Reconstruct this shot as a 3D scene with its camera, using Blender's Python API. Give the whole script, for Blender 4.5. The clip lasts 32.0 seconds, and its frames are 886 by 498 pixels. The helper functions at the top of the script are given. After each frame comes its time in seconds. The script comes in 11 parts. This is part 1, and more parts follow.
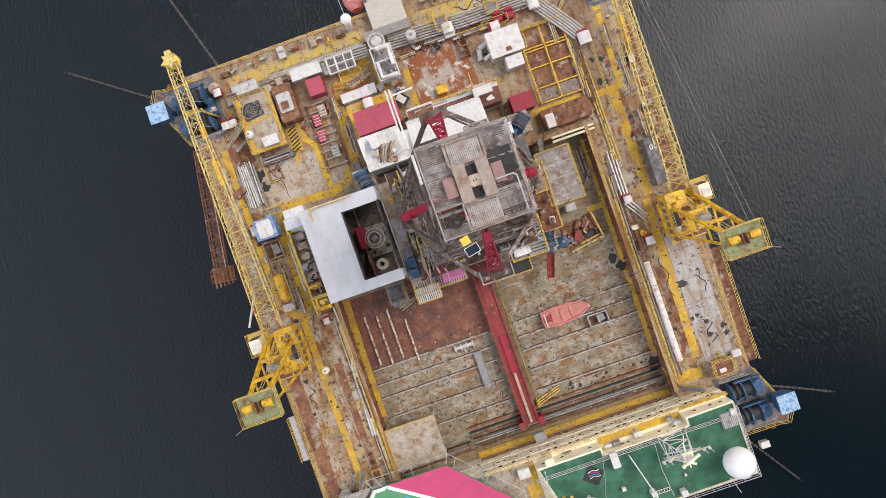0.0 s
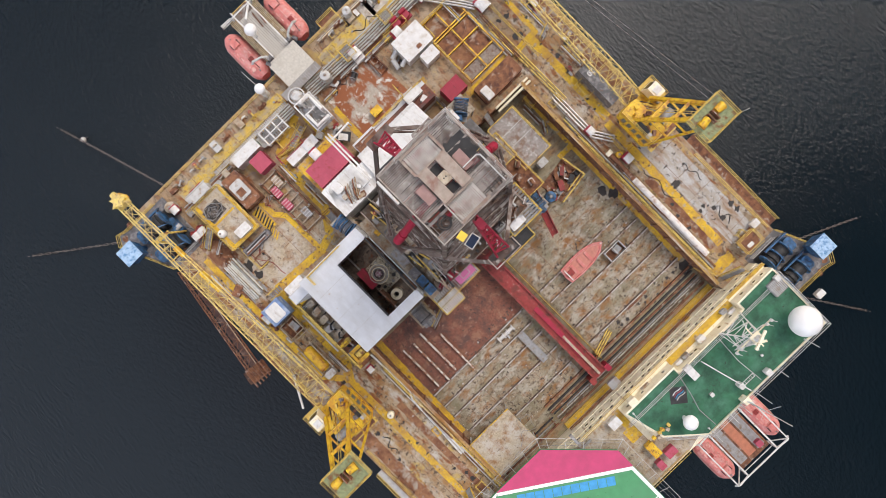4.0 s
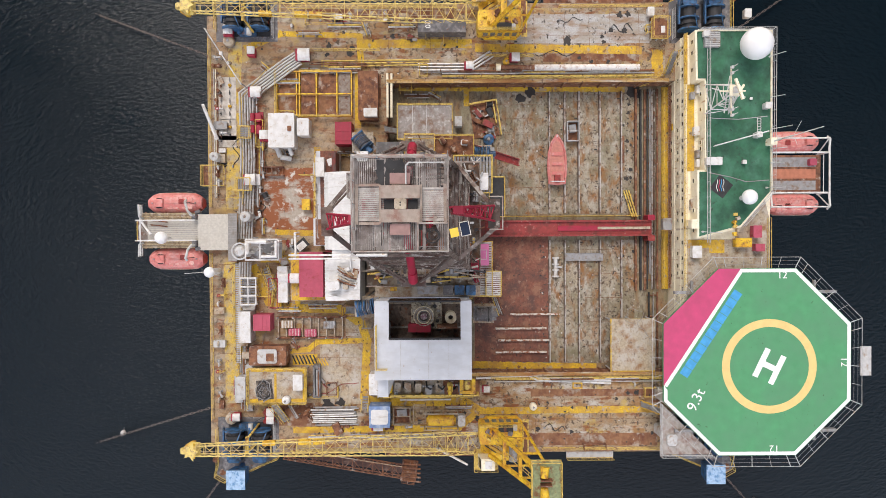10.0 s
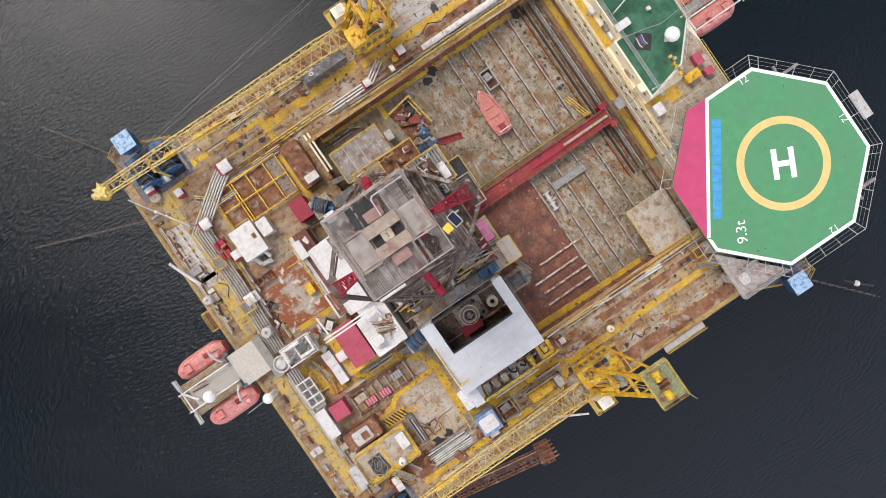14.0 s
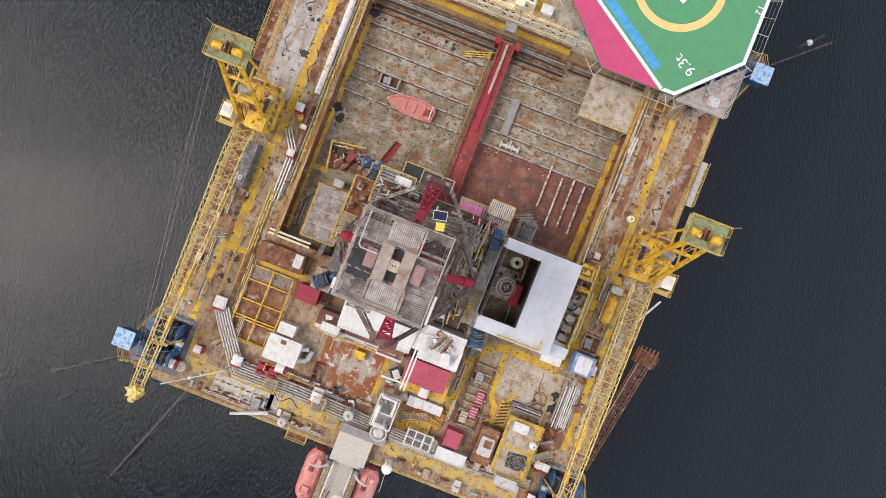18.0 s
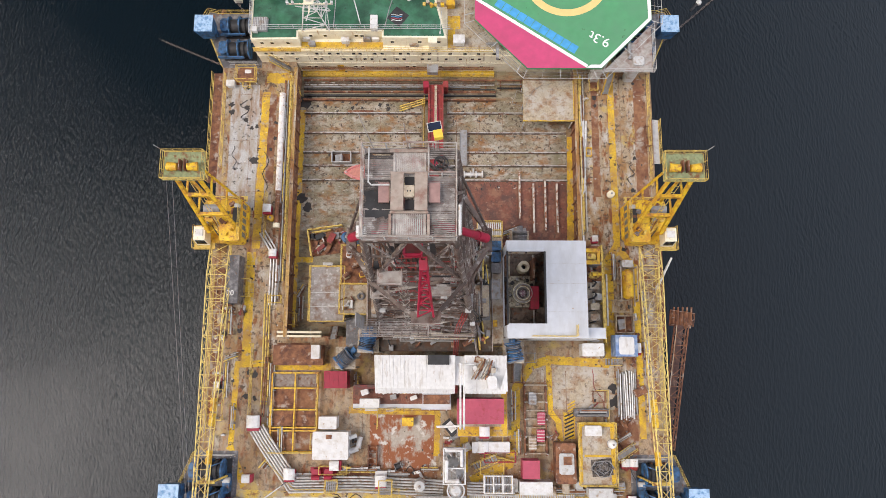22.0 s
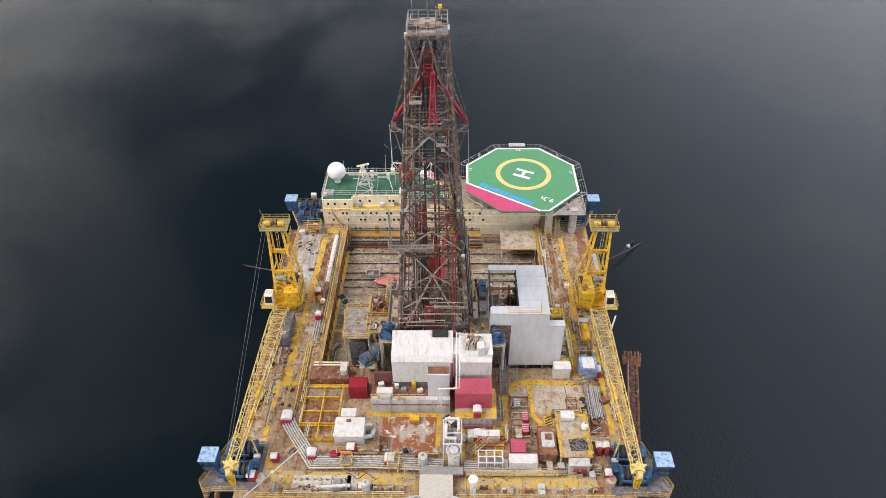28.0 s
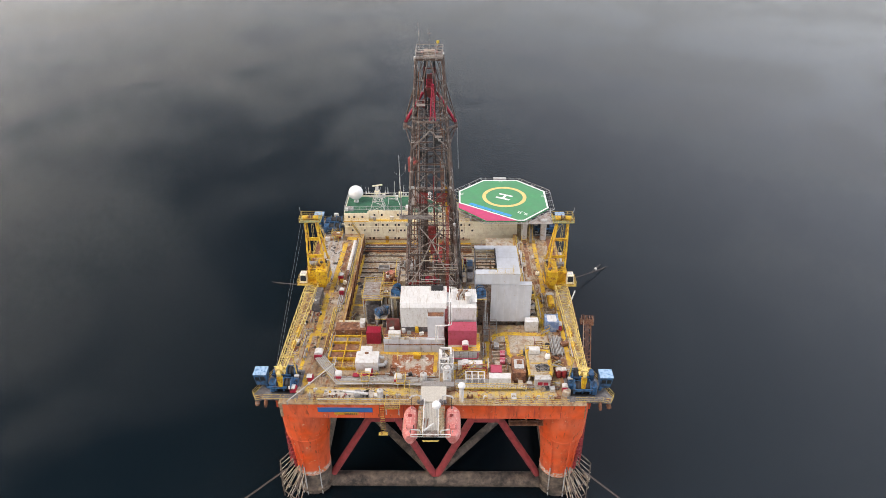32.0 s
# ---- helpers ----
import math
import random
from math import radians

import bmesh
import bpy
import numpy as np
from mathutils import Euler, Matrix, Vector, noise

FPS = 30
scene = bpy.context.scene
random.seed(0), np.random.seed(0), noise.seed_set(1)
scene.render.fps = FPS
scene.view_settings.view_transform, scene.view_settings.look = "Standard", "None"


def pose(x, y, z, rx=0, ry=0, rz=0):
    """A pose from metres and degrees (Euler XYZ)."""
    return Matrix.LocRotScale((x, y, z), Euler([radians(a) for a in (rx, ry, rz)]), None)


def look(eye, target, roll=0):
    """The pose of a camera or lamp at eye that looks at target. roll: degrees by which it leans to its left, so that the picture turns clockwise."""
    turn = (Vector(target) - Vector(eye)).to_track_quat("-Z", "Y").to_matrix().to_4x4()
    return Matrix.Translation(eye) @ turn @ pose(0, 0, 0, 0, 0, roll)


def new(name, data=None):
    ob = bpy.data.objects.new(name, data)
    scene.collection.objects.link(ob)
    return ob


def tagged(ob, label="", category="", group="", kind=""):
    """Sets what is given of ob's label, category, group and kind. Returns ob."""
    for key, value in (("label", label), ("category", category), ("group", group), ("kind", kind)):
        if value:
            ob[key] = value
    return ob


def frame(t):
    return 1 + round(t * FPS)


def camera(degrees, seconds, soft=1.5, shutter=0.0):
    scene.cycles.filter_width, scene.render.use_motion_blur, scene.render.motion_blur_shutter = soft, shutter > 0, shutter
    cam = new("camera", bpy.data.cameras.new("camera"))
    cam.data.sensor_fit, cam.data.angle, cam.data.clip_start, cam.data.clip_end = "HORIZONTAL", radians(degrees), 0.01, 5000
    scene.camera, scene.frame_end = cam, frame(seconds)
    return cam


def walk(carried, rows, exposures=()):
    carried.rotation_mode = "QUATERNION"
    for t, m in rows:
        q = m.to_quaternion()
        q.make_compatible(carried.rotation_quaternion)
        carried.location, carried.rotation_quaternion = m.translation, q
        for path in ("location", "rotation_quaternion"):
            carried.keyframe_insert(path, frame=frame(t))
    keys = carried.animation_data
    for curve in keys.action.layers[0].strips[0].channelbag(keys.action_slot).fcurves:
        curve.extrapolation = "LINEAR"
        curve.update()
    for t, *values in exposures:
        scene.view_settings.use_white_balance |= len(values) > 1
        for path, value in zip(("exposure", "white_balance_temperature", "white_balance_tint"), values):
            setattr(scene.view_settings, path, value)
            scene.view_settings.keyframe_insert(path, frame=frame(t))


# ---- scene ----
cam = camera(66.34, 32.0, soft=0.75)
# seconds, place of the eye in metres, heading, tilt from straight down, sideways lean, roll
PATH = [
    (0.0, 1.36, 1.75, 120.90, 160.65, -1.68, 0.89, 0.04),
    (0.5, 1.40, 1.76, 120.90, 157.62, -1.62, 0.79, 0.03),
    (1.0, 1.42, 1.77, 120.90, 154.53, -1.57, 0.70, 0.03),
    (1.5, 1.46, 1.78, 120.91, 151.45, -1.53, 0.60, 0.02),
    (2.0, 1.49, 1.80, 120.91, 148.35, -1.47, 0.51, 0.02),
    (2.5, 1.53, 1.81, 120.91, 145.19, -1.43, 0.41, 0.01),
    (3.0, 1.57, 1.82, 120.91, 142.03, -1.38, 0.32, 0.01),
    (3.5, 1.47, 1.83, 120.93, 138.77, -1.35, 0.29, 0.01),
    (5.5, 1.45, 1.83, 120.95, 124.69, -1.32, 0.17, 0.00),
    (6.0, 1.35, 1.84, 120.97, 121.07, -1.29, 0.15, 0.00),
    (6.5, 1.35, 1.88, 120.99, 117.44, -1.27, 0.12, -0.00),
    (7.0, 1.34, 1.91, 121.00, 113.66, -1.26, 0.09, -0.00),
    (7.5, 1.33, 1.93, 121.01, 109.83, -1.19, 0.06, -0.01),
    (8.0, 1.33, 1.92, 121.02, 105.96, -1.12, 0.03, -0.01),
    (8.5, 1.32, 1.92, 121.01, 102.08, -1.05, -0.00, -0.01),
    (9.0, 1.33, 1.90, 121.01, 98.04, -0.99, -0.03, -0.02),
    (9.5, 1.32, 1.90, 120.99, 93.92, -0.94, -0.05, -0.02),
    (10.0, 1.30, 1.89, 120.96, 89.71, -0.88, -0.07, -0.02),
    (10.5, 1.29, 1.87, 120.95, 85.48, -0.82, -0.09, -0.03),
    (11.0, 1.28, 1.87, 120.94, 81.23, -0.77, -0.10, -0.03),
    (11.5, 1.28, 1.89, 120.94, 76.98, -0.74, -0.12, -0.04),
    (12.0, 1.30, 1.90, 120.94, 72.71, -0.75, -0.14, -0.07),
    (12.5, 1.31, 1.89, 121.06, 68.33, -0.69, -0.15, -0.04),
    (13.0, 1.35, 1.88, 121.19, 64.24, -0.69, -0.17, -0.05),
    (13.5, 1.35, 1.86, 121.22, 60.00, -0.67, -0.17, -0.05),
    (14.0, 1.34, 1.84, 121.26, 55.67, -0.65, -0.16, -0.07),
    (14.5, 1.34, 1.81, 121.30, 51.35, -0.63, -0.16, -0.09),
    (16.5, 1.35, 1.83, 121.33, 34.21, -0.59, -0.14, -0.10),
    (17.0, 1.35, 1.79, 121.37, 30.17, -0.59, -0.13, -0.12),
    (17.5, 1.34, 1.80, 121.35, 25.86, -0.56, -0.15, -0.14),
    (18.0, 1.33, 1.78, 121.31, 21.53, -0.54, -0.17, -0.16),
    (18.5, 1.32, 1.77, 121.30, 17.16, -0.52, -0.18, -0.18),
    (19.0, 1.29, 1.75, 121.27, 12.60, -0.51, -0.20, -0.21),
    (19.5, 1.27, 1.74, 121.25, 7.87, -0.53, -0.20, -0.24),
    (20.0, 1.26, 1.75, 121.23, 3.14, -0.51, -0.20, -0.28),
    (20.5, 1.35, 1.92, 121.25, 0.25, -0.61, -0.12, -0.31),
    (21.0, 1.27, -0.78, 120.76, 0.29, -0.16, -0.05, -0.31),
    (21.5, 1.28, -4.45, 120.38, 0.38, 3.41, 0.02, -0.30),
    (22.0, 1.37, -8.97, 120.11, 0.46, 9.53, 0.10, -0.27),
    (22.5, 1.51, -14.14, 119.92, 0.54, 15.37, 0.17, -0.26),
    (23.0, 1.68, -19.27, 119.77, 0.61, 20.98, 0.25, -0.26),
    (23.5, 1.74, -24.55, 119.50, 0.65, 25.15, 0.27, -0.25),
    (24.0, 1.82, -29.60, 119.30, 0.68, 29.00, 0.29, -0.26),
    (24.5, 1.98, -34.78, 119.13, 0.66, 33.01, 0.32, -0.22),
    (26.5, 2.48, -58.59, 118.67, 0.61, 46.66, 0.46, -0.20),
    (27.0, 2.60, -65.79, 118.63, 0.61, 46.73, 0.50, -0.18),
    (27.5, 2.73, -73.35, 118.66, 0.52, 47.32, 0.57, -0.17),
    (28.0, 2.87, -80.73, 118.71, 0.44, 49.42, 0.65, -0.17),
    (28.5, 2.98, -87.32, 118.78, 0.45, 51.39, 0.62, -0.15),
    (29.0, 3.11, -93.34, 118.83, 0.48, 53.33, 0.59, -0.12),
    (29.5, 3.23, -99.01, 118.84, 0.48, 55.31, 0.57, -0.11),
    (30.0, 3.36, -104.58, 118.80, 0.48, 57.20, 0.54, -0.10),
    (30.5, 3.53, -109.91, 119.06, 0.48, 58.56, 0.53, -0.10),
    (31.0, 3.69, -114.99, 119.29, 0.48, 58.57, 0.53, -0.09),
    (31.5, 3.87, -119.71, 119.50, 0.47, 58.52, 0.52, -0.09),
    (32.0, 4.04, -124.10, 119.67, 0.46, 58.53, 0.52, -0.09),
]
walk(cam, [(t, pose(x, y, z, tilt, 0, head) @ pose(0, 0, 0, 0, lean, 0) @ pose(0, 0, 0, 0, 0, roll)) for t, x, y, z, head, tilt, lean, roll in PATH],
     exposures=[(0.0, -0.15, 6850, 15), (20.5, -0.15, 6850, 15), (22.5, -0.05, 6850, 15), (25.0, 0.03, 6900, 15), (28.0, -0.02, 6950, 15), (32.0, 0.01, 7000, 15)])

# ---- sky and sun: high overcast ----
world = bpy.data.worlds.new("overcast_sky")
scene.world = world
world.use_nodes = True
wn, wl = world.node_tree.nodes, world.node_tree.links
wn.clear()
w_out = wn.new("ShaderNodeOutputWorld")
w_bg = wn.new("ShaderNodeBackground")
w_sky = wn.new("ShaderNodeTexSky")
w_sky.sky_type, w_sky.sun_disc = "NISHITA", False
w_sky.sun_elevation, w_sky.sun_rotation = radians(56), radians(257)
w_sky.air_density, w_sky.dust_density = 1.0, 4.0
w_grey = wn.new("ShaderNodeHueSaturation")
w_grey.inputs["Saturation"].default_value = 0.44
w_co = wn.new("ShaderNodeTexCoord")
w_map = wn.new("ShaderNodeMapping")
w_map.inputs["Scale"].default_value = (1.0, 1.0, 2.2)
w_noise = wn.new("ShaderNodeTexNoise")
w_noise.inputs["Scale"].default_value, w_noise.inputs["Detail"].default_value, w_noise.inputs["Roughness"].default_value = 1.7, 5.0, 0.55
w_ramp = wn.new("ShaderNodeMapRange")
w_ramp.inputs["From Min"].default_value, w_ramp.inputs["From Max"].default_value = 0.32, 0.68
w_ramp.inputs["To Min"].default_value, w_ramp.inputs["To Max"].default_value = 0.9, 1.1
w_mul = wn.new("ShaderNodeMixRGB")
w_mul.blend_type, w_mul.inputs[0].default_value = "MULTIPLY", 1.0
wl.new(w_sky.outputs[0], w_grey.inputs["Color"])
wl.new(w_co.outputs["Generated"], w_map.inputs[0])
wl.new(w_map.outputs[0], w_noise.inputs["Vector"])
wl.new(w_noise.outputs["Fac"], w_ramp.inputs["Value"])
wl.new(w_grey.outputs[0], w_mul.inputs[1])
wl.new(w_ramp.outputs[0], w_mul.inputs[2])
# added sky gain, lights sea and aft walls: brighter low, to starboard and astern
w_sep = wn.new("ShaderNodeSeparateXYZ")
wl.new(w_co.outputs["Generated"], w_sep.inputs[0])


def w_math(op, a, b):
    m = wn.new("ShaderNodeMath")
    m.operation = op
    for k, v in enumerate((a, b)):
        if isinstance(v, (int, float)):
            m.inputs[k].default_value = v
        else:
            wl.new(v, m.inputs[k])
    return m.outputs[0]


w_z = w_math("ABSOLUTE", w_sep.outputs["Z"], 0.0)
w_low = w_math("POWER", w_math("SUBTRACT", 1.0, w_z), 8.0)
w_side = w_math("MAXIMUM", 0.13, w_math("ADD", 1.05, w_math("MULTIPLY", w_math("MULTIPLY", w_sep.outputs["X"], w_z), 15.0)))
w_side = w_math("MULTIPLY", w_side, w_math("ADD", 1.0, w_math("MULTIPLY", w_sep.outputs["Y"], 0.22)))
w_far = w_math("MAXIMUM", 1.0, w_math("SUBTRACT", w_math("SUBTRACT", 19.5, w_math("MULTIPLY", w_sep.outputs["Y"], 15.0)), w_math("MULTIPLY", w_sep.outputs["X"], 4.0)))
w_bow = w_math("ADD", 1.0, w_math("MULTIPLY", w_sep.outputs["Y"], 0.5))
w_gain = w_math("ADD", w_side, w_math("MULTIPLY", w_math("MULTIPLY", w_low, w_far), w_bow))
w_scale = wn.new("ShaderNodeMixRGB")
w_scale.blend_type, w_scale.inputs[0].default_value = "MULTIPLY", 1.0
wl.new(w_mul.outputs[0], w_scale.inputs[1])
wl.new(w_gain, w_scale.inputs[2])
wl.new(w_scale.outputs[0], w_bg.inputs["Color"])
w_bg.inputs["Strength"].default_value = 0.1
wl.new(w_bg.outputs[0], w_out.inputs["Surface"])

sun = new("sun", bpy.data.lights.new("sun", "SUN"))
sun.data.energy, sun.data.angle, sun.data.color = 2.85, radians(33), (1.0, 0.972, 0.945)
sun.matrix_world = look((-51, -12, 78), (0, 0, 0))

# ---- mesh building ----
class Shape:
    """Gathers plain solids into one mesh."""

    def __init__(self):
        self.v, self.f = [], []

    def add(self, verts, faces):
        n = len(self.v)
        self.v += [tuple(p) for p in verts]
        self.f += [tuple(i + n for i in q) for q in faces]
        return self

    def box(self, x0, y0, z0, x1, y1, z1):
        return self.prism([(x0, y0), (x1, y0), (x1, y1), (x0, y1)], z0, z1)

    def cbox(self, cx, cy, z0, sx, sy, sz, turn=0.0, cut=0.0):
        """A box on z0 round (cx, cy), turned, with its upright edges cut."""
        a, b, k = sx / 2, sy / 2, cut
        pts = [(-a + k, -b), (a - k, -b), (a, -b + k), (a, b - k), (a - k, b), (-a + k, b), (-a, b - k), (-a, -b + k)] if k else [(-a, -b), (a, -b), (a, b), (-a, b)]
        c, s = math.cos(radians(turn)), math.sin(radians(turn))
        return self.prism([(cx + x * c - y * s, cy + x * s + y * c) for x, y in pts], z0, z0 + sz)

    def prism(self, pts, z0, z1, top=None):
        n = len(pts)
        top = top or pts
        v = [(x, y, z0) for x, y in pts] + [(x, y, z1) for x, y in top]
        f = [tuple(range(n - 1, -1, -1)), tuple(range(n, 2 * n))] + [(i, (i + 1) % n, n + (i + 1) % n, n + i) for i in range(n)]
        return self.add(v, f)

    def extrude(self, pts, p, q):
        """A section pts (across, up) drawn from p to q."""
        p, q = Vector(p), Vector(q)
        d = (q - p).normalized()
        side = d.cross(Vector((0, 0, 1)))
        side = Vector((1, 0, 0)) if side.length < 1e-4 else side.normalized()
        up = side.cross(d)
        n = len(pts)
        v = [e + side * a + up * b for e in (p, q) for a, b in pts]
        f = [tuple(range(n)), tuple(range(2 * n - 1, n - 1, -1))] + [(i, n + i, n + (i + 1) % n, (i + 1) % n) for i in range(n)]
        return self.add(v, f)

    def bar(self, p, q, w=0.1, h=None):
        a, b = w / 2, (h or w) / 2
        return self.extrude([(-a, -b), (a, -b), (a, b), (-a, b)], p, q)

    def tube(self, p, q, r, n=8, r2=None):
        p, q = Vector(p), Vector(q)
        d = (q - p).normalized()
        side = d.cross(Vector((0, 0, 1)))
        side = Vector((1, 0, 0)) if side.length < 1e-4 else side.normalized()
        up = side.cross(d)
        r2 = r if r2 is None else r2
        ring = [(math.cos(2 * math.pi * i / n), math.sin(2 * math.pi * i / n)) for i in range(n)]
        v = [p + (side * c + up * s) * r for c, s in ring] + [q + (side * c + up * s) * r2 for c, s in ring]
        f = [tuple(range(n)), tuple(range(2 * n - 1, n - 1, -1))] + [(i, n + i, n + (i + 1) % n, (i + 1) % n) for i in range(n)]
        return self.add(v, f)

    def pipe(self, pts, r, n=6):
        """One bent tube through points."""
        P = [Vector(p) for p in pts]
        m = len(P)
        dirs = [(P[min(k + 1, m - 1)] - P[max(k - 1, 0)]).normalized() if 0 < k < m - 1 else (P[1] - P[0] if k == 0 else P[-1] - P[-2]).normalized() for k in range(m)]
        for k in range(1, m - 1):
            b = (P[k] - P[k - 1]).normalized() + (P[k + 1] - P[k]).normalized()
            if b.length > 1e-3:
                dirs[k] = b.normalized()
        side = dirs[0].cross(Vector((0, 0, 1)))
        side = Vector((1, 0, 0)) if side.length < 1e-3 else side.normalized()
        v = []
        for k, d in enumerate(dirs):
            side = side - d * side.dot(d)
            side = (d.orthogonal() if side.length < 1e-3 else side).normalized()
            up = side.cross(d)
            grow = 1.0
            if 0 < k < m - 1:
                grow = 1 / max(.6, d.dot((P[k + 1] - P[k]).normalized()))
            v += [P[k] + (side * math.cos(2 * math.pi * i / n) + up * math.sin(2 * math.pi * i / n)) * r * min(grow, 1.35) for i in range(n)]
        f = [tuple(range(n)), tuple(range(m * n - 1, (m - 1) * n - 1, -1))]
        for k in range(m - 1):
            f += [(k * n + i, (k + 1) * n + i, (k + 1) * n + (i + 1) % n, k * n + (i + 1) % n) for i in range(n)]
        return self.add(v, f)

    def lathe(self, cx, cy, prof, n=16):
        """A turned body round an upright axis: (radius, height) from below."""
        v, f = [], []
        for r, z in prof:
            v += [(cx + r * math.cos(2 * math.pi * i / n), cy + r * math.sin(2 * math.pi * i / n), z) for i in range(n)]
        for k in range(len(prof) - 1):
            f += [(k * n + i, k * n + (i + 1) % n, (k + 1) * n + (i + 1) % n, (k + 1) * n + i) for i in range(n)]
        f += [tuple(range(n - 1, -1, -1)), tuple(range((len(prof) - 1) * n, len(prof) * n))]
        return self.add(v, f)

    def ball(self, cx, cy, cz, r, n=20, m=10, zs=1.0):
        return self.lathe(cx, cy, [(r * max(math.sin(math.pi * k / m), 0.01), cz - zs * r * math.cos(math.pi * k / m)) for k in range(m + 1)], n)

    def ring(self, cx, cy, r0, r1, z0, z1, n=48):
        v, f = [], []
        for r, z in ((r0, z0), (r1, z0), (r1, z1), (r0, z1)):
            v += [(cx + r * math.cos(2 * math.pi * i / n), cy + r * math.sin(2 * math.pi * i / n), z) for i in range(n)]
        for k in range(4):
            f += [(k * n + i, k * n + (i + 1) % n, ((k + 1) % 4) * n + (i + 1) % n, ((k + 1) % 4) * n + i) for i in range(n)]
        return self.add(v, f)

    def mesh(self, name, mat, smooth=False):
        me = bpy.data.meshes.new(name)
        me.from_pydata(self.v, [], self.f)
        me.materials.append(mat)
        bm = bmesh.new()
        bm.from_mesh(me)
        bmesh.ops.recalc_face_normals(bm, faces=bm.faces)
        bm.to_mesh(me)
        bm.free()
        if smooth:
            me.polygons.foreach_set("use_smooth", [True] * len(me.polygons))
            me.set_sharp_from_angle(angle=radians(40))
        me.update()
        return me


def thing(name, label, category, x=0.0, y=0.0, z=0.0, turn=0.0, group="", kind=""):
    ob = new(name)
    ob.empty_display_size = 0.5
    ob.matrix_basis = pose(x, y, z, 0, 0, turn)
    return tagged(ob, label, category, group, kind)


def part(name, shape, mat, parent, label="", smooth=False):
    """One mesh under a thing or a part; its coordinates are the thing's own."""
    ob = new(name, shape if isinstance(shape, bpy.types.Mesh) else shape.mesh(name, mat, smooth))
    ob.parent = parent
    if label:
        ob["label"] = label
    return ob


def solo(name, shape, mat, label, category="", group="", kind="", smooth=False):
    """A thing or a piece of the setting that is one mesh."""
    return tagged(new(name, shape.mesh(name, mat, smooth)), label, category, group, kind)


def piece(name, me, parent, x, y, z, turn=0.0, sx=1.0, sy=1.0, sz=1.0, rx=0.0, ry=0.0):
    """Another object on a shared mesh, under its thing."""
    ob = new(name, me)
    ob.parent = parent
    ob.matrix_basis = Matrix.LocRotScale((x, y, z), Euler((radians(rx), radians(ry), radians(turn))), (sx, sy, sz))
    return ob


def strut(name, me, parent, p, q, w=1.0):
    """A member between two points on a shared unit mesh one metre long."""
    p, q = Vector(p), Vector(q)
    ob = new(name, me)
    ob.parent = parent
    ob.matrix_basis = Matrix.LocRotScale(p, (q - p).to_track_quat("Z", "X"), (w, w, (q - p).length))
    return ob

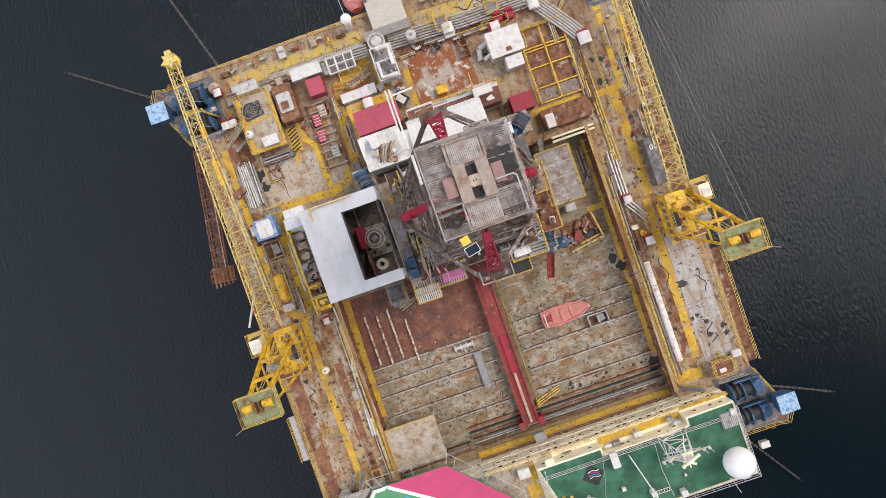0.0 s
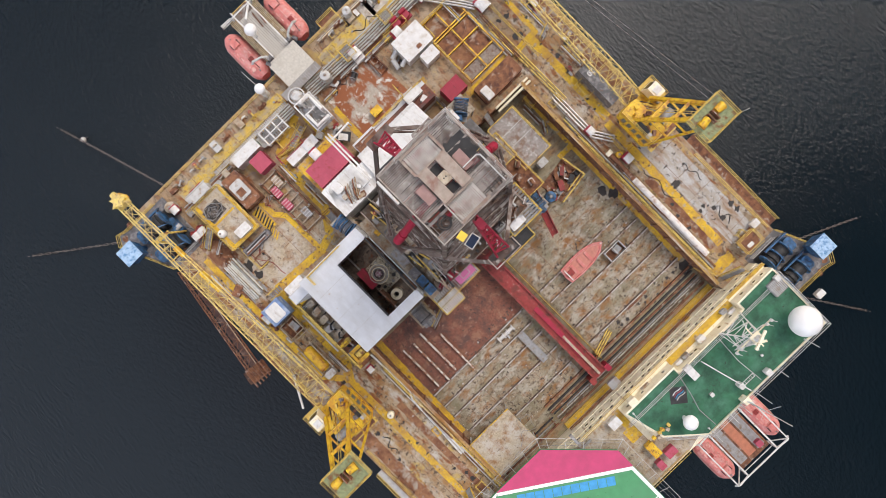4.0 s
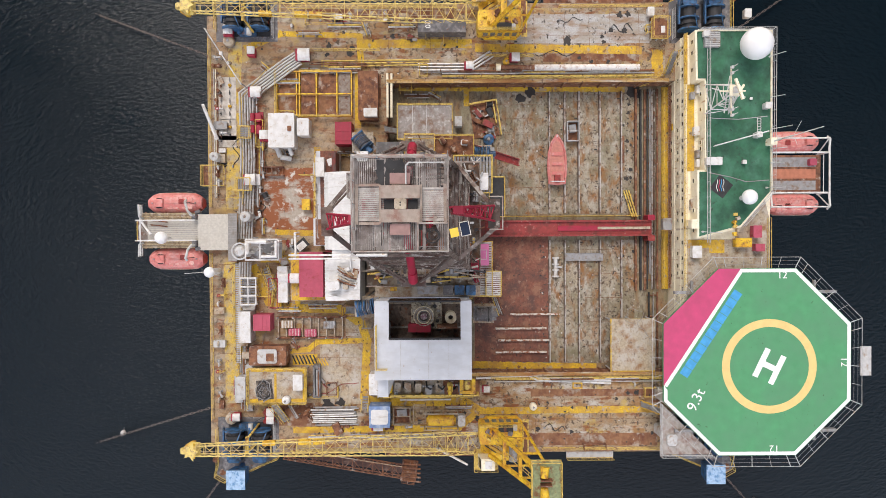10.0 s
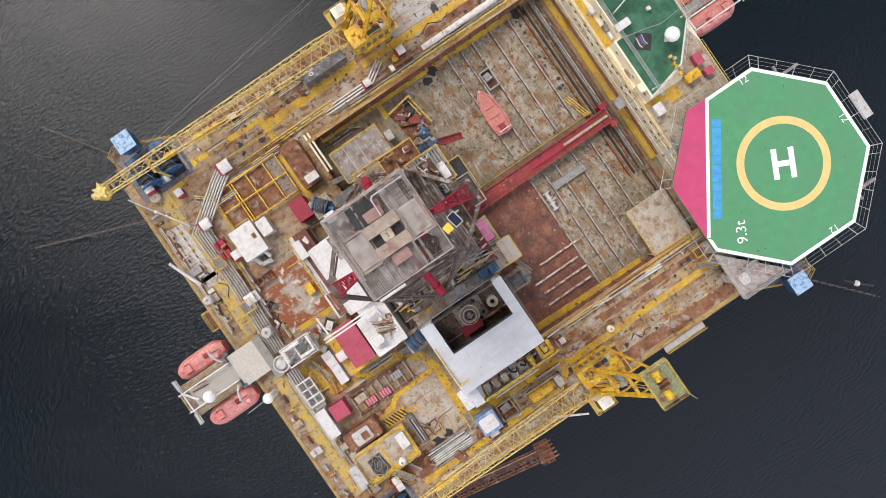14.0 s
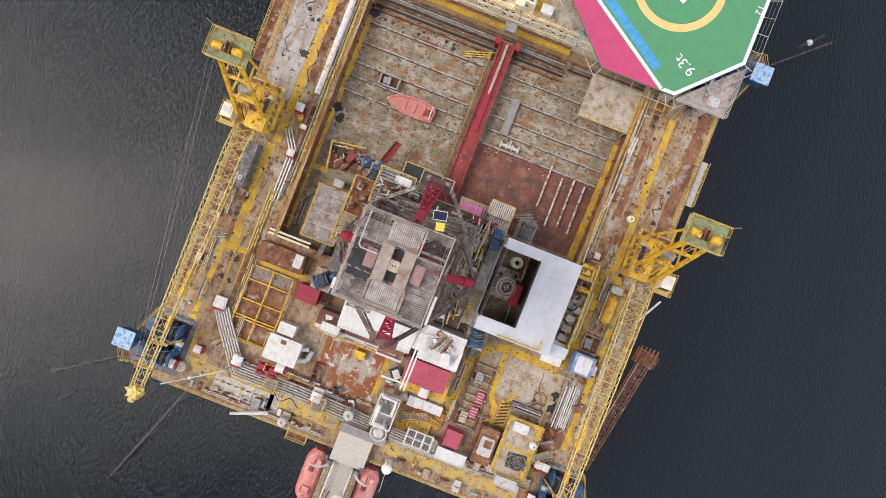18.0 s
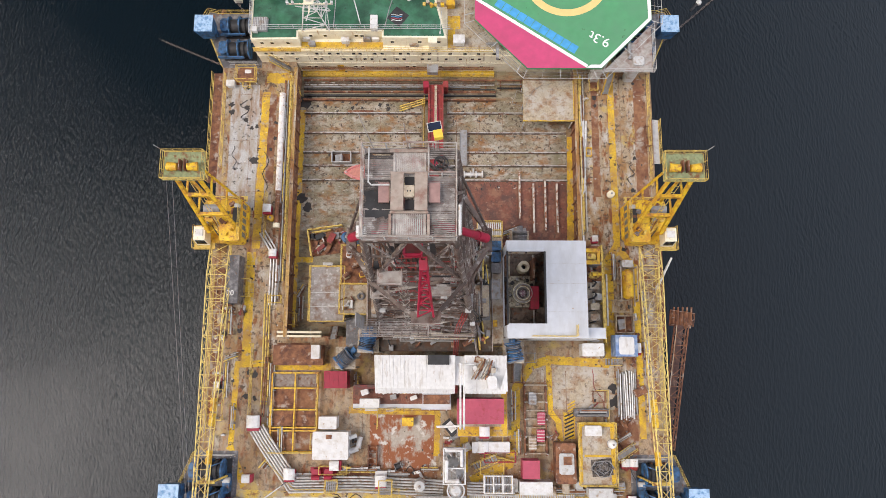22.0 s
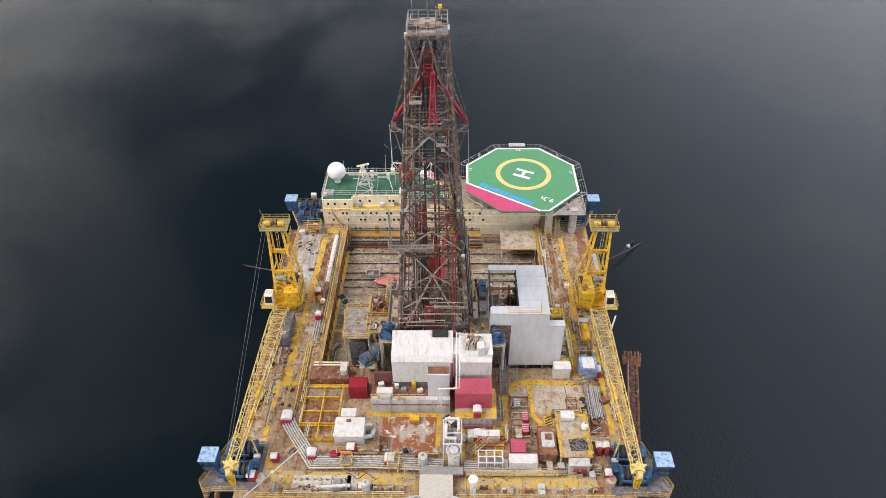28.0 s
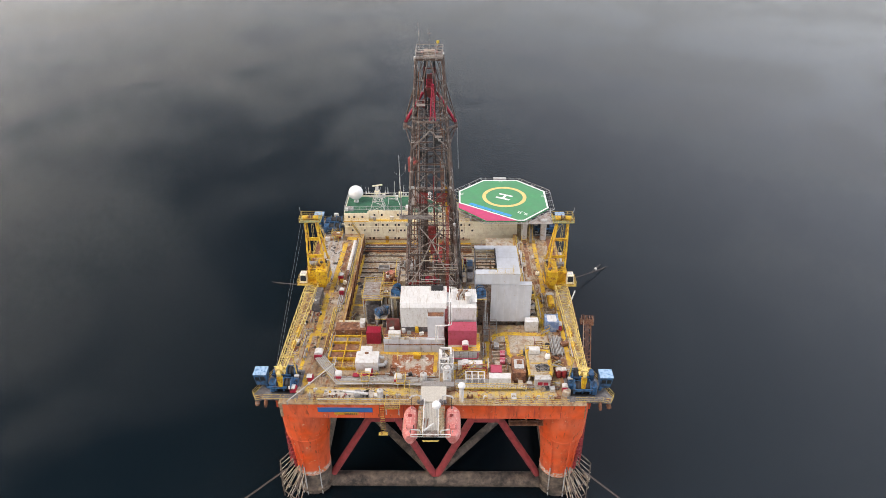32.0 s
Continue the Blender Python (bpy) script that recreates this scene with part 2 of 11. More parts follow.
# ---- materials ----
def material(name, rgb, rough=0.6, metal=0.0, grain=0.12, grain_size=0.6, stains=(), bump=0.0, bump_size=0.3, vary=0.0, coat=0.0):
    """Paint, steel or the like: a base colour with fine grain, and stains (rgb, size in m, cover 0..1, softness and, for runs, the stretch) laid over it."""
    m = bpy.data.materials.new(name)
    m.use_nodes = True
    n, l = m.node_tree.nodes, m.node_tree.links
    b = n["Principled BSDF"]
    b.inputs["Roughness"].default_value, b.inputs["Metallic"].default_value = rough, metal
    co = n.new("ShaderNodeNewGeometry")
    x = n.new("ShaderNodeTexNoise")
    x.inputs["Scale"].default_value, x.inputs["Detail"].default_value = 1 / grain_size, 4.0
    l.new(co.outputs["Position"], x.inputs["Vector"])
    r = n.new("ShaderNodeMapRange")
    r.inputs["From Min"].default_value, r.inputs["From Max"].default_value = 0.3, 0.7
    r.inputs["To Min"].default_value, r.inputs["To Max"].default_value = 1 - grain, 1 + grain
    l.new(x.outputs["Fac"], r.inputs["Value"])
    mul = n.new("ShaderNodeMixRGB")
    mul.blend_type, mul.inputs[0].default_value, mul.inputs[1].default_value = "MULTIPLY", 1.0, (*rgb, 1)
    l.new(r.outputs[0], mul.inputs[2])
    last = mul.outputs[0]
    if vary:
        oi = n.new("ShaderNodeObjectInfo")
        hs = n.new("ShaderNodeHueSaturation")
        vr = n.new("ShaderNodeMapRange")
        vr.inputs["To Min"].default_value, vr.inputs["To Max"].default_value = 1 - vary, 1 + vary
        l.new(oi.outputs["Random"], vr.inputs["Value"])
        l.new(vr.outputs[0], hs.inputs["Value"])
        l.new(last, hs.inputs["Color"])
        last = hs.outputs[0]
    for k, (srgb, size, cover, soft, *runs) in enumerate(stains):
        mp = n.new("ShaderNodeMapping")
        mp.inputs["Location"].default_value = (13.7 * k + 3.1, 7.3 * k, 2.9 * k)
        if runs:
            mp.inputs["Scale"].default_value = runs[0]
        l.new(co.outputs["Position"], mp.inputs[0])
        s = n.new("ShaderNodeTexNoise")
        s.inputs["Scale"].default_value, s.inputs["Detail"].default_value, s.inputs["Roughness"].default_value = 1 / size, 6.0, 0.62
        l.new(mp.outputs[0], s.inputs["Vector"])
        q = n.new("ShaderNodeMapRange")
        mid = 0.5 + (0.5 - cover) * 0.42
        q.inputs["From Min"].default_value, q.inputs["From Max"].default_value = mid - soft / 2, mid + soft / 2
        l.new(s.outputs["Fac"], q.inputs["Value"])
        mx = n.new("ShaderNodeMixRGB")
        mx.inputs[2].default_value = (*srgb, 1)
        l.new(q.outputs[0], mx.inputs[0])
        l.new(last, mx.inputs[1])
        last = mx.outputs[0]
    l.new(last, b.inputs["Base Color"])
    if bump:
        t = n.new("ShaderNodeTexNoise")
        t.inputs["Scale"].default_value, t.inputs["Detail"].default_value = 1 / bump_size, 3.0
        l.new(co.outputs["Position"], t.inputs["Vector"])
        u = n.new("ShaderNodeBump")
        u.inputs["Strength"].default_value, u.inputs["Distance"].default_value = bump, 0.05
        l.new(t.outputs["Fac"], u.inputs["Height"])
        l.new(u.outputs[0], b.inputs["Normal"])
    return m


RUST, DARK, PALE = (0.20, 0.075, 0.03), (0.035, 0.03, 0.027), (0.52, 0.49, 0.44)
M_DECK = material("worn_deck_steel", (0.37, 0.27, 0.175), 0.85, 0, 0.34, 0.11, [((0.44, 0.395, 0.315), 2.4, 0.38, 0.22, (1, .45, 1)), ((0.33, 0.19, 0.085), 1.7, 0.42, 0.25, (1.2, .3, 1)), ((0.26, 0.09, 0.035), 1.2, 0.27, 0.14, (1.3, .4, 1)), ((0.13, 0.095, 0.065), .7, 0.27, 0.2), ((0.5, 0.36, 0.12), 2.6, 0.17, 0.16), (DARK, 0.45, 0.06, 0.12)], 0.3)
M_PIPEDECK = material("worn_pipe_deck", (0.27, 0.225, 0.15), 0.85, 0, 0.45, 0.08, [((0.365, 0.335, 0.26), 1.6, 0.42, 0.22, (.4, 1.2, 1)), ((0.29, 0.145, 0.055), 1.7, 0.36, 0.24, (.35, 1.3, 1)), ((0.22, 0.2, 0.12), 2.4, 0.35, 0.3), ((0.12, 0.085, 0.06), .6, 0.28, 0.2, (.6, 1.2, 1)), (DARK, 0.4, 0.08, 0.14)], 0.3)
M_REDDECK = material("red_oxide_deck", (0.21, 0.078, 0.05), 0.8, 0, 0.28, 0.25, [((0.11, 0.055, 0.045), 2.2, 0.42, 0.2), ((0.27, 0.13, 0.08), 1.3, 0.3, 0.15), ((0.32, 0.2, 0.14), .6, 0.15, 0.1), ((.06, .04, .035), .5, .18, .08)], 0.25)
M_GREYDECK = material("pale_grey_deck", (0.45, 0.44, 0.425), 0.85, 0, 0.2, 0.2, [((0.34, 0.29, 0.23), 1.3, 0.42, 0.25, (1.2, .5, 1)), ((0.27, 0.15, 0.07), 1.6, 0.28, 0.18, (1.2, .35, 1)), (DARK, 0.7, 0.18, 0.1)], 0.2)
M_WALKYEL = material("worn_yellow_walkway", (0.66, 0.42, 0.03), 0.8, 0, 0.2, 0.2, [((0.44, 0.25, 0.06), 1.5, 0.42, 0.25), ((0.38, 0.32, 0.25), 0.9, 0.2, 0.12), ((0.2, 0.1, 0.05), 0.7, 0.18, 0.1), (DARK, 0.5, 0.1, 0.07)])
M_STERNYEL = material("worn_ochre_paint", (0.58, 0.40, 0.08), 0.85, 0, 0.2, 0.2, [((0.42, 0.35, 0.24), 1.2, 0.45, 0.2), ((0.26, 0.13, 0.06), 0.9, 0.27, 0.12), (DARK, 0.5, 0.13, 0.06)])
M_YELLOW = material("yellow_paint", (0.74, 0.48, 0.025), 0.5, 0, 0.15, 0.3, [((0.58, 0.28, 0.02), 1.3, 0.42, 0.2), ((0.34, 0.14, 0.035), 0.6, 0.3, 0.12), ((.12, .07, .04), .35, .15, .08)])
M_BOOMYEL = material("pale_yellow_paint", (0.74, 0.57, 0.17), 0.55, 0, 0.18, 0.4, [((0.5, 0.36, 0.16), 0.7, 0.36, 0.14), ((0.22, 0.11, 0.055), 0.4, 0.22, 0.08)])
M_RAIL = material("rail_yellow", (0.66, 0.47, 0.11), 0.6, 0, 0.2, 0.4, [(RUST, 0.5, 0.3, 0.12)])
M_ORANGE = material("orange_hull_paint", (0.80, 0.105, 0.02), 0.55, 0, 0.15, 1.5, [((0.78, 0.17, 0.08), 5.0, 0.42, 0.3), ((0.5, 0.07, 0.028), 2.0, 0.22, 0.2, (1, 1, .25)), ((0.22, 0.06, 0.03), 0.8, 0.14, 0.1, (1.2, 1.2, .35)), ((0.75, 0.4, 0.26), 1.3, 0.11, 0.06)])
M_REDBRACE = material("faded_red_brace", (0.36, 0.055, 0.06), 0.7, 0, 0.18, 1.0, [((0.2, 0.05, 0.04), 1.5, 0.3, 0.2)])
M_WETSTEEL = material("stained_wet_steel", (0.13, 0.10, 0.08), 0.8, 0, 0.3, 0.8, [((0.25, 0.19, 0.14), 1.4, 0.35, 0.2), (DARK, 2.0, 0.35, 0.2)])
M_CREAM = material("cream_paint", (0.88, 0.81, 0.62), 0.6, 0, 0.06, 0.8, [((0.70, 0.60, 0.42), 1.4, 0.2, 0.25), ((0.50, 0.30, 0.11), 0.5, 0.13, 0.12, (1.6, 1.6, .22))])
M_WHITE = material("white_paint", (0.67, 0.665, 0.65), 0.5, 0, 0.07, 0.5, [((0.54, 0.5, 0.44), 0.8, 0.3, 0.22), ((0.4, 0.26, 0.15), 0.4, 0.13, 0.08, (1.3, 1.3, .5))])
M_CLEANWHITE = material("clean_white_shell", (0.8, 0.8, 0.79), 0.35, 0, 0.03, 1.0)
M_CLAD = material("pale_grey_cladding", (0.59, 0.61, 0.64), 0.5, 0, 0.05, .8, [((0.5, 0.505, 0.51), 2.2, 0.3, 0.3, (1.6, .5, .3)), ((0.45, 0.36, 0.28), 0.5, 0.03, 0.06)])
M_SHEET = material("weathered_white_sheeting", (0.69, 0.685, 0.67), 0.6, 0, 0.08, 0.5, [((0.5, 0.46, 0.41), 0.8, 0.2, 0.2, (1.8, .4, .4)), ((0.36, 0.22, 0.13), 0.35, 0.09, 0.1, (1.8, .4, .4))])
M_GREY = material("grey_steel", (0.30, 0.30, 0.30), 0.6, 0.2, 0.15, 0.5, [((0.22, 0.15, 0.1), 0.8, 0.28, 0.15)])
M_LIGHTGREY = material("light_grey_paint", (0.50, 0.50, 0.49), 0.55, 0, 0.12, 0.5, [((0.33, 0.25, 0.18), 0.7, 0.25, 0.15)])
M_DERRICK = material("rusted_grey_truss", (0.138, 0.106, 0.09), 0.7, 0.15, 0.3, 0.7, [((0.085, 0.04, 0.028), 1.1, 0.38, 0.15), ((0.38, 0.35, 0.32), 0.8, 0.28, 0.08)], vary=0.45)
M_TOPSTEEL = material("galvanised_top_steel", (0.40, 0.365, 0.33), 0.65, 0.2, 0.2, 0.5, [((0.25, 0.15, 0.12), 0.9, 0.35, 0.2)])
M_BLACK = material("black_steel", (0.03, 0.03, 0.032), 0.6, 0.1, 0.3, 0.5)
M_RED = material("crimson_paint", (0.34, 0.013, 0.04), 0.5, 0, 0.12, 0.6, [((0.2, 0.03, 0.03), 0.8, 0.22, 0.15)])
M_BOOMRED = material("dull_red_paint", (0.29, 0.035, 0.032), 0.55, 0, 0.2, 0.5, [((0.45, 0.25, 0.2), 0.6, 0.16, 0.1), ((0.12, 0.03, 0.02), 1.0, 0.3, 0.2)])
M_PINK = material("faded_pink_red", (0.45, 0.075, 0.12), 0.6, 0, 0.08, 0.7, [((0.35, 0.05, 0.06), 0.8, 0.22, 0.15)])
M_MAGENTA = material("bright_pink_paint", (0.62, 0.16, 0.34), 0.5, 0, 0.08, 0.6)
M_CORAL = material("coral_hull", (0.60, 0.185, 0.165), 0.5, 0, 0.12, 0.4, [((0.64, 0.33, 0.3), 0.8, 0.36, 0.2), ((0.36, 0.09, 0.08), 0.6, 0.17, 0.1)])
M_BLUE = material("blue_machinery_paint", (0.035, 0.13, 0.28), 0.5, 0, 0.2, 0.5, [((0.015, 0.03, 0.05), 0.8, 0.4, 0.2), (RUST, 0.5, 0.15, 0.1)])
M_CABBLUE = material("faded_blue_roof", (0.34, 0.5, 0.68), 0.5, 0, 0.15, 0.3, [((0.08, 0.22, 0.42), 0.5, 0.35, 0.15)])
M_BANNER = material("blue_banner", (0.03, 0.14, 0.4), 0.6, 0, 0.06, 0.6)
M_HELI_G = material("helideck_green", (0.075, 0.30, 0.135), 0.75, 0, 0.08, 1.2, [((0.09, 0.27, 0.14), 4.0, 0.4, 0.3), ((0.05, 0.12, 0.06), 0.5, 0.04, 0.05)])
M_HELI_P = material("helideck_pink", (0.56, 0.065, 0.17), 0.75, 0, 0.06, 1.2, [((0.45, 0.06, 0.14), 2.0, 0.3, 0.3)])
M_HELI_Y = material("helideck_yellow_line", (0.76, 0.56, 0.22), 0.75, 0, 0.06, 0.8)
M_HELI_W = material("helideck_white_line", (0.84, 0.84, 0.82), 0.7, 0, 0.05, 0.8)
M_HELI_B = material("helideck_blue_line", (0.05, 0.32, 0.62), 0.7, 0, 0.12, 0.6)
M_ROOFGREEN = material("green_roof_deck", (0.028, 0.135, 0.07), 0.75, 0, 0.2, 0.7, [((0.06, 0.19, 0.12), 1.8, 0.35, 0.25), ((0.016, 0.07, 0.04), 2.2, 0.34, 0.25), ((0.03, 0.05, 0.035), 0.7, 0.12, 0.1)])
M_WINDOW = material("dark_window_glass", (0.02, 0.025, 0.03), 0.08, 0, 0.05, 0.5)
M_RUSTSTEEL = material("heavily_rusted_steel", (0.25, 0.11, 0.055), 0.85, 0, 0.25, 0.4, [((0.11, 0.045, 0.03), 0.9, 0.42, 0.18), ((0.42, 0.35, 0.29), 1.0, 0.2, 0.1)])
M_TAN = material("tan_deck_paint", (0.42, 0.345, 0.245), 0.85, 0, 0.22, 0.25, [((0.48, 0.44, 0.385), 1.8, 0.4, 0.25), ((0.28, 0.145, 0.065), 1.1, 0.28, 0.2), ((.16, .12, .09), .5, .18, .15), (DARK, 0.45, 0.06, 0.08)])
M_PIPE = material("galvanised_pipe", (0.50, 0.49, 0.47), 0.45, 0.4, 0.15, 0.5, [((0.3, 0.2, 0.13), 0.7, 0.25, 0.15)])
M_CHAIN = material("rusty_chain", (0.15, 0.12, 0.105), 0.9, 0.2, 0.2, 0.4)

M_DARKBOX = material("dark_grey_box_paint", (0.12, 0.115, 0.12), 0.55, 0, 0.15, 0.5, [((0.3, 0.29, 0.29), 0.8, 0.3, 0.2), (RUST, 0.5, 0.14, 0.1)])

M_RUSTRED = material("rusty_dull_red", (0.16, 0.035, 0.03), 0.7, 0, 0.2, 0.5, [((0.1, 0.06, 0.05), 0.7, 0.4, 0.15)])

# open water: dark, glossy, with two sizes of ripple and calmer slicks
M_SEA = bpy.data.materials.new("dark_sea_water")
M_SEA.use_nodes = True
n, l = M_SEA.node_tree.nodes, M_SEA.node_tree.links
b = n["Principled BSDF"]
b.inputs["Base Color"].default_value = (0.003, 0.0082, 0.0122, 1)
b.inputs["Roughness"].default_value, b.inputs["IOR"].default_value = 0.055, 1.333
co = n.new("ShaderNodeNewGeometry")
mp = n.new("ShaderNodeMapping")
mp.inputs["Rotation"].default_value, mp.inputs["Scale"].default_value = (0, 0, radians(20)), (1.0, 0.45, 1.0)
l.new(co.outputs["Position"], mp.inputs[0])
w1, w2, w3 = n.new("ShaderNodeTexNoise"), n.new("ShaderNodeTexNoise"), n.new("ShaderNodeTexNoise")
w1.inputs["Scale"].default_value, w1.inputs["Detail"].default_value, w1.inputs["Roughness"].default_value = 2.1, 4.0, 0.6
w2.inputs["Scale"].default_value, w2.inputs["Detail"].default_value = 0.2, 3.0
w3.inputs["Scale"].default_value, w3.inputs["Detail"].default_value, w3.inputs["Distortion"].default_value = 0.011, 4.0, 0.8
for w in (w1, w2):
    l.new(mp.outputs[0], w.inputs["Vector"])
l.new(co.outputs["Position"], w3.inputs["Vector"])
calm = n.new("ShaderNodeMapRange")
calm.inputs["From Min"].default_value, calm.inputs["From Max"].default_value = 0.4, 0.6
calm.inputs["To Min"].default_value, calm.inputs["To Max"].default_value = 0.55, 1.0
l.new(w3.outputs["Fac"], calm.inputs["Value"])
b1, b2 = n.new("ShaderNodeBump"), n.new("ShaderNodeBump")
b1.inputs["Distance"].default_value, b2.inputs["Distance"].default_value, b2.inputs["Strength"].default_value = 0.2, 0.3, 0.14
l.new(calm.outputs[0], b1.inputs["Strength"])
l.new(w1.outputs["Fac"], b1.inputs["Height"])
l.new(w2.outputs["Fac"], b2.inputs["Height"])
l.new(b2.outputs[0], b1.inputs["Normal"])
l.new(b1.outputs[0], b.inputs["Normal"])

# ---- kinds of things ----
U_TUBE = Shape().tube((0, 0, 0), (0, 0, 1), 0.5, 8).mesh("member", M_DERRICK, True)
U_TUBE_Y = Shape().tube((0, 0, 0), (0, 0, 1), 0.5, 6).mesh("member_yellow", M_BOOMYEL, True)
U_TUBE_YD = Shape().tube((0, 0, 0), (0, 0, 1), 0.5, 8).mesh("member_deep_yellow", M_YELLOW, True)
U_TUBE_R = Shape().tube((0, 0, 0), (0, 0, 1), 0.5, 8).mesh("member_red", M_RED, True)
U_TUBE_W = Shape().tube((0, 0, 0), (0, 0, 1), 0.5, 6).mesh("member_white", M_WHITE, True)
U_TUBE_G = Shape().tube((0, 0, 0), (0, 0, 1), 0.5, 6).mesh("member_grey", M_TOPSTEEL, True)
U_BEAM = Shape().box(-.5, -.5, 0, .5, .5, 1).mesh("beam", M_DERRICK)
U_BEAM_P = Shape().box(-.5, -.5, 0, .5, .5, 1).mesh("light_beam", M_TOPSTEEL)
POST_Y = Shape().tube((0, 0, 0), (0, 0, 1.1), 0.035, 5).mesh("rail_post_yellow", M_RAIL)
POST_G = Shape().tube((0, 0, 0), (0, 0, 1.1), 0.035, 5).mesh("rail_post_grey", M_LIGHTGREY)


def railing(pts, label="yellow tubular safety railing along a deck edge", mat=None, gap=2.0, parent=None):
    mat = mat or M_RAIL
    x0, y0, z0 = pts[0]
    own = parent or thing("railing", label, "railing", x0, y0, z0, group="deck railings")
    ox, oy, oz = (0, 0, 0) if parent else (x0, y0, z0)
    loc = [(x - ox, y - oy, z - oz) for x, y, z in pts]
    post = POST_G if mat is not M_RAIL else POST_Y
    for a, b in zip(loc, loc[1:]):
        a, b = Vector(a), Vector(b)
        n = max(1, round((b - a).length / gap))
        for i in range(n + (b[:] == loc[-1])):
            piece("post", post, own, *(a + (b - a) * i / n))
    for nm, h, r in (("top_rail", 1.1, 0.04), ("middle_rail", 0.58, 0.03), ("toe_plate", 0.08, 0.045)):
        part(nm, Shape().pipe([(x, y, z + h) for x, y, z in loc], r, 5), mat, own)
    return own


def container(x0, y0, x1, y1, z, h, mat, label, cat="container", ribs=True, group=""):
    """A ribbed steel box with corner posts, a door end and lifting lugs."""
    cx, cy, a, b = (x0 + x1) / 2, (y0 + y1) / 2, (x1 - x0) / 2, (y1 - y0) / 2
    t = thing("container", label, cat, cx, cy, z, group=group)
    part("body", Shape().box(-a + .06, -b + .06, 0.12, a - .06, b - .06, h - .05), mat, t)
    post = Shape().box(-.08, -.08, 0, .08, .08, h).mesh("corner_post", mat)
    for sx in (-1, 1):
        for sy in (-1, 1):
            piece("corner_post", post, t, sx * (a - .08), sy * (b - .08), 0)
    for zz in (0.0, h - .12):
        for k in (-1, 1):
            part("frame_rail", Shape().box(-a + .16, k * (b - .07) - .06, zz, a - .16, k * (b - .07) + .06, zz + .12), mat, t)
            part("frame_rail", Shape().box(k * (a - .07) - .06, -b + .16, zz, k * (a - .07) + .06, b - .16, zz + .12), mat, t)
    if ribs:
        long_x = a > b
        n = int((a if long_x else b) * 2 / 0.55)
        rib = (Shape().box(-.09, -b + .2, h - .045, .09, b - .2, h - .01) if long_x else Shape().box(-a + .2, -.09, h - .045, a - .2, .09, h - .01)).mesh("roof_rib", mat)
        for i in range(1, n):
            o = -(a if long_x else b) + i * 2 * (a if long_x else b) / n
            piece("roof_rib", rib, t, o if long_x else 0, 0 if long_x else o, 0)
        sh = 0.035
        wr = Shape().box(-.1, -sh, .2, .1, sh, h - .2).mesh("side_rib", mat)
        for i in range(1, n):
            o = -(a if long_x else b) + i * 2 * (a if long_x else b) / n
            for s in (-1, 1):
                if long_x:
                    piece("side_rib", wr, t, o, s * (b - .03), 0)
                else:
                    piece("side_rib", wr, t, s * (a - .03), o, 0, 90)
    return t


def cabinet(x0, y0, x1, y1, z, h, mat, label, cat="cabinet", name="deck_cabinet", base=None, group=""):
    """A plain steel housing with a lid lip, a door and a base frame."""
    cx, cy, a, b = (x0 + x1) / 2, (y0 + y1) / 2, (x1 - x0) / 2, (y1 - y0) / 2
    t = thing(name, label, cat, cx, cy, z, group=group)
    part("body", Shape().cbox(0, 0, 0.12, 2 * a - .06, 2 * b - .06, h - .2, 0, min(a, b) * .08), mat, t)
    part("lid", Shape().cbox(0, 0, h - .08, 2 * a, 2 * b, .08, 0, min(a, b) * .1), mat, t)
    part("base_frame", Shape().box(-a + .05, -b + .05, 0, a - .05, b - .05, .12), base or M_GREY, t)
    d = part("door", Shape().box(-a * .55, -b - .01, .25, a * .55, -b + .03, h - .25), mat, t)
    part("handle", Shape().box(a * .38, -b - .05, h * .5 - .1, a * .44, -b - .01, h * .5 + .1), M_GREY, d)
    return t


def hose_box(x, y, z, s=1.0, turn=0.0, h=1.5):
    t = thing("hose_box", "red steel hose box under a white arched cover", "hose box", x, y, z, turn, group="hose boxes")
    part("box", Shape().cbox(0, -.08 * s, .3, .98 * s, 1.1 * s, h * .62), M_RED, t)
    part("front_panel", Shape().cbox(0, -.63 * s, .34, .86 * s, .03, h * .62 - .08), M_RED, t, "red front flap")
    n = 8
    arch = [(-.55 * s + 0, 0)] + [(-.55 * s * math.cos(math.pi * i / n), .34 * s * math.sin(math.pi * i / n)) for i in range(n + 1)]
    part("cover", Shape().extrude(arch[1:], (0, -.4 * s, .3 + h * .62), (0, .6 * s, .3 + h * .62)), M_WHITE, t, "white arched cover")
    leg = Shape().box(-.05, -.05, 0, .05, .05, .3).mesh("leg", M_GREY)
    for sx in (-1, 1):
        for sy in (-1, 1):
            piece("leg", leg, t, sx * .4 * s, sy * .33 * s, 0)
    return t


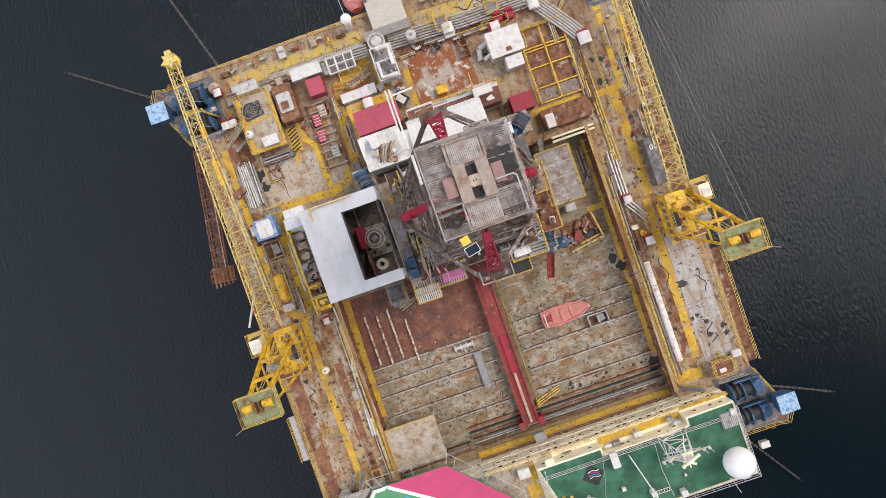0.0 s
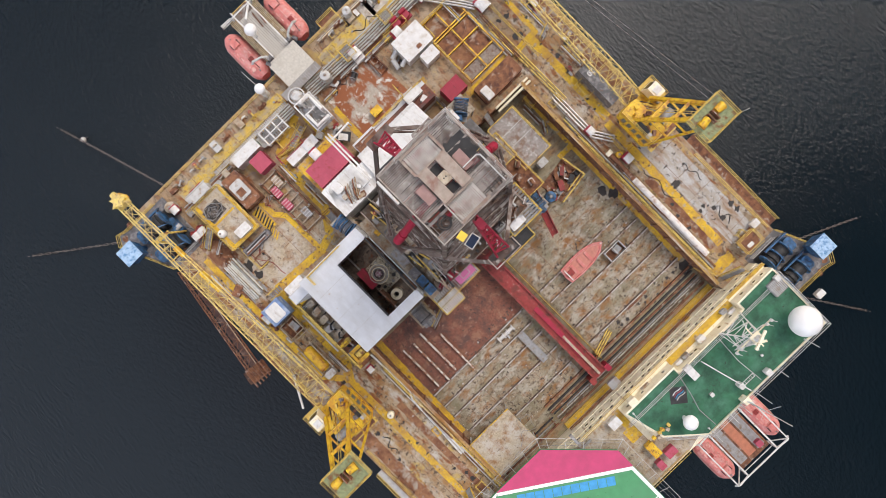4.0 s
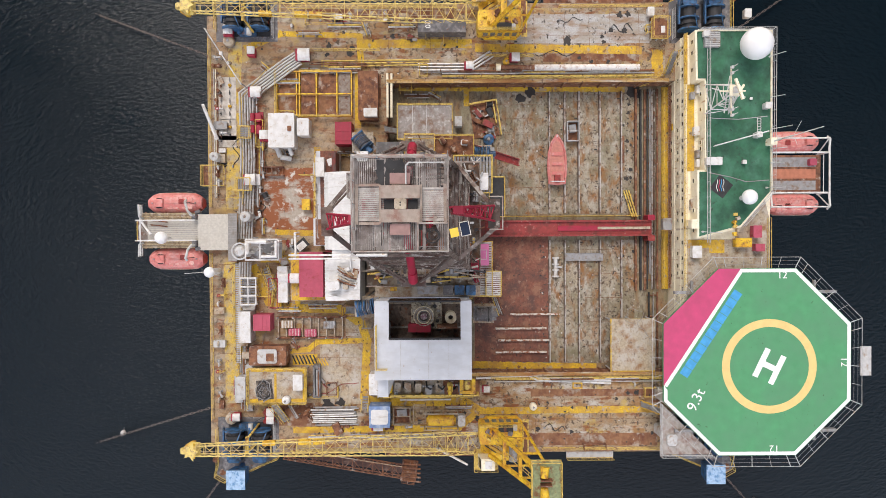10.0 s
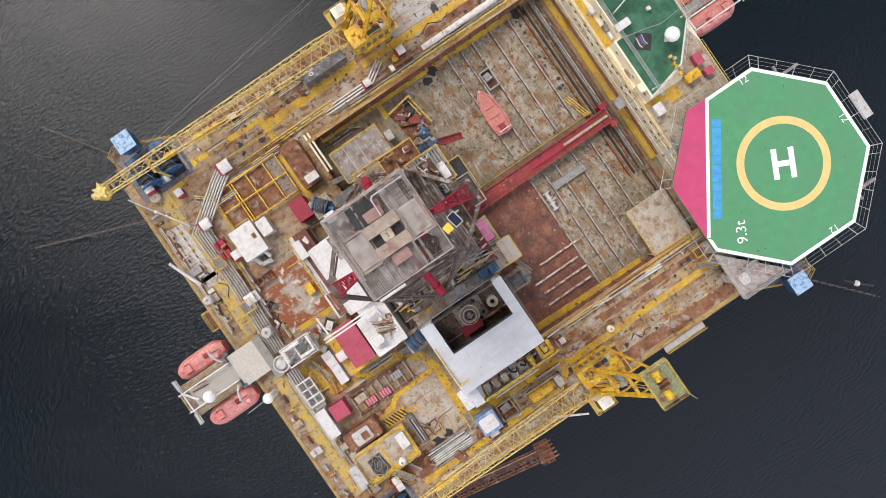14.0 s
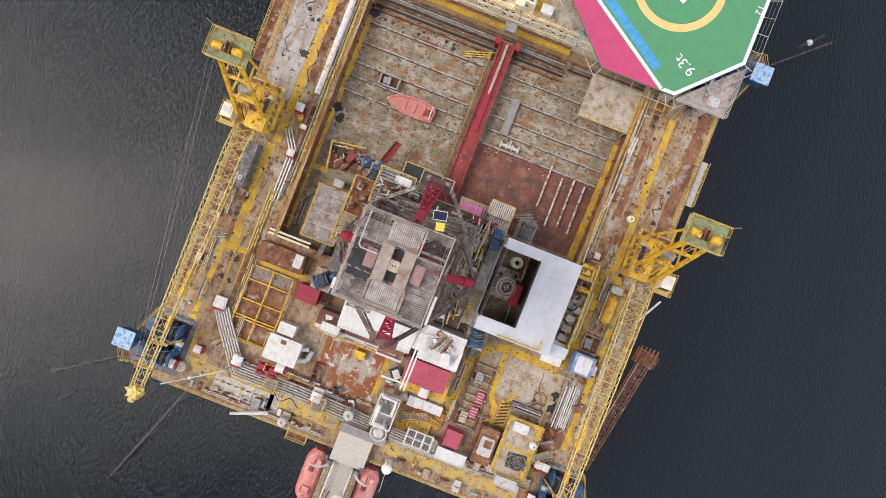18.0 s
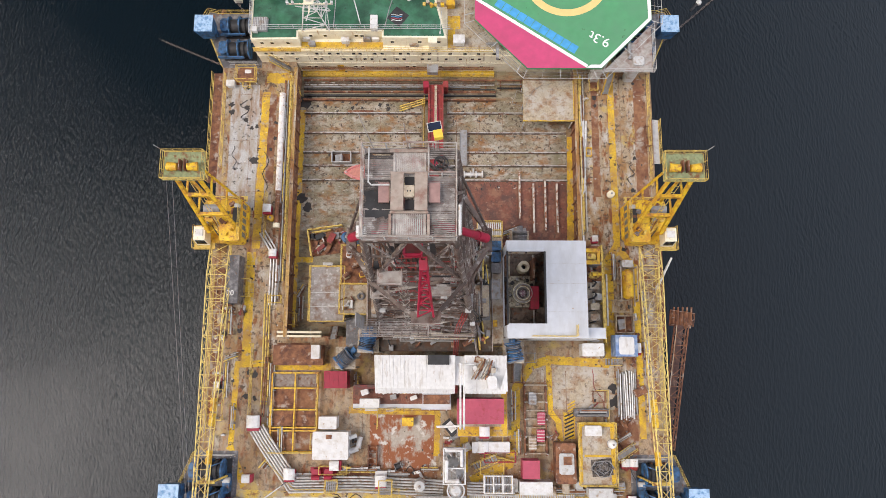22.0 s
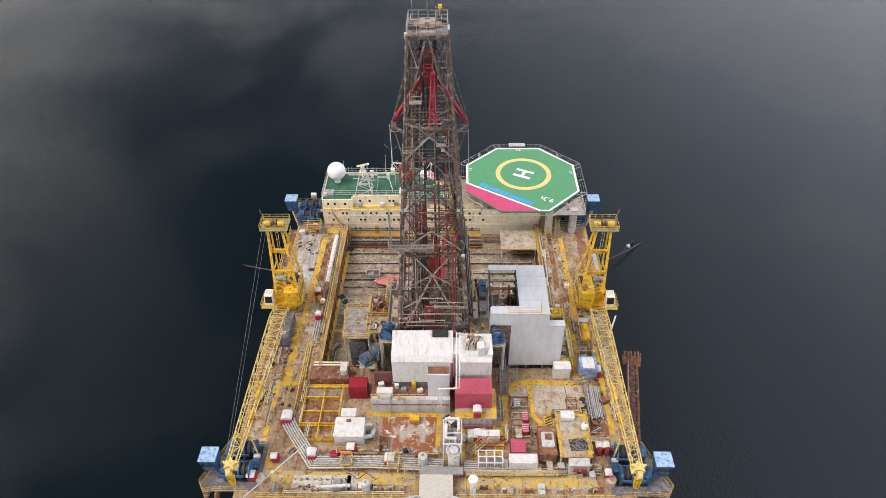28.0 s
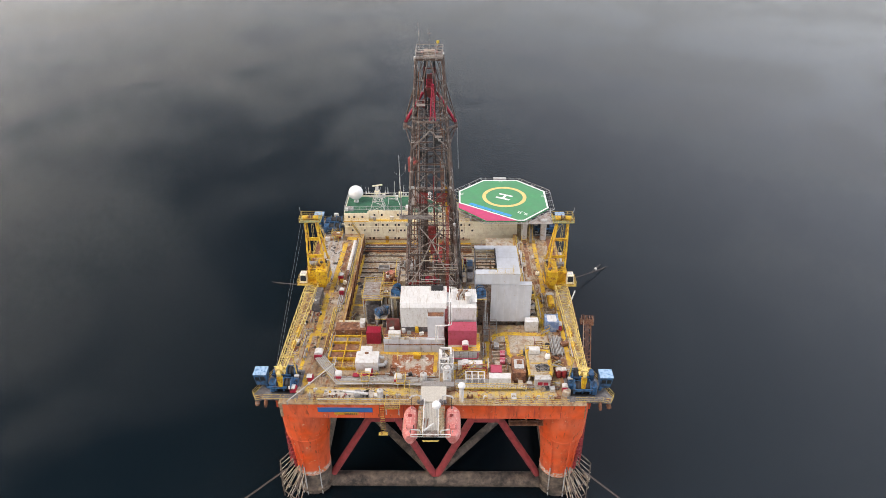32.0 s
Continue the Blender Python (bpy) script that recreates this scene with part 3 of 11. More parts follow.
def stairs(p, q, w=0.9, mat=None, label="yellow steel stairway with open treads"):
    """A stair flight from the foot p to the head q."""
    mat = mat or M_RAIL
    p, q = Vector(p), Vector(q)
    run = Vector((q.x - p.x, q.y - p.y, 0))
    turn = math.degrees(math.atan2(run.y, run.x))
    t = thing("stairway", label, "stairs", *p, turn, group="stairways")
    L, H = run.length, q.z - p.z
    for s in (-1, 1):
        part("stringer", Shape().bar((0, s * w / 2, 0.05), (L, s * w / 2, H), .06, .25), mat, t)
        part("handrail", Shape().pipe([(0, s * w / 2, 1.0), (L, s * w / 2, H + 1.0)], .035, 5).tube((.1, s * w / 2, .1), (.1, s * w / 2, 1.05), .03, 5).tube((L - .05, s * w / 2, H), (L - .05, s * w / 2, H + 1.0), .03, 5), mat, t)
    n = max(3, round(H / 0.2))
    tr = Shape().box(-.12, -w / 2 + .03, -.02, .12, w / 2 - .03, .02).mesh("tread", M_GREY)
    for i in range(1, n):
        piece("tread", tr, t, L * i / n, 0, H * i / n)
    return t


def tank(x, y, z, r, h, mat, label, cat="tank", dome=0.3, name="tank"):
    t = thing(name, label, cat, x, y, z)
    part("shell", Shape().lathe(0, 0, [(r, 0.15), (r, h - dome), (r * .8, h - dome * .35), (r * .3, h)], 20), mat, t, smooth=True)
    part("foot_ring", Shape().ring(0, 0, r * .8, r * 1.05, 0, .15, 20), M_GREY, t)
    part("hatch", Shape().lathe(0, 0, [(r * .28, h - .02), (r * .28, h + .12)], 12), M_GREY, t)
    return t


def pipe_run(pts, r, n, gap, mat, label, lift=0.25, name="pipe_run", stands=True):
    """n pipes side by side along a line of points, on low stands."""
    x0, y0, z0 = pts[0]
    t = thing(name, label, "pipework", x0, y0, z0)
    P = [Vector((x - x0, y - y0, z - z0)) for x, y, z in pts]
    for i in range(n):
        o = (i - (n - 1) / 2) * gap
        line = []
        for k, p in enumerate(P):
            d1 = (P[k] - P[k - 1]) if k else (P[1] - P[0])
            d2 = (P[k + 1] - P[k]) if k + 1 < len(P) else d1
            a, b = d1.to_2d().normalized(), d2.to_2d().normalized()
            nb = Vector((-(a.y + b.y), a.x + b.x))
            nb = nb.normalized() / max(0.5, nb.length / 2)
            line.append((p.x + nb.x * o, p.y + nb.y * o, p.z + lift))
        part("pipe", Shape().pipe(line, r, 7), mat, t, smooth=True)
    if stands:
        for a, b in zip(P, P[1:]):
            m = max(1, int((b - a).length / 3))
            d = (b - a).to_2d().normalized()
            ang = math.degrees(math.atan2(d.y, d.x))
            for i in range(m):
                c = a + (b - a) * (i + .5) / m
                part("stand", Shape().cbox(c.x, c.y, c.z, .12, n * gap + .2, lift - r + .02, ang), M_GREY, t)
    return t


def platform(x0, y0, x1, y1, z, legs_to, mat, label, slats=0, rails=True, name="platform", cat="platform"):
    """A raised steel platform: plate or slats on beams and legs, with railings."""
    cx, cy, a, b = (x0 + x1) / 2, (y0 + y1) / 2, (x1 - x0) / 2, (y1 - y0) / 2
    t = thing(name, label, cat, cx, cy, legs_to)
    h = z - legs_to
    fr = Shape()
    for s in (-1, 1):
        fr.box(-a, s * (b - .07) - .07, h - .25, a, s * (b - .07) + .07, h - .041)
        fr.box(s * (a - .07) - .07, -b + .14, h - .25, s * (a - .07) + .07, b - .14, h - .041)
    part("edge_frame", fr, M_RAIL, t)
    if slats:
        long_x = a > b
        L = a if long_x else b
        sl = (Shape().box(-L / slats * .62, -b, h - .04, L / slats * .62, b, h) if long_x else Shape().box(-a, -L / slats * .62, h - .04, a, L / slats * .62, h)).mesh("slat", mat)
        for i in range(slats):
            o = -L + (i + .5) * 2 * L / slats
            piece("slat", sl, t, o if long_x else 0, 0 if long_x else o, 0)
    else:
        part("deck_plate", Shape().box(-a, -b, h - .04, a, b, h), mat, t)
    if h > .4:
        lg = Shape().tube((0, 0, 0), (0, 0, h - .25), .11, 8).mesh("leg", M_LIGHTGREY)
        for sx in (-1, 1):
            for sy in (-1, 0, 1):
                piece("leg", lg, t, sx * (a - .2), sy * (b - .2), 0)
    if rails:
        railing([(-a, -b, h), (a, -b, h), (a, b, h), (-a, b, h), (-a, -b, h)], parent=t)
    return t


def lattice(own, corners_a, corners_b, n, me, chord, brace, skip=(), name="brace", hor=True):
    """Four chords from one quad to another, n bays, with cross members and diagonals on each face."""
    A, B = [Vector(p) for p in corners_a], [Vector(p) for p in corners_b]
    for i in range(4):
        strut("chord", me, own, A[i], B[i], chord)
    for k in range(n):
        f0, f1 = k / n, (k + 1) / n
        for i in range(4):
            if i in skip:
                continue
            j = (i + 1) % 4
            p0, p1 = A[i].lerp(B[i], f0), A[j].lerp(B[j], f1)
            q0, q1 = A[j].lerp(B[j], f0), A[i].lerp(B[i], f1)
            strut(name, me, own, *((p0, p1) if k % 2 == 0 else (q0, q1)), brace)
            if hor:
                strut("cross_member", me, own, p1, q1, brace)


def drum_winch(x, y, z, turn, mat, label, r=0.9, w=1.6):
    t = thing("drum_winch", label, "winch", x, y, z, turn, group="drum winches")
    part("drum", Shape().tube((-w / 2, 0, r + .15), (w / 2, 0, r + .15), r * .8, 18), mat, t, smooth=True)
    turns = random.Random(int(x * 10))
    for k in range(9):
        u, q = -w / 2 + w * (k + .5) / 9, r * turns.uniform(.82, 1.02)
        part("hose_turn", Shape().pipe([(u + .05 * math.sin(j), q * math.cos(j * math.pi / 9), r + .15 + q * math.sin(j * math.pi / 9)) for j in range(19)], .07, 5), turns.choice((mat, mat, M_DARKBOX, M_BLACK)), t, smooth=True)
    fl = Shape().tube((-.05, 0, 0), (.05, 0, 0), r, 20).mesh("flange", mat, True)
    for s in (-1, 1):
        piece("flange", fl, t, s * w / 2, 0, r + .15)
        part("side_frame", Shape().prism([(s * (w / 2 + .2) - .06, -r), (s * (w / 2 + .2) + .06, -r), (s * (w / 2 + .2) + .06, r), (s * (w / 2 + .2) - .06, r)], 0, r + .4), mat, t)
    part("motor", Shape().tube((w / 2 + .27, 0, r + .15), (w / 2 + .95, 0, r + .15), r * .4, 12), mat, t, smooth=True)
    part("bed", Shape().box(-w / 2 - .5, -r, -.001, w / 2 + .9, r, .14), M_GREY, t)
    return t


def strip(parent, pts, w, z, mat=None):
    """A painted walkway line along points, a few millimetres proud, its edges worn ragged."""
    for (xa, ya), (xb, yb) in zip(pts, pts[1:]):
        L, ang = math.hypot(xb - xa, yb - ya), math.atan2(yb - ya, xb - xa)
        strip.lift = (strip.lift + 1) % 5
        c, s, n = math.cos(ang), math.sin(ang), max(2, int((L + w * .6) / .3))
        wear, low, high = random.Random(round(xa * 7 + yb * 3, 2)), [], []
        for k in range(n + 1):
            u = -w * .3 + (L + w * .6) * k / n
            for side, row in ((-1, low), (1, high)):
                v = side * w / 2 * (1.02 + wear.uniform(-.12, .04) - (wear.uniform(.1, .35) if wear.random() < .05 else 0))
                row.append((xa + u * c - v * s, ya + u * s + v * c))
        t = .006 + strip.lift * .003
        way = Shape()
        for k in range(n):
            way.prism([low[k], low[k + 1], high[k + 1], high[k]], z, z + t)
        part("painted_line", way, mat or M_WALKYEL, parent)


strip.lift = 0

# ---- the large structure: sea at 0, main deck at 27, pipe deck at 25 ----
R_SEA = [0, 60, 150, 400, 1000, 2500, 4900]
me = bpy.data.meshes.new("water")
s_v, s_f, S_N = [(0, 0, 0)], [], 64
for r in R_SEA[1:]:
    s_v += [(r * math.cos(2 * math.pi * i / S_N), r * math.sin(2 * math.pi * i / S_N), 0) for i in range(S_N)]
s_f += [(0, 1 + i, 1 + (i + 1) % S_N) for i in range(S_N)]
for k in range(len(R_SEA) - 2):
    s_f += [(1 + k * S_N + i, 1 + (k + 1) * S_N + i, 1 + (k + 1) * S_N + (i + 1) % S_N, 1 + k * S_N + (i + 1) % S_N) for i in range(S_N)]
me.from_pydata(s_v, [], s_f)
me.materials.append(M_SEA)
tagged(new("water", me), "dark calm sea water with fine ripples", "sea", kind="structure")

DECK, PIPE = 27.6, 24.7
WX0, WX1, WY0, WY1 = -20.2, 20.0, -5.6, 33.98     # the sunken pipe deck
main_deck = thing("main_deck", "worn rust-stained steel main deck", "deck", 0, 0, 23.7, kind="structure")
for x0, y0, x1, y1 in ((-30.4, -27.0, WX0, 40.5), (WX1, -27.0, 30.4, 40.5), (-29.3, -29.6, WX0, -27.003), (WX1, -29.6, 29.3, -27.003), (-25.5, 40.503, WX0, 46.0), (WX1, 40.503, 25.5, 46.0), (WX0, -29.6, WX1, WY0), (WX0, WY1, WX1, 46.0)):
    part("deck_section", Shape().box(x0, y0, 0, x1, y1, DECK - 23.7), M_DECK, main_deck)
# tan edge strip over the side plating
edge_cap = thing("deck_edge_strip", "rust-streaked tan gutter strip round the deck edge", "coaming", 0, 0, DECK - .12, kind="structure")
for x0, y0, x1, y1 in ((-30.9, -27.0, -30.405, 40.5), (30.405, -27.0, 30.9, 40.5), (-29.3, -30.2, 29.3, -29.605), (-25.5, 46.005, 25.5, 46.5)):
    part("edge_strip", Shape().box(x0, y0, 0, x1, y1, .1), M_DECK, edge_cap)
pipe_deck = solo("pipe_deck", Shape().box(WX0 + .003, WY0 + .003, 23.5, WX1 - .003, WY1 - .003, PIPE), M_PIPEDECK, "sunken pipe deck of worn rusty steel plate", "deck", kind="structure")

# hull side plating, orange, 0.3 m proud of the deck box
hull = thing("hull", "bright orange upper hull box of the rig", "hull", kind="structure")
part("aft_plate", Shape().box(-28.6, -29.95, 23.85, 29.0, -29.603, 27.4), M_ORANGE, hull)
part("port_plate", Shape().box(-30.75, -27.0, 23.6, -30.403, 40.5, 27.4), M_ORANGE, hull)
part("starboard_plate", Shape().box(30.403, -27.0, 23.6, 30.75, 40.5, 27.4), M_ORANGE, hull)
part("bow_plate", Shape().box(-25.5, 46.003, 23.6, 25.5, 46.35, 27.4), M_ORANGE, hull)

# legs
for i, (cx, cy) in enumerate(((-25.6, -25.1), (25.9, -25.1), (-25.4, 36), (25.6, 36))):
    leg = thing("column", "round orange rig column with a dark stained foot", "column", cx, cy, 0, group="rig columns", kind="structure")
    part("upper_column", Shape().lathe(0, 0, [(3.55, 6.2), (3.65, 9.5), (3.95, 13.0), (4.4, 16.5), (4.7, 19.5), (4.82, 22.5), (4.82, 27.35)], 40), M_ORANGE, leg, smooth=True)
    part("lower_column", Shape().lathe(0, 0, [(3.62, -6), (3.62, 6.195)], 40), M_WETSTEEL, leg, "dark marine-stained steel", smooth=True)

# ---- deck coamings, sleepers and painted ways ----
wayp = thing("painted_walkways", "worn yellow walkway lines painted on the deck", "deck marking", 0, 0, 0, kind="structure")
DZ = DECK + .001
for pts, w in ((((-25.41, 5.71), (-25.45, -8.81)), 1.2), (((-26.55, -9.28), (-22.95, -9.13)), .9), (((-26.55, -9.28), (-26.89, -20.23)), .75),
               (((-26.89, -20.23), (-24.95, -24.78)), 1.0), (((-24.40, 29.05), (-24.86, 6.88)), 1.15), (((-24.00, 31.54), (-21.28, 31.54)), 1.6),
               (((-11.09, -15.24), (0.47, -15.40)), .9), (((0.47, -15.79), (0.31, -20.88)), .8),
               (((25.03, 30.57), (25.14, 6.84)), .95), (((25.14, 6.84), (23.74, 4.50), (23.75, -8.38)), 1.4), (((25.14, 6.84), (27.48, 4.11), (27.67, -18.56)), .9),
               (((10.78, -18.54), (10.94, -12.28), (12.97, -9.31), (15.31, -8.53), (23.12, -9.01), (24.29, -6.82)), 1.15),
               (((15.31, -8.53), (15.47, -15.42), (16.49, -16.59), (16.73, -19.33)), .75),
               (((10.78, -18.54), (9.85, -22.07), (5.15, -24.02)), 1.2), (((3.98, -18.54), (3.98, -22.84)), 1.0), (((3.75, -18.07), (10.08, -18.07)), .8)):
    strip(wayp, pts, w, DZ)
for pts, w in ((((-19.83, 27.50), (-20.16, -3.83)), 1.1), (((19.67, 23.46), (19.27, 6.44)), 1.0), (((-20.13, 5.43), (-17.64, 5.42)), .8)):
    strip(wayp, pts, w, PIPE + .001)
for pts, w in ((((-25.35, -26.35), (-3.45, -26.91)), 1.9), (((5.15, -27.0), (23.14, -26.9)), 2.5)):
    strip(wayp, pts, w, DZ, M_STERNYEL)
for i in range(7):
    part("hazard_bar", Shape().cbox(18.25 + i * .0, -14.2 - i * .42, DZ, 1.15, .2, .012, 30), M_WALKYEL, wayp)

patch = thing("deck_patches", "patches of red primer and pale paint on the deck", "deck marking", 0, 0, 0, kind="structure")
M_REDPATCH = material("red_primer_over_grey", (0.42, 0.37, 0.31), 0.85, 0, 0.15, 0.4, [((0.29, 0.1, 0.042), 1.7, 0.6, 0.1, (1.1, .6, 1)), ((0.6, 0.57, 0.52), 1.6, 0.3, 0.06)])
M_RUSTPATCH = material("rusty_deck_patch", (0.27, 0.13, 0.065), 0.85, 0, 0.2, 0.5, [((0.15, 0.055, 0.03), 1.7, 0.45, 0.2), ((0.38, 0.32, 0.26), 1.6, 0.3, 0.12)])


def patch_at(x0, y0, x1, y1, z, mat, lift=.004):
    part("patch", Shape().box(x0, y0, z, x1, y1, z + lift), mat, patch)


patch_at(-8.52, -22.61, 0.31, -15.79, DECK, M_REDPATCH)
patch_at(-12.83, -24.41, 0.46, -22.60, DECK, M_RUSTPATCH)
patch_at(-24.36, -15.78, -22.19, -9.52, DECK, M_DECK, .002)
patch_at(-29.38, 11.94, -25.39, 30.46, DECK, M_GREYDECK)
patch_at(15.78, -15.03, 24.07, -9.32, DECK, M_TAN)
patch_at(12.19, -11.50, 14.69, -9.55, DECK, M_TAN)
patch_at(23.91, -20.90, 27.05, -15.81, DECK, M_RUSTPATCH)
patch_at(-24.01, 15.83, -22.88, 29.05, DECK, M_RUSTPATCH, .006)
patch_at(28.3, 10.5, 30.0, 31.5, DECK, M_RUSTPATCH, .004)
patch_at(22.2, 14.0, 23.2, 33.0, DECK, M_RUSTPATCH, .004)
patch_at(-30.2, -18.0, -28.9, 4.0, DECK, M_RUSTPATCH, .004)
patch_at(-21.38, -9.13, -16.86, -6.39, DECK, M_RUSTPATCH, .006)
patch_at(-21.39, -9.99, -13.97, -9.13, DECK, M_WALKYEL, .009)
patch_at(0.95, 6.44, 18.95, 16.98, PIPE, M_REDDECK)

# plates of the pipe deck, each worn in its own way
M_PLATE = material("worn_pipe_deck_plate", (0.30, 0.25, 0.18), 0.85, 0, 0.42, 0.09, [((0.42, 0.385, 0.32), 1.1, 0.42, 0.14, (.75, 1.1, 1)), ((0.27, 0.125, 0.045), 1.3, 0.36, 0.16, (.7, 1.2, 1)), ((0.2, 0.18, 0.11), 2.4, 0.3, 0.25), ((0.11, 0.075, 0.05), 0.5, 0.28, 0.12, (.85, 1.1, 1)), (DARK, 0.35, 0.13, 0.08)], 0.3, vary=0.24)
PLATE = Shape().box(-.49, -.49, -.02, .49, .49, .0022).mesh("deck_plate", M_PLATE)
random.seed(17)
for ya, yb in ((9.7, 12.2), (12.2, 14.7), (14.7, 17.14), (17.14, 19.31), (19.31, 21.31), (21.31, 24.28), (24.28, 27.32), (27.32, 29.2)):
    for xa, xb in ((-19.3, -2.1),) + (((1.6, 19.1),) if ya > 17 else ()):
        cuts = [xa + (xb - xa) * (k + (random.uniform(-.22, .22) if 0 < k < 6 else 0)) / 6 for k in range(7)]
        for c0, c1 in zip(cuts, cuts[1:]):
            piece("deck_plate", PLATE, pipe_deck, (c0 + c1) / 2, (ya + yb) / 2, PIPE, 0, (c1 - c0) * 1.015, (yb - ya) * 1.015)

# plates of the side decks
M_SIDEPLATE = material("worn_side_deck_plate", (0.36, 0.275, 0.18), 0.85, 0, 0.38, 0.1, [((0.48, 0.44, 0.38), 1.7, 0.38, 0.13, (1, .5, 1)), ((0.31, 0.17, 0.07), 1.4, 0.42, 0.16, (1.1, .55, 1)), ((0.24, 0.085, 0.03), 1.1, 0.29, 0.09, (1.3, .4, 1)), ((0.5, 0.35, 0.09), 2.2, 0.18, 0.14), ((0.11, 0.075, 0.05), 0.6, 0.29, 0.1), (DARK, 0.4, 0.1, 0.08)], 0.3, vary=0.2)
SIDE_PLATE = Shape().box(-.49, -.49, -.02, .49, .49, .0012).mesh("deck_plate", M_SIDEPLATE)
for sx in (-1, 1):
    for k in range(16):
        ya, yb = -13.0 + k * 2.85, -10.15 + k * 2.85
        off = random.uniform(-.5, .5)
        for xa, xb in ((20.6, 23.4 + off), (23.4 + off, 26.6 - off), (26.6 - off, 30.2)):
            piece("deck_plate", SIDE_PLATE, main_deck, sx * (xa + xb) / 2, (ya + yb) / 2, DECK - 23.7, 0, (xb - xa) * 1.012, (yb - ya) * 1.012)

# sleepers across the pipe deck and the coaming of the well
M_SLEEPER = material("dark_worn_rail_steel", (.11, .08, .06), .7, .2, .2, .4, [((.38, .35, .31), .9, .34, .1), ((.16, .06, .03), .7, .3, .12)])
M_RAILTOP = material("bright_worn_rail_top", (.46, .43, .40), .5, .3, .2, .3, [((.22, .13, .09), .7, .36, .12), ((.08, .06, .05), .5, .2, .08)])
slp = thing("pipe_deck_sleepers", "low rusty steel sleepers across the pipe deck", "sleeper", 0, 0, PIPE, kind="structure")
for x0, x1, ys in ((-19.4, -2.2, (-5.14, 27.32, -5.15, 24.28, -5.15, 21.31, -5.15, 19.31, -5.16, 17.14)), (1.6, 19.0, (-5.14, 27.32, -5.15, 24.28, -5.15, 21.31, -5.15, 19.31, -5.16, 17.14))):
    for yy in ys[1::2]:
        part("sleeper", Shape().box(x0, yy - .06, 0, x1, yy + .06, .3).box(x0, yy - .2, 0, x1, yy - .11, .12), M_SLEEPER, slp)
        part("worn_top", Shape().box(x0, yy - .09, .301, x1, yy + .09, .34), M_RAILTOP, slp, "bright worn rail top")
for i, yy in enumerate((30.6, 30.0, 29.3)):
    part("bow_rail", Shape().box(-19.6, yy - .12, .0, 8.8, yy + .12, .3 + .12 * i), (M_RUSTSTEEL, M_BLACK, M_RUSTSTEEL)[i], slp)
M_COAMCAP = material("rusty_ochre_cap", (.46, .29, .1), .85, 0, .25, .2, [((.3, .13, .045), 1.2, .45, .2, (1.5, .25, 1)), ((.5, .44, .36), 1.0, .3, .15, (2, .2, 1)), ((.12, .07, .045), .5, .2, .12)])
coam = thing("well_coaming", "rusty yellow-topped coaming round the pipe deck", "coaming", 0, 0, PIPE, kind="structure")
for s, x in ((-1, WX0), (1, WX1)):
    part("side_plate", Shape().box(x - .12 if s > 0 else x, WY0, 0, x if s > 0 else x + .12, WY1 - 1, 3.3), M_RUSTSTEEL, coam)
    part("cap", Shape().box(x - .25, WY0, 3.304, x + .25, WY1 - 1, 3.42), M_COAMCAP, coam)
    st = Shape().box(-.08, -.1, 0, .08, .1, 3.2).mesh("stiffener", M_RUSTSTEEL)
    for k in range(14):
        piece("stiffener", st, coam, x - s * .22, WY0 + 1 + k * 2.6, 0)
part("aft_plate", Shape().box(WX0, WY0, 0, -12.4, WY0 + .12, 3.0), M_RUSTSTEEL, coam)
# small bolted pads and stubs strewn over the pipe deck
random.seed(11)
stub = Shape().cbox(0, 0, 0, .34, .15, .12).mesh("pad_eye", M_BLACK)
pads = thing("deck_pad_eyes", "small dark pad eyes welded on the deck", "pad eye", 0, 0, 0, kind="structure")
for i in range(40):
    x = random.choice((random.uniform(-19, -2.5), random.uniform(2, 19)))
    y = random.choice([y_ + random.uniform(-.5, .5) for y_ in (26.4, 23.4, 20.4, 18.5, 16.3, 29.0)])
    piece("pad_eye", stub, pads, x, y, PIPE, random.choice((0, 90, 20)), random.uniform(.5, 1.2), random.uniform(.5, 1.2))
for i in range(24):
    s = random.choice((-1, 1))
    piece("pad_eye", stub, pads, s * random.uniform(22, 29.5), random.uniform(-8, 32), DECK, random.choice((0, 90, 45)), random.uniform(.5, 1.3), random.uniform(.5, 1.3))

# deck edge: outer walkways and railings
side = thing("side_walkway", "rusty walkway plate along the port side of the deck", "walkway", 0, 0, 0, kind="structure")
part("walkway_plate", Shape().box(-32.3, 16.0, DECK - .5, -30.76, 32.4, DECK - .4), M_RUSTSTEEL, side)
part("walkway_plate", Shape().box(30.76, 19.0, DECK - .5, 31.9, 25.5, DECK - .4), M_LIGHTGREY, side)
part("walkway_plate", Shape().box(30.76, -6.0, DECK - .5, 31.5, 14.0, DECK - .4), M_RUSTSTEEL, side)
for y in range(17, 33, 3):
    part("bracket", Shape().bar((-30.8, y, DECK - 1.9), (-32.2, y, DECK - .5), .14), M_RUSTSTEEL, side)
for y in (20, 22, 24.5, -4, 0, 4, 8, 12):
    part("bracket", Shape().bar((30.8, y, DECK - 1.5), (31.4, y, DECK - .5), .14), M_RUSTSTEEL, side)
railing([(-32.25, 16.1, DECK - .4), (-32.25, 32.3, DECK - .4)])
railing([(-30.3, 18, DECK), (-30.3, 32.0, DECK)], "rusty yellow railing along the deck edge")
railing([(30.3, 15.5, DECK), (30.3, 33.0, DECK)])
railing([(31.85, 19, DECK - .4), (31.85, 25.4, DECK - .4)])
railing([(-30.3, -19, DECK), (-30.3, 4.0, DECK)])
railing([(30.3, -19, DECK), (30.3, 4.0, DECK)])
railing([(-26.0, -29.75, DECK), (-3.2, -29.75, DECK)])
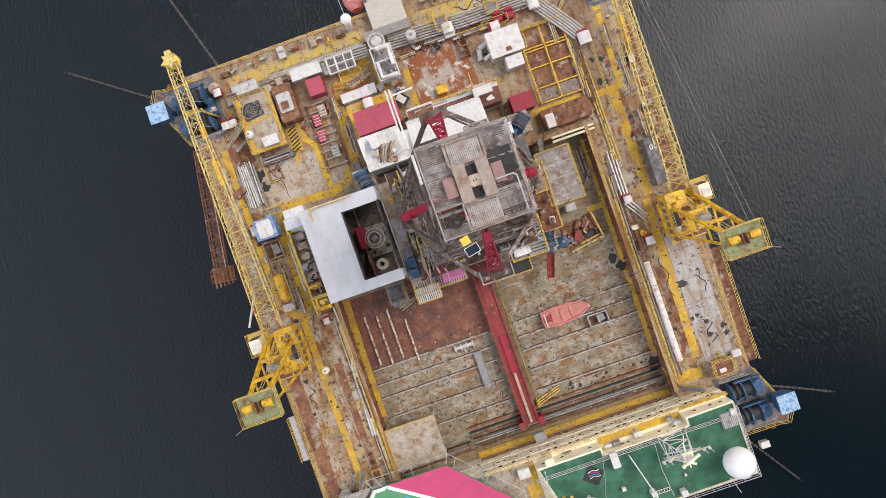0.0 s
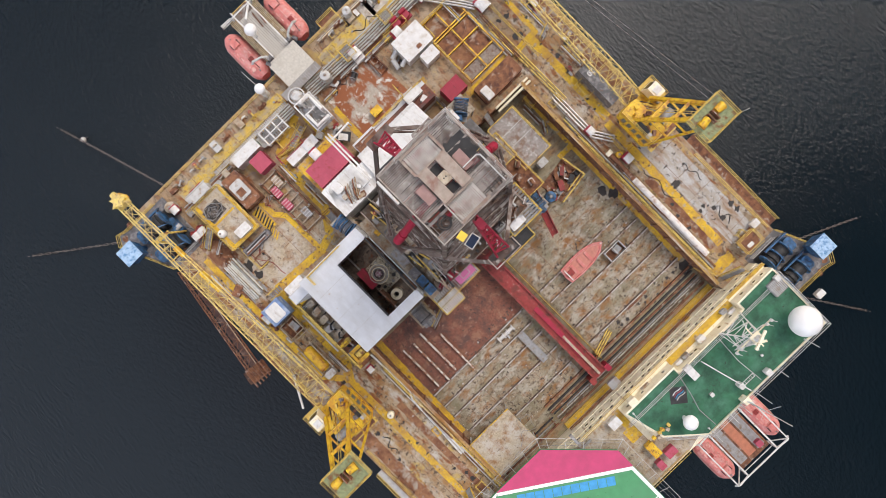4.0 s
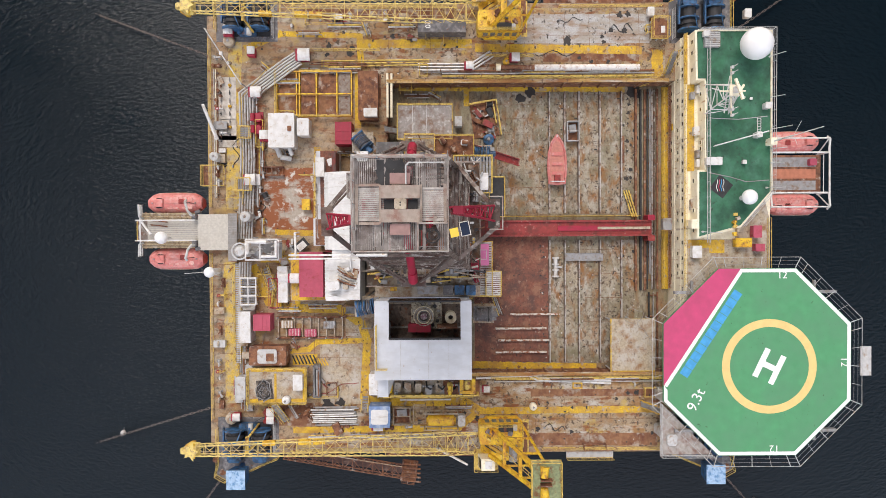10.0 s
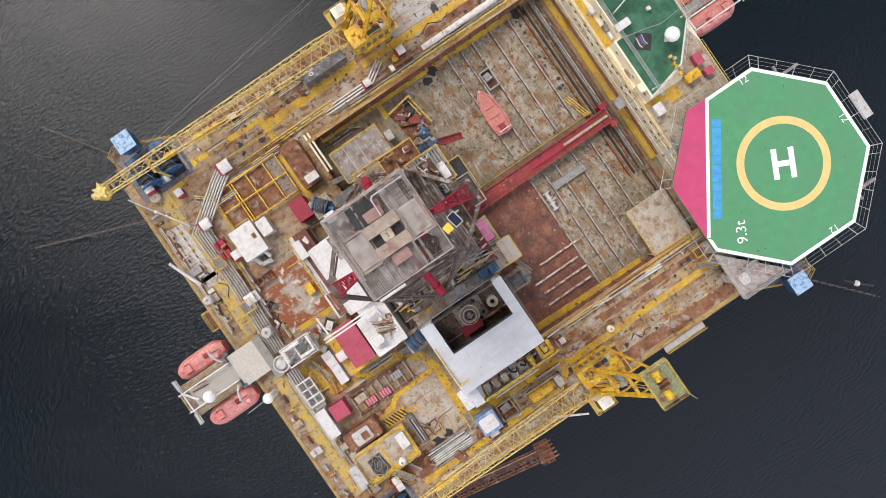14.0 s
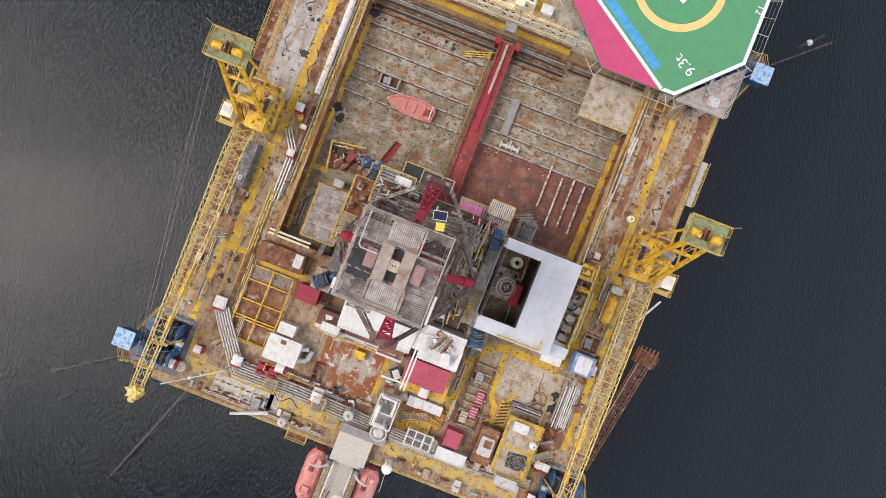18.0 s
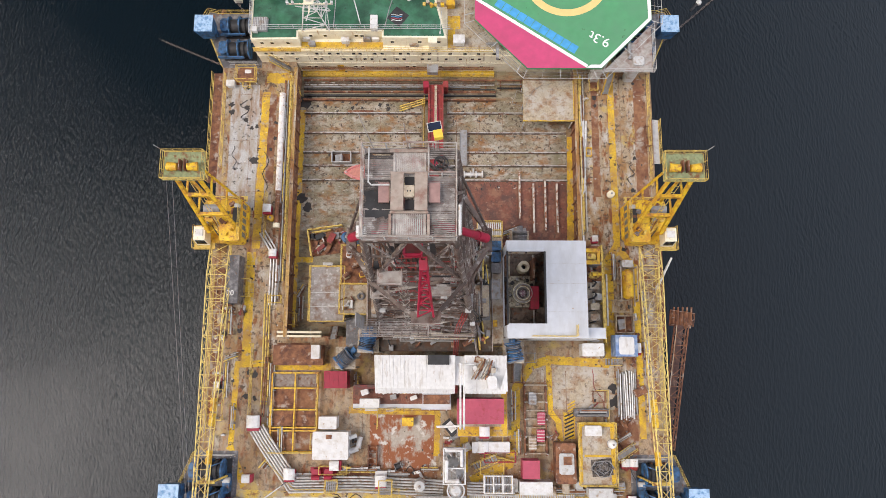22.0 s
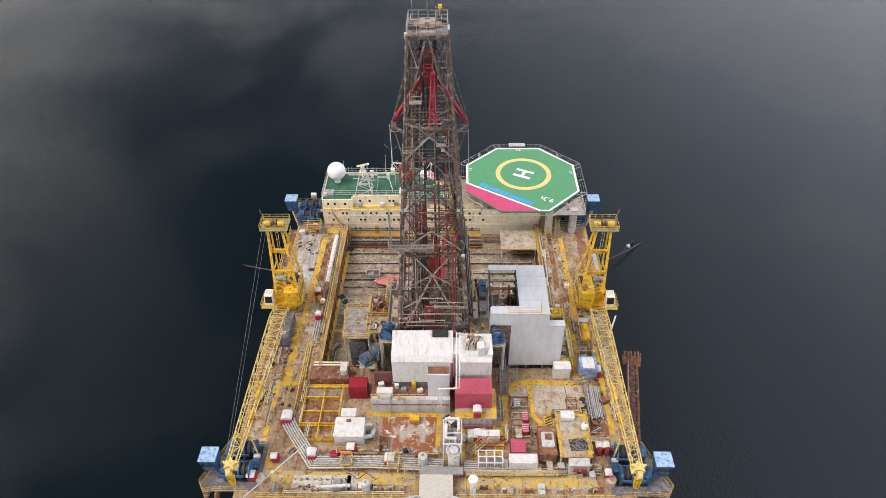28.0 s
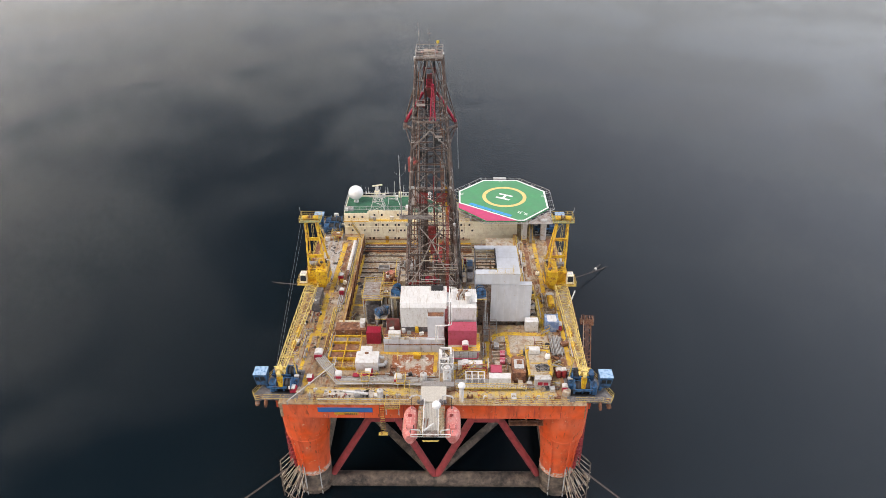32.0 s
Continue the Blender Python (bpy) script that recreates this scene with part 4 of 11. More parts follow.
railing([(3.2, -29.75, DECK), (26.0, -29.75, DECK)])
railing([(WX0 - .4, 5, DECK), (WX0 - .4, 31.8, DECK)])
railing([(WX1 + .4, 8.5, DECK), (WX1 + .4, 31.8, DECK)])
railing([(-1.77, 29.72, PIPE), (-1.79, 10.80, PIPE)], "yellow railing beside the red catwalk")
railing([(-19.6, 33.05, PIPE + .2), (8.5, 33.05, PIPE + .2)])
ban = thing("blue_banner", "long blue name board fixed on the orange hull", "sign", -16.65, -29.953, 25.0)
part("board", Shape().box(-5.25, -.06, .38, 5.25, -.003, 1.55), M_BANNER, ban)
part("plate", Shape().box(-2.1, -.07, -.25, 2.5, -.005, .34), M_YELLOW, ban, "small yellow name plate")
for i in range(7):
    part("dark_bar", Shape().box(-.2 + i * .36, -.075, -.22, .05 + i * .36, -.0705, .08), M_BLACK, ban)

# ---- braces between the columns ----
bra = thing("brace_frame", "faded red diagonal braces over a stained horizontal tube", "brace", 0, -25, 0, kind="structure")
part("horizontal_brace", Shape().tube((-22.0, 0, .75), (22.4, 0, .75), 1.62, 24), M_WETSTEEL, bra, "dark marine-stained tube", smooth=True)
for x0, z0, x1, z1 in ((-21.6, 2.6, -11.0, 22.5), (-9.0, 22.5, 0.1, 1.8), (9.4, 22.5, .5, 1.8), (22.0, 2.6, 11.4, 22.5)):
    part("diagonal_brace", Shape().tube((x0, 0, z0), (x1, 0, z1), .75, 16), M_REDBRACE, bra, smooth=True)
for x0, x1 in ((-12.6, -7.6), (8.0, 13.0)):
    part("brace_pad", Shape().box(x0, -2.6, 20.4, x1, 2.2, 23.69), M_REDBRACE, bra)
for sx in (-1, 1):
    part("inner_brace", Shape().tube((sx * .6 + .2, .6, 2.2), (sx * 25 + .2, 28, 2.6), .85, 14), M_WETSTEEL, bra, smooth=True)
    part("side_brace", Shape().tube((sx * 24.8, 5, 3.0), (sx * 24.8, 56, 3.0), 1.5, 18), M_WETSTEEL, bra, smooth=True)
bow_brace = thing("bow_brace", "stained horizontal tube between the bow columns", "brace", 0, 36, 0, kind="structure")
part("tube", Shape().tube((-20, 0, 3.0), (20.4, 0, 3.0), 1.6, 20), M_WETSTEEL, bow_brace, smooth=True)
# anchor bolsters: pale racks of tubes round the feet of the aft columns
for sx in (-1, 1):
    rk = thing("anchor_rack", "rusty tubular anchor rack round a column foot", "anchor rack", sx * 25.75 + .15, -24.8, 0, group="anchor racks")
    for az in ((178, 215, 252) if sx < 0 else (2, -35, -72)):
        c, s = math.cos(radians(az)), math.sin(radians(az))
        part("rack_post", Shape().bar((7.4 * c, 7.4 * s, -3), (7.4 * c, 7.4 * s, 5.4), .2), M_WETSTEEL, rk)
        part("rack_chord", Shape().bar((3.8 * c, 3.8 * s, 9.6), (7.4 * c, 7.4 * s, 5.4), .22), M_WETSTEEL, rk)
    for k in range(9):
        a = radians(178 + k * 9.25 if sx < 0 else 2 - k * 9.25)
        c, s = math.cos(a), math.sin(a)
        z_ = 8.8 - (k % 3) * .5
        part("rack_tube", Shape().tube((3.8 * c, 3.8 * s, z_ - .6), (7.35 * c, 7.35 * s, z_ - 4.4), .1, 6).tube((3.9 * c, 3.9 * s, z_ - 3.2), (7.35 * c, 7.35 * s, z_ - 7.2), .1, 6), M_TAN, rk)
    for rr, zz in ((7.4, 5.4), (7.4, 1.6)):
        arc = [(rr * math.cos(radians((178 + j * 37) if sx < 0 else (2 - j * 37))), rr * math.sin(radians((178 + j * 37) if sx < 0 else (2 - j * 37))), zz) for j in range(3)]
        part("hoop", Shape().pipe(arc, .12, 6), M_WETSTEEL, rk)
    lad = thing("column_ladder", "red ladder down the side of a column", "ladder", sx * 30.5 + .15, -25.1, 0, group="column ladders")
    part("stiles", Shape().bar((0, -.4, 5), (0, -.4, 22), .12).bar((0, .4, 5), (0, .4, 22), .12), M_REDBRACE, lad)
    rung = Shape().tube((0, -.4, 0), (0, .4, 0), .05, 5).mesh("rung", M_REDBRACE)
    for i in range(24):
        piece("rung", rung, lad, 0, 0, 5.4 + i * .68)
    cage = Shape().box(-.6, -.45, 0, .1, -.37, .1).box(-.6, .37, 0, .1, .45, .1).mesh("ladder_bracket", M_REDBRACE)
    for i in range(7):
        piece("ladder_bracket", cage, lad, 0, 0, 6.5 + i * 2.4, 0 if sx > 0 else 180)

# fittings on the aft columns: fenders, standing pipes and worn bands
M_FOOTWHITE = material("salt_bleached_paint", (0.62, 0.5, 0.44), 0.8, 0, 0.2, 0.5, [((0.7, 0.2, 0.07), 0.7, 0.5, 0.12), ((0.3, 0.16, 0.1), 0.6, 0.25, 0.1)])
for sx in (-1, 1):
    cxx = -25.6 if sx < 0 else 25.9
    fit = thing("column_fittings", "red brackets and standing pipes fixed on a rig column", "pipework", cxx, -25.1, 0, group="column fittings")
    for k in range(8):
        for a in (200, 214) if sx < 0 else (-20, -34):
            c, s_ = math.cos(radians(a)), math.sin(radians(a))
            part("fender_bracket", Shape().cbox((3.7 + k * .09) * c, (3.7 + k * .09) * s_, 7.0 + k * 1.2, .8, .35, .8, a, .05), M_REDBRACE, fit)
    for a in (235, 252, 300) if sx < 0 else (-55, -72, -120):
        c, s_ = math.cos(radians(a)), math.sin(radians(a))
        part("standing_pipe", Shape().tube((3.8 * c, 3.8 * s_, -2), (3.8 * c, 3.8 * s_, 8.5), .12, 8), M_LIGHTGREY, fit, smooth=True)
        part("orange_pipe", Shape().tube((3.8 * c, 3.8 * s_, 8.5), (4.6 * c, 4.6 * s_, 17.0), .11, 8), M_ORANGE, fit, smooth=True)
    part("bleached_band", Shape().lathe(0, 0, [(3.64, 5.8), (3.66, 6.4), (3.57, 7.0)], 40), M_FOOTWHITE, fit, "salt-bleached paint band", smooth=True)
    part("weld_band", Shape().lathe(0, 0, [(4.38, 16.4), (4.48, 16.55), (4.5, 16.75), (4.43, 16.9)], 40), M_ORANGE, fit, smooth=True)
    part("foot_flange", Shape().lathe(0, 0, [(3.6, 1.2), (4.1, 1.3), (4.1, 1.6), (3.6, 1.7)], 40), M_WETSTEEL, fit, smooth=True)
# rusty service stage under the hull
stg = thing("underdeck_stage", "rusty railed stage hung under the aft hull", "stage", 18.2, -28.5, 21.2)
part("floor", Shape().box(-3.4, -.7, 0, 3.4, .7, .12), M_RUSTSTEEL, stg)
for x in (-3.2, 0, 3.2):
    part("hanger", Shape().bar((x, -.6, 0), (x, -.6, 2.75), .1), M_RUSTSTEEL, stg)
    part("hanger", Shape().bar((x, .6, 0), (x, .6, 2.75), .1), M_RUSTSTEEL, stg)
part("rail", Shape().pipe([(-3.3, -.65, 1.1), (3.3, -.65, 1.1)], .05, 5), M_RUSTSTEEL, stg)
# hull plate seams
for x in (-20, -13, -5.5, 5.5, 12, 19.5, 24.5):
    part("plate_seam", Shape().box(x - .04, -29.965, 23.9, x + .04, -29.951, 27.3), M_REDBRACE, hull)

# ---- accommodation block ----
M_RUSTRUN = material("rust_streaked_cream", (0.5, 0.36, 0.2), 0.7, 0, 0.2, 0.3, [((0.7, 0.64, 0.5), 0.5, 0.45, 0.2)])
ACX0, ACX1 = -25.3, 21.0
acc = thing("accommodation_block", "cream-painted accommodation block with small square windows", "building", 0, 0, 25)
part("lower_wall", Shape().box(ACX0, 34.0, 2.3, ACX1, 45.2, 6.4).box(-20.15, 33.9, -.25, 19.9, 33.975, 2.6), M_CREAM, acc)
UPW = [(ACX0, 34.5), (-18.85, 34.6), (-18.85, 35.6), (-7.35, 35.75), (-7.35, 34.7), (1.5, 34.7), (.05, 40.4), (-4.4, 44.3), (ACX0, 44.35)]
part("upper_wall", Shape().prism(UPW, 6.4, 8.6), M_CREAM, acc)
part("roof", Shape().prism([(-25.05, 34.75), (-19.1, 34.85), (-19.1, 35.85), (-7.1, 36.0), (-7.1, 34.95), (1.2, 34.95), (-.2, 40.25), (-4.5, 44.05), (-25.05, 44.1)], 8.604, 8.74), M_ROOFGREEN, acc, "worn green roof deck")
part("roof_kerb", Shape().box(ACX0, 44.1, 8.604, -4.6, 44.34, 8.95).box(ACX0 + .005, 34.8, 8.604, -25.053, 44.1, 8.95).box(-7.3, 34.71, 8.61, 1.3, 34.945, 8.85).box(-18.8, 35.66, 8.61, -7.36, 35.83, 8.85), M_CREAM, acc)
part("bow_deck", Shape().box(1.6, 34.2, 6.404, 20.8, 45.1, 6.42).prism([(.15, 40.6), (1.59, 40.6), (1.59, 45.1), (-1.3, 45.1), (-4.2, 44.4)], 6.404, 6.42), M_TAN, acc, "worn tan steel deck")
part("ledge", Shape().box(-18.8, 34.25, 6.404, -7.4, 35.2, 6.46).box(ACX0 - .2, 33.8, 6.404, -18.85, 34.3, 6.45), M_WALKYEL, acc, "yellow-edged walkway ledge")
part("ledge_beam", Shape().box(ACX0, 33.85, 6.05, 8.0, 33.996, 6.4), M_CREAM, acc)
part("lower_ledge", Shape().box(-19.9, 33.0, -.3, 8.6, 33.9, -.1), M_WALKYEL, acc, "yellow walkway at the foot of the wall")
part("lower_stripe", Shape().box(ACX0, 33.9, 4.75, ACX1, 33.997, 4.95), M_CREAM, acc)
for k in range(9):
    part("wall_seam", Shape().box(ACX0 + 2.5 + k * 4.6, 33.985, 3.0, ACX0 + 2.54 + k * 4.6, 33.998, 6.0), M_TAN, acc)
for x in (-16.2, -11.4, -6.0, .2, 6.8):
    part("rust_run", Shape().prism([(x - .12, 33.986), (x + .16, 33.986), (x + .16, 33.9905), (x - .12, 33.9905)], 3.1, 5.9), M_RUSTRUN, acc)
part("foot_pipe", Shape().tube((-19.8, 33.7, 1.0), (8.4, 33.7, 1.0), .1, 7).tube((-19.8, 33.75, 1.5), (8.4, 33.75, 1.5), .07, 7), M_RUSTSTEEL, acc)
for k in range(7):
    part("drain_pipe", Shape().tube((ACX0 + 1.2 + k * 4.3, 33.93, 3.0), (ACX0 + 1.2 + k * 4.3, 33.93, 6.05), .05, 6), M_CREAM, acc)
pane = Shape().box(-.24, -.03, -.3, .24, .0, .3).mesh("pane", M_WINDOW)
wf = Shape()
for a_, b_, c_, d_ in ((-.34, -.4, .34, -.3), (-.34, .3, .34, .4), (-.34, -.3, -.24, .3), (.24, -.3, .34, .3)):
    wf.box(a_, -.06, b_, c_, 0, d_)
wf = wf.mesh("window_frame", M_CREAM)


def window(x, y, z):
    w = new("window")
    w.parent = acc
    w.matrix_basis = pose(x, y, z)
    w.empty_display_size = .3
    piece("window_frame", wf, w, 0, 0, 0)
    piece("pane", pane, w, 0, 0.01, 0)


for zz, xs in ((1.4, (-18.6, -17.6, -11.8, -10.8, -4.2, -3.2, .6, 6.6)), (3.75, (-23.2, -22.2, -19.9, -17.3, -16.4, -13.2, -12.2, -10.2, -9.2, -7.4, -5.6, -4.6, -2.0, -1.0, 1.5, 3.5, 5.2, 6.2, 9.0)),
               (5.45, (-24.0, -23.2, -21.0, -20.2, -16.8, -15.0, -13.8, -11.6, -10.7, -8.6, -7.6, -5.0, -3.9, -1.8, -.9, 2.0, 4.1, 6.0, 8.2))):
    for x in xs:
        window(x, 33.897 if zz < 2 else 33.997, zz)
for x in (-24.0, -22.6, -20.4):
    window(x, 34.497, 7.6)
for x in (-17.3, -15.3, -11.0, -10.2):
    window(x, 35.6, 7.6)
for x in (-6.0, -2.2, .4):
    window(x, 34.697, 7.6)
for x in (-14.0, -9.0, 3.6):
    d_ = part("door", Shape().box(x - .45, 33.83, -.1, x + .45, 33.897, 1.95), M_YELLOW if x < -12 else M_CREAM, acc)
    part("handle", Shape().box(x + .28, 33.78, .9, x + .36, 33.83, 1.0), M_GREY, d_)
for x, m_ in ((-18.0, M_WHITE), (-8.4, M_WHITE), (-9.6, M_GREY)):
    part("wall_box", Shape().box(x - .5, 35.2, 6.465, x + .5, 35.6, 7.3), m_, acc)
railing([(ACX0, 33.85, 31.44), (8.0, 33.85, 31.44)], "rusty yellow tubular railing along the ledge", M_RAIL)
railing([(ACX0 + .1, 44.3, 33.95), (-4.5, 44.2, 33.95), (0.0, 40.4, 33.75)], "pale tubular railing along a roof edge", M_LIGHTGREY)
railing([(ACX0 + .1, 34.9, 33.95), (ACX0 + .1, 44.3, 33.95)], "pale tubular railing along a roof edge", M_LIGHTGREY)
railing([(ACX0 + .1, 35.95, 33.9), (2.0, 35.95, 33.9)], "thin pale railing along the front of the roof", M_LIGHTGREY)

# ---- helideck ----
HX, HY, HZ, HR = 17.46, 42.47, 33.8, 12.0
heli = thing("helideck", "octagonal green helideck with a pink sector and white border", "helideck", HX, HY, HZ)


def octagon(r):
    k = r * math.tan(radians(22.5))
    return [(-r, -k), (-k, -r), (k, -r), (r, -k), (r, k), (k, r), (-k, r), (-r, k)]


def flat(poly, z, t=0.004):
    return Shape().prism(poly, z - t, z)


part("deck_slab", Shape().prism(octagon(12.1), -.45, -.004), M_HELI_G, heli)
PA, PB = (-12.05, -2.2), (2.95, -12.05)
part("pink_sector", flat([(-12.1, -2.17), (-12.1, -5.012), (-5.012, -12.1), (3.03, -12.1)], .002), M_HELI_P, heli, "pink painted sector")
OUT, INN = octagon(12.05), octagon(11.6)


def border(p, q, p2, q2):
    part("white_line", flat([p, q, q2, p2], .006), M_HELI_W, heli)


border(PB, OUT[2], (3.55, -11.6), INN[2])
for i in range(2, 7):
    border(OUT[i], OUT[i + 1], INN[i], INN[i + 1])
border(OUT[7], PA, INN[7], (-11.6, -1.95))
ux, uy = (PB[0] - PA[0]), (PB[1] - PA[1])
ul = math.hypot(ux, uy)
ux, uy = ux / ul, uy / ul
part("white_line", flat([(PA[0] + .02, PA[1]), (PB[0], PB[1] + .02), (PB[0] - uy * .45, PB[1] + ux * .45 + .02), (PA[0] - uy * .45 + .02, PA[1] + ux * .45)], .010), M_HELI_W, heli)
CX_, CY_ = 0.55, 1.55
part("aiming_circle", Shape().ring(CX_, CY_, 5.1, 6.12, -.002, .006, 72), M_HELI_Y, heli, "pale yellow landing circle")
HTURN = 64.2
ht = Matrix.Translation((CX_, CY_, 0)) @ pose(0, 0, 0, 0, 0, HTURN)


def mark(x0, y0, x1, y1, mat, z=.007, nm="letter_stroke"):
    part(nm, flat([(ht @ Vector((x, y, 0)))[:2] for x, y in ((x0, y0), (x1, y0), (x1, y1), (x0, y1))], z), mat, heli)


mark(-1.5, -2.0, -.75, 2.0, M_HELI_W)
mark(.75, -2.0, 1.5, 2.0, M_HELI_W)
mark(-.75, -.375, .75, .375, M_HELI_W)
# the covered name: a row of plain blue bars beside the pink sector
for i in range(11):
    g0, g1 = 2.6 + i * 1.18, 3.7 + i * 1.18
    bx_ = [(PA[0] + ux * g - uy * o, PA[1] + uy * g + ux * o) for g, o in ((g0, .8), (g1, .8), (g1, 2.0), (g0, 2.0))]
    part("blue_bar", flat(bx_, .006), M_HELI_B, heli)


def lettering(txt, x, y, z, turn, size, mat, parent, rx=0.0, align="CENTER"):
    c = bpy.data.curves.new("lettering", "FONT")
    c.body, c.size, c.extrude, c.align_x, c.align_y = txt, size, .003, align, "CENTER"
    ob = new("lettering_curve", c)
    me = bpy.data.meshes.new_from_object(ob)
    bpy.data.objects.remove(ob)
    bpy.data.curves.remove(c)
    me.materials.clear()
    me.materials.append(mat)
    o = new("lettering", me)
    o.parent = parent
    o.matrix_basis = pose(x, y, z, rx, 0, turn)
    return o


tx, ty = 22.31, 34.59
lettering("9.3t", tx - HX, ty - HY, .006, 154, 1.95, M_HELI_W, heli)
for x, y, a in ((0, 11.2, 0), (-11.2, 3.2, 90), (11.2, 2.2, -90)):
    lettering("12", x, y, .012, a, 1.3, M_HELI_W, heli)
# safety net frames round the edge
netbar = Shape().box(-.03, 0, -.03, .03, 1, .03).mesh("net_bar", M_LIGHTGREY)
O1, O2 = octagon(12.15), octagon(13.55)
for i in range(8):
    a, b, c, d_ = Vector(O1[i]), Vector(O1[(i + 1) % 8]), Vector(O2[(i + 1) % 8]), Vector(O2[i])
    part("net_frame", Shape().pipe([(*a, -.3), (*d_, -.05), (*c, -.05), (*b, -.3)], .055, 6), M_LIGHTGREY, heli)
    nb = 9
    for k in range(1, nb):
        p, q = a.lerp(b, k / nb), d_.lerp(c, k / nb)
        if k % 2 == 0:
            part("net_bar", Shape().bar((*p, -.3), (*q, -.05), .07 if k % 4 == 0 else .04), M_LIGHTGREY, heli)
    for f in (.33, .66):
        part("net_wire", Shape().bar((*a.lerp(d_, f), -.3 + .25 * f), (*b.lerp(c, f), -.3 + .25 * f), .03), M_GREY, heli)
# access platform with stairs on the bow and a service platform to starboard
part("access_platform", Shape().box(-1.9, 13.6, -.6, 1.9, 15.0, -.45), M_LIGHTGREY, heli)
part("service_platform", Shape().prism([(5.4, -12.2), (12.2, -12.2), (12.2, -5.4)], -1.0, -.85), M_TOPSTEEL, heli, "grey grated service platform")
railing([(5.4, -12.3, -.85), (12.3, -12.3, -.85), (12.3, -5.4, -.85)], mat=M_LIGHTGREY, parent=heli)
# supports
for x, y in ((5.2, -10.8), (10.2, -10.8)):
    part("support_column", Shape().cbox(x, y, -6.8, 1.5, 1.3, 6.34, 0, .25), M_LIGHTGREY, heli, "pale grey support column")
for x in (-9, -3, 3, 9):
    part("deck_beam", Shape().box(x - .18, -10.5, -1.1, x + .18, 10.5, -.452), M_GREY, heli)
for y in (-8, 0, 8):
    part("cross_beam", Shape().box(-10.5, y - .15, -1.45, 10.5, y + .15, -1.102), M_GREY, heli)
for x0, y0, x1, y1 in ((2, 8, 2, 3.5), (9, 8, 9, 3.5), (-8, 8, -8, 3), (11, 0, 11, 3)):
    part("support_strut", Shape().tube((x0, y0, -1.4), (x1, y1, -6.8), .22, 8), M_LIGHTGREY, heli)
part("support_column", Shape().tube((6, 8, -1.4), (4, 4, -6.8), .3, 10), M_LIGHTGREY, heli)

# ---- derrick ----
DX, DY, D0, D1 = -.5, -.25, 36.0, 85.2
der = thing("derrick", "tall rusty grey lattice drilling derrick with red machinery inside", "derrick", DX, DY, D0)


def half(z):
    """Half the derrick's width at a height over the drill floor."""
    return 5.6 - z * .0645


def node(i, z, f=0.0):
    """A point on face i of the derrick at height z: f from -1 at one leg to 1 at the next."""
    a = half(z)
    return Vector(((f * a, -a, z), (a, f * a, z), (-f * a, a, z), (-a, -f * a, z))[i])


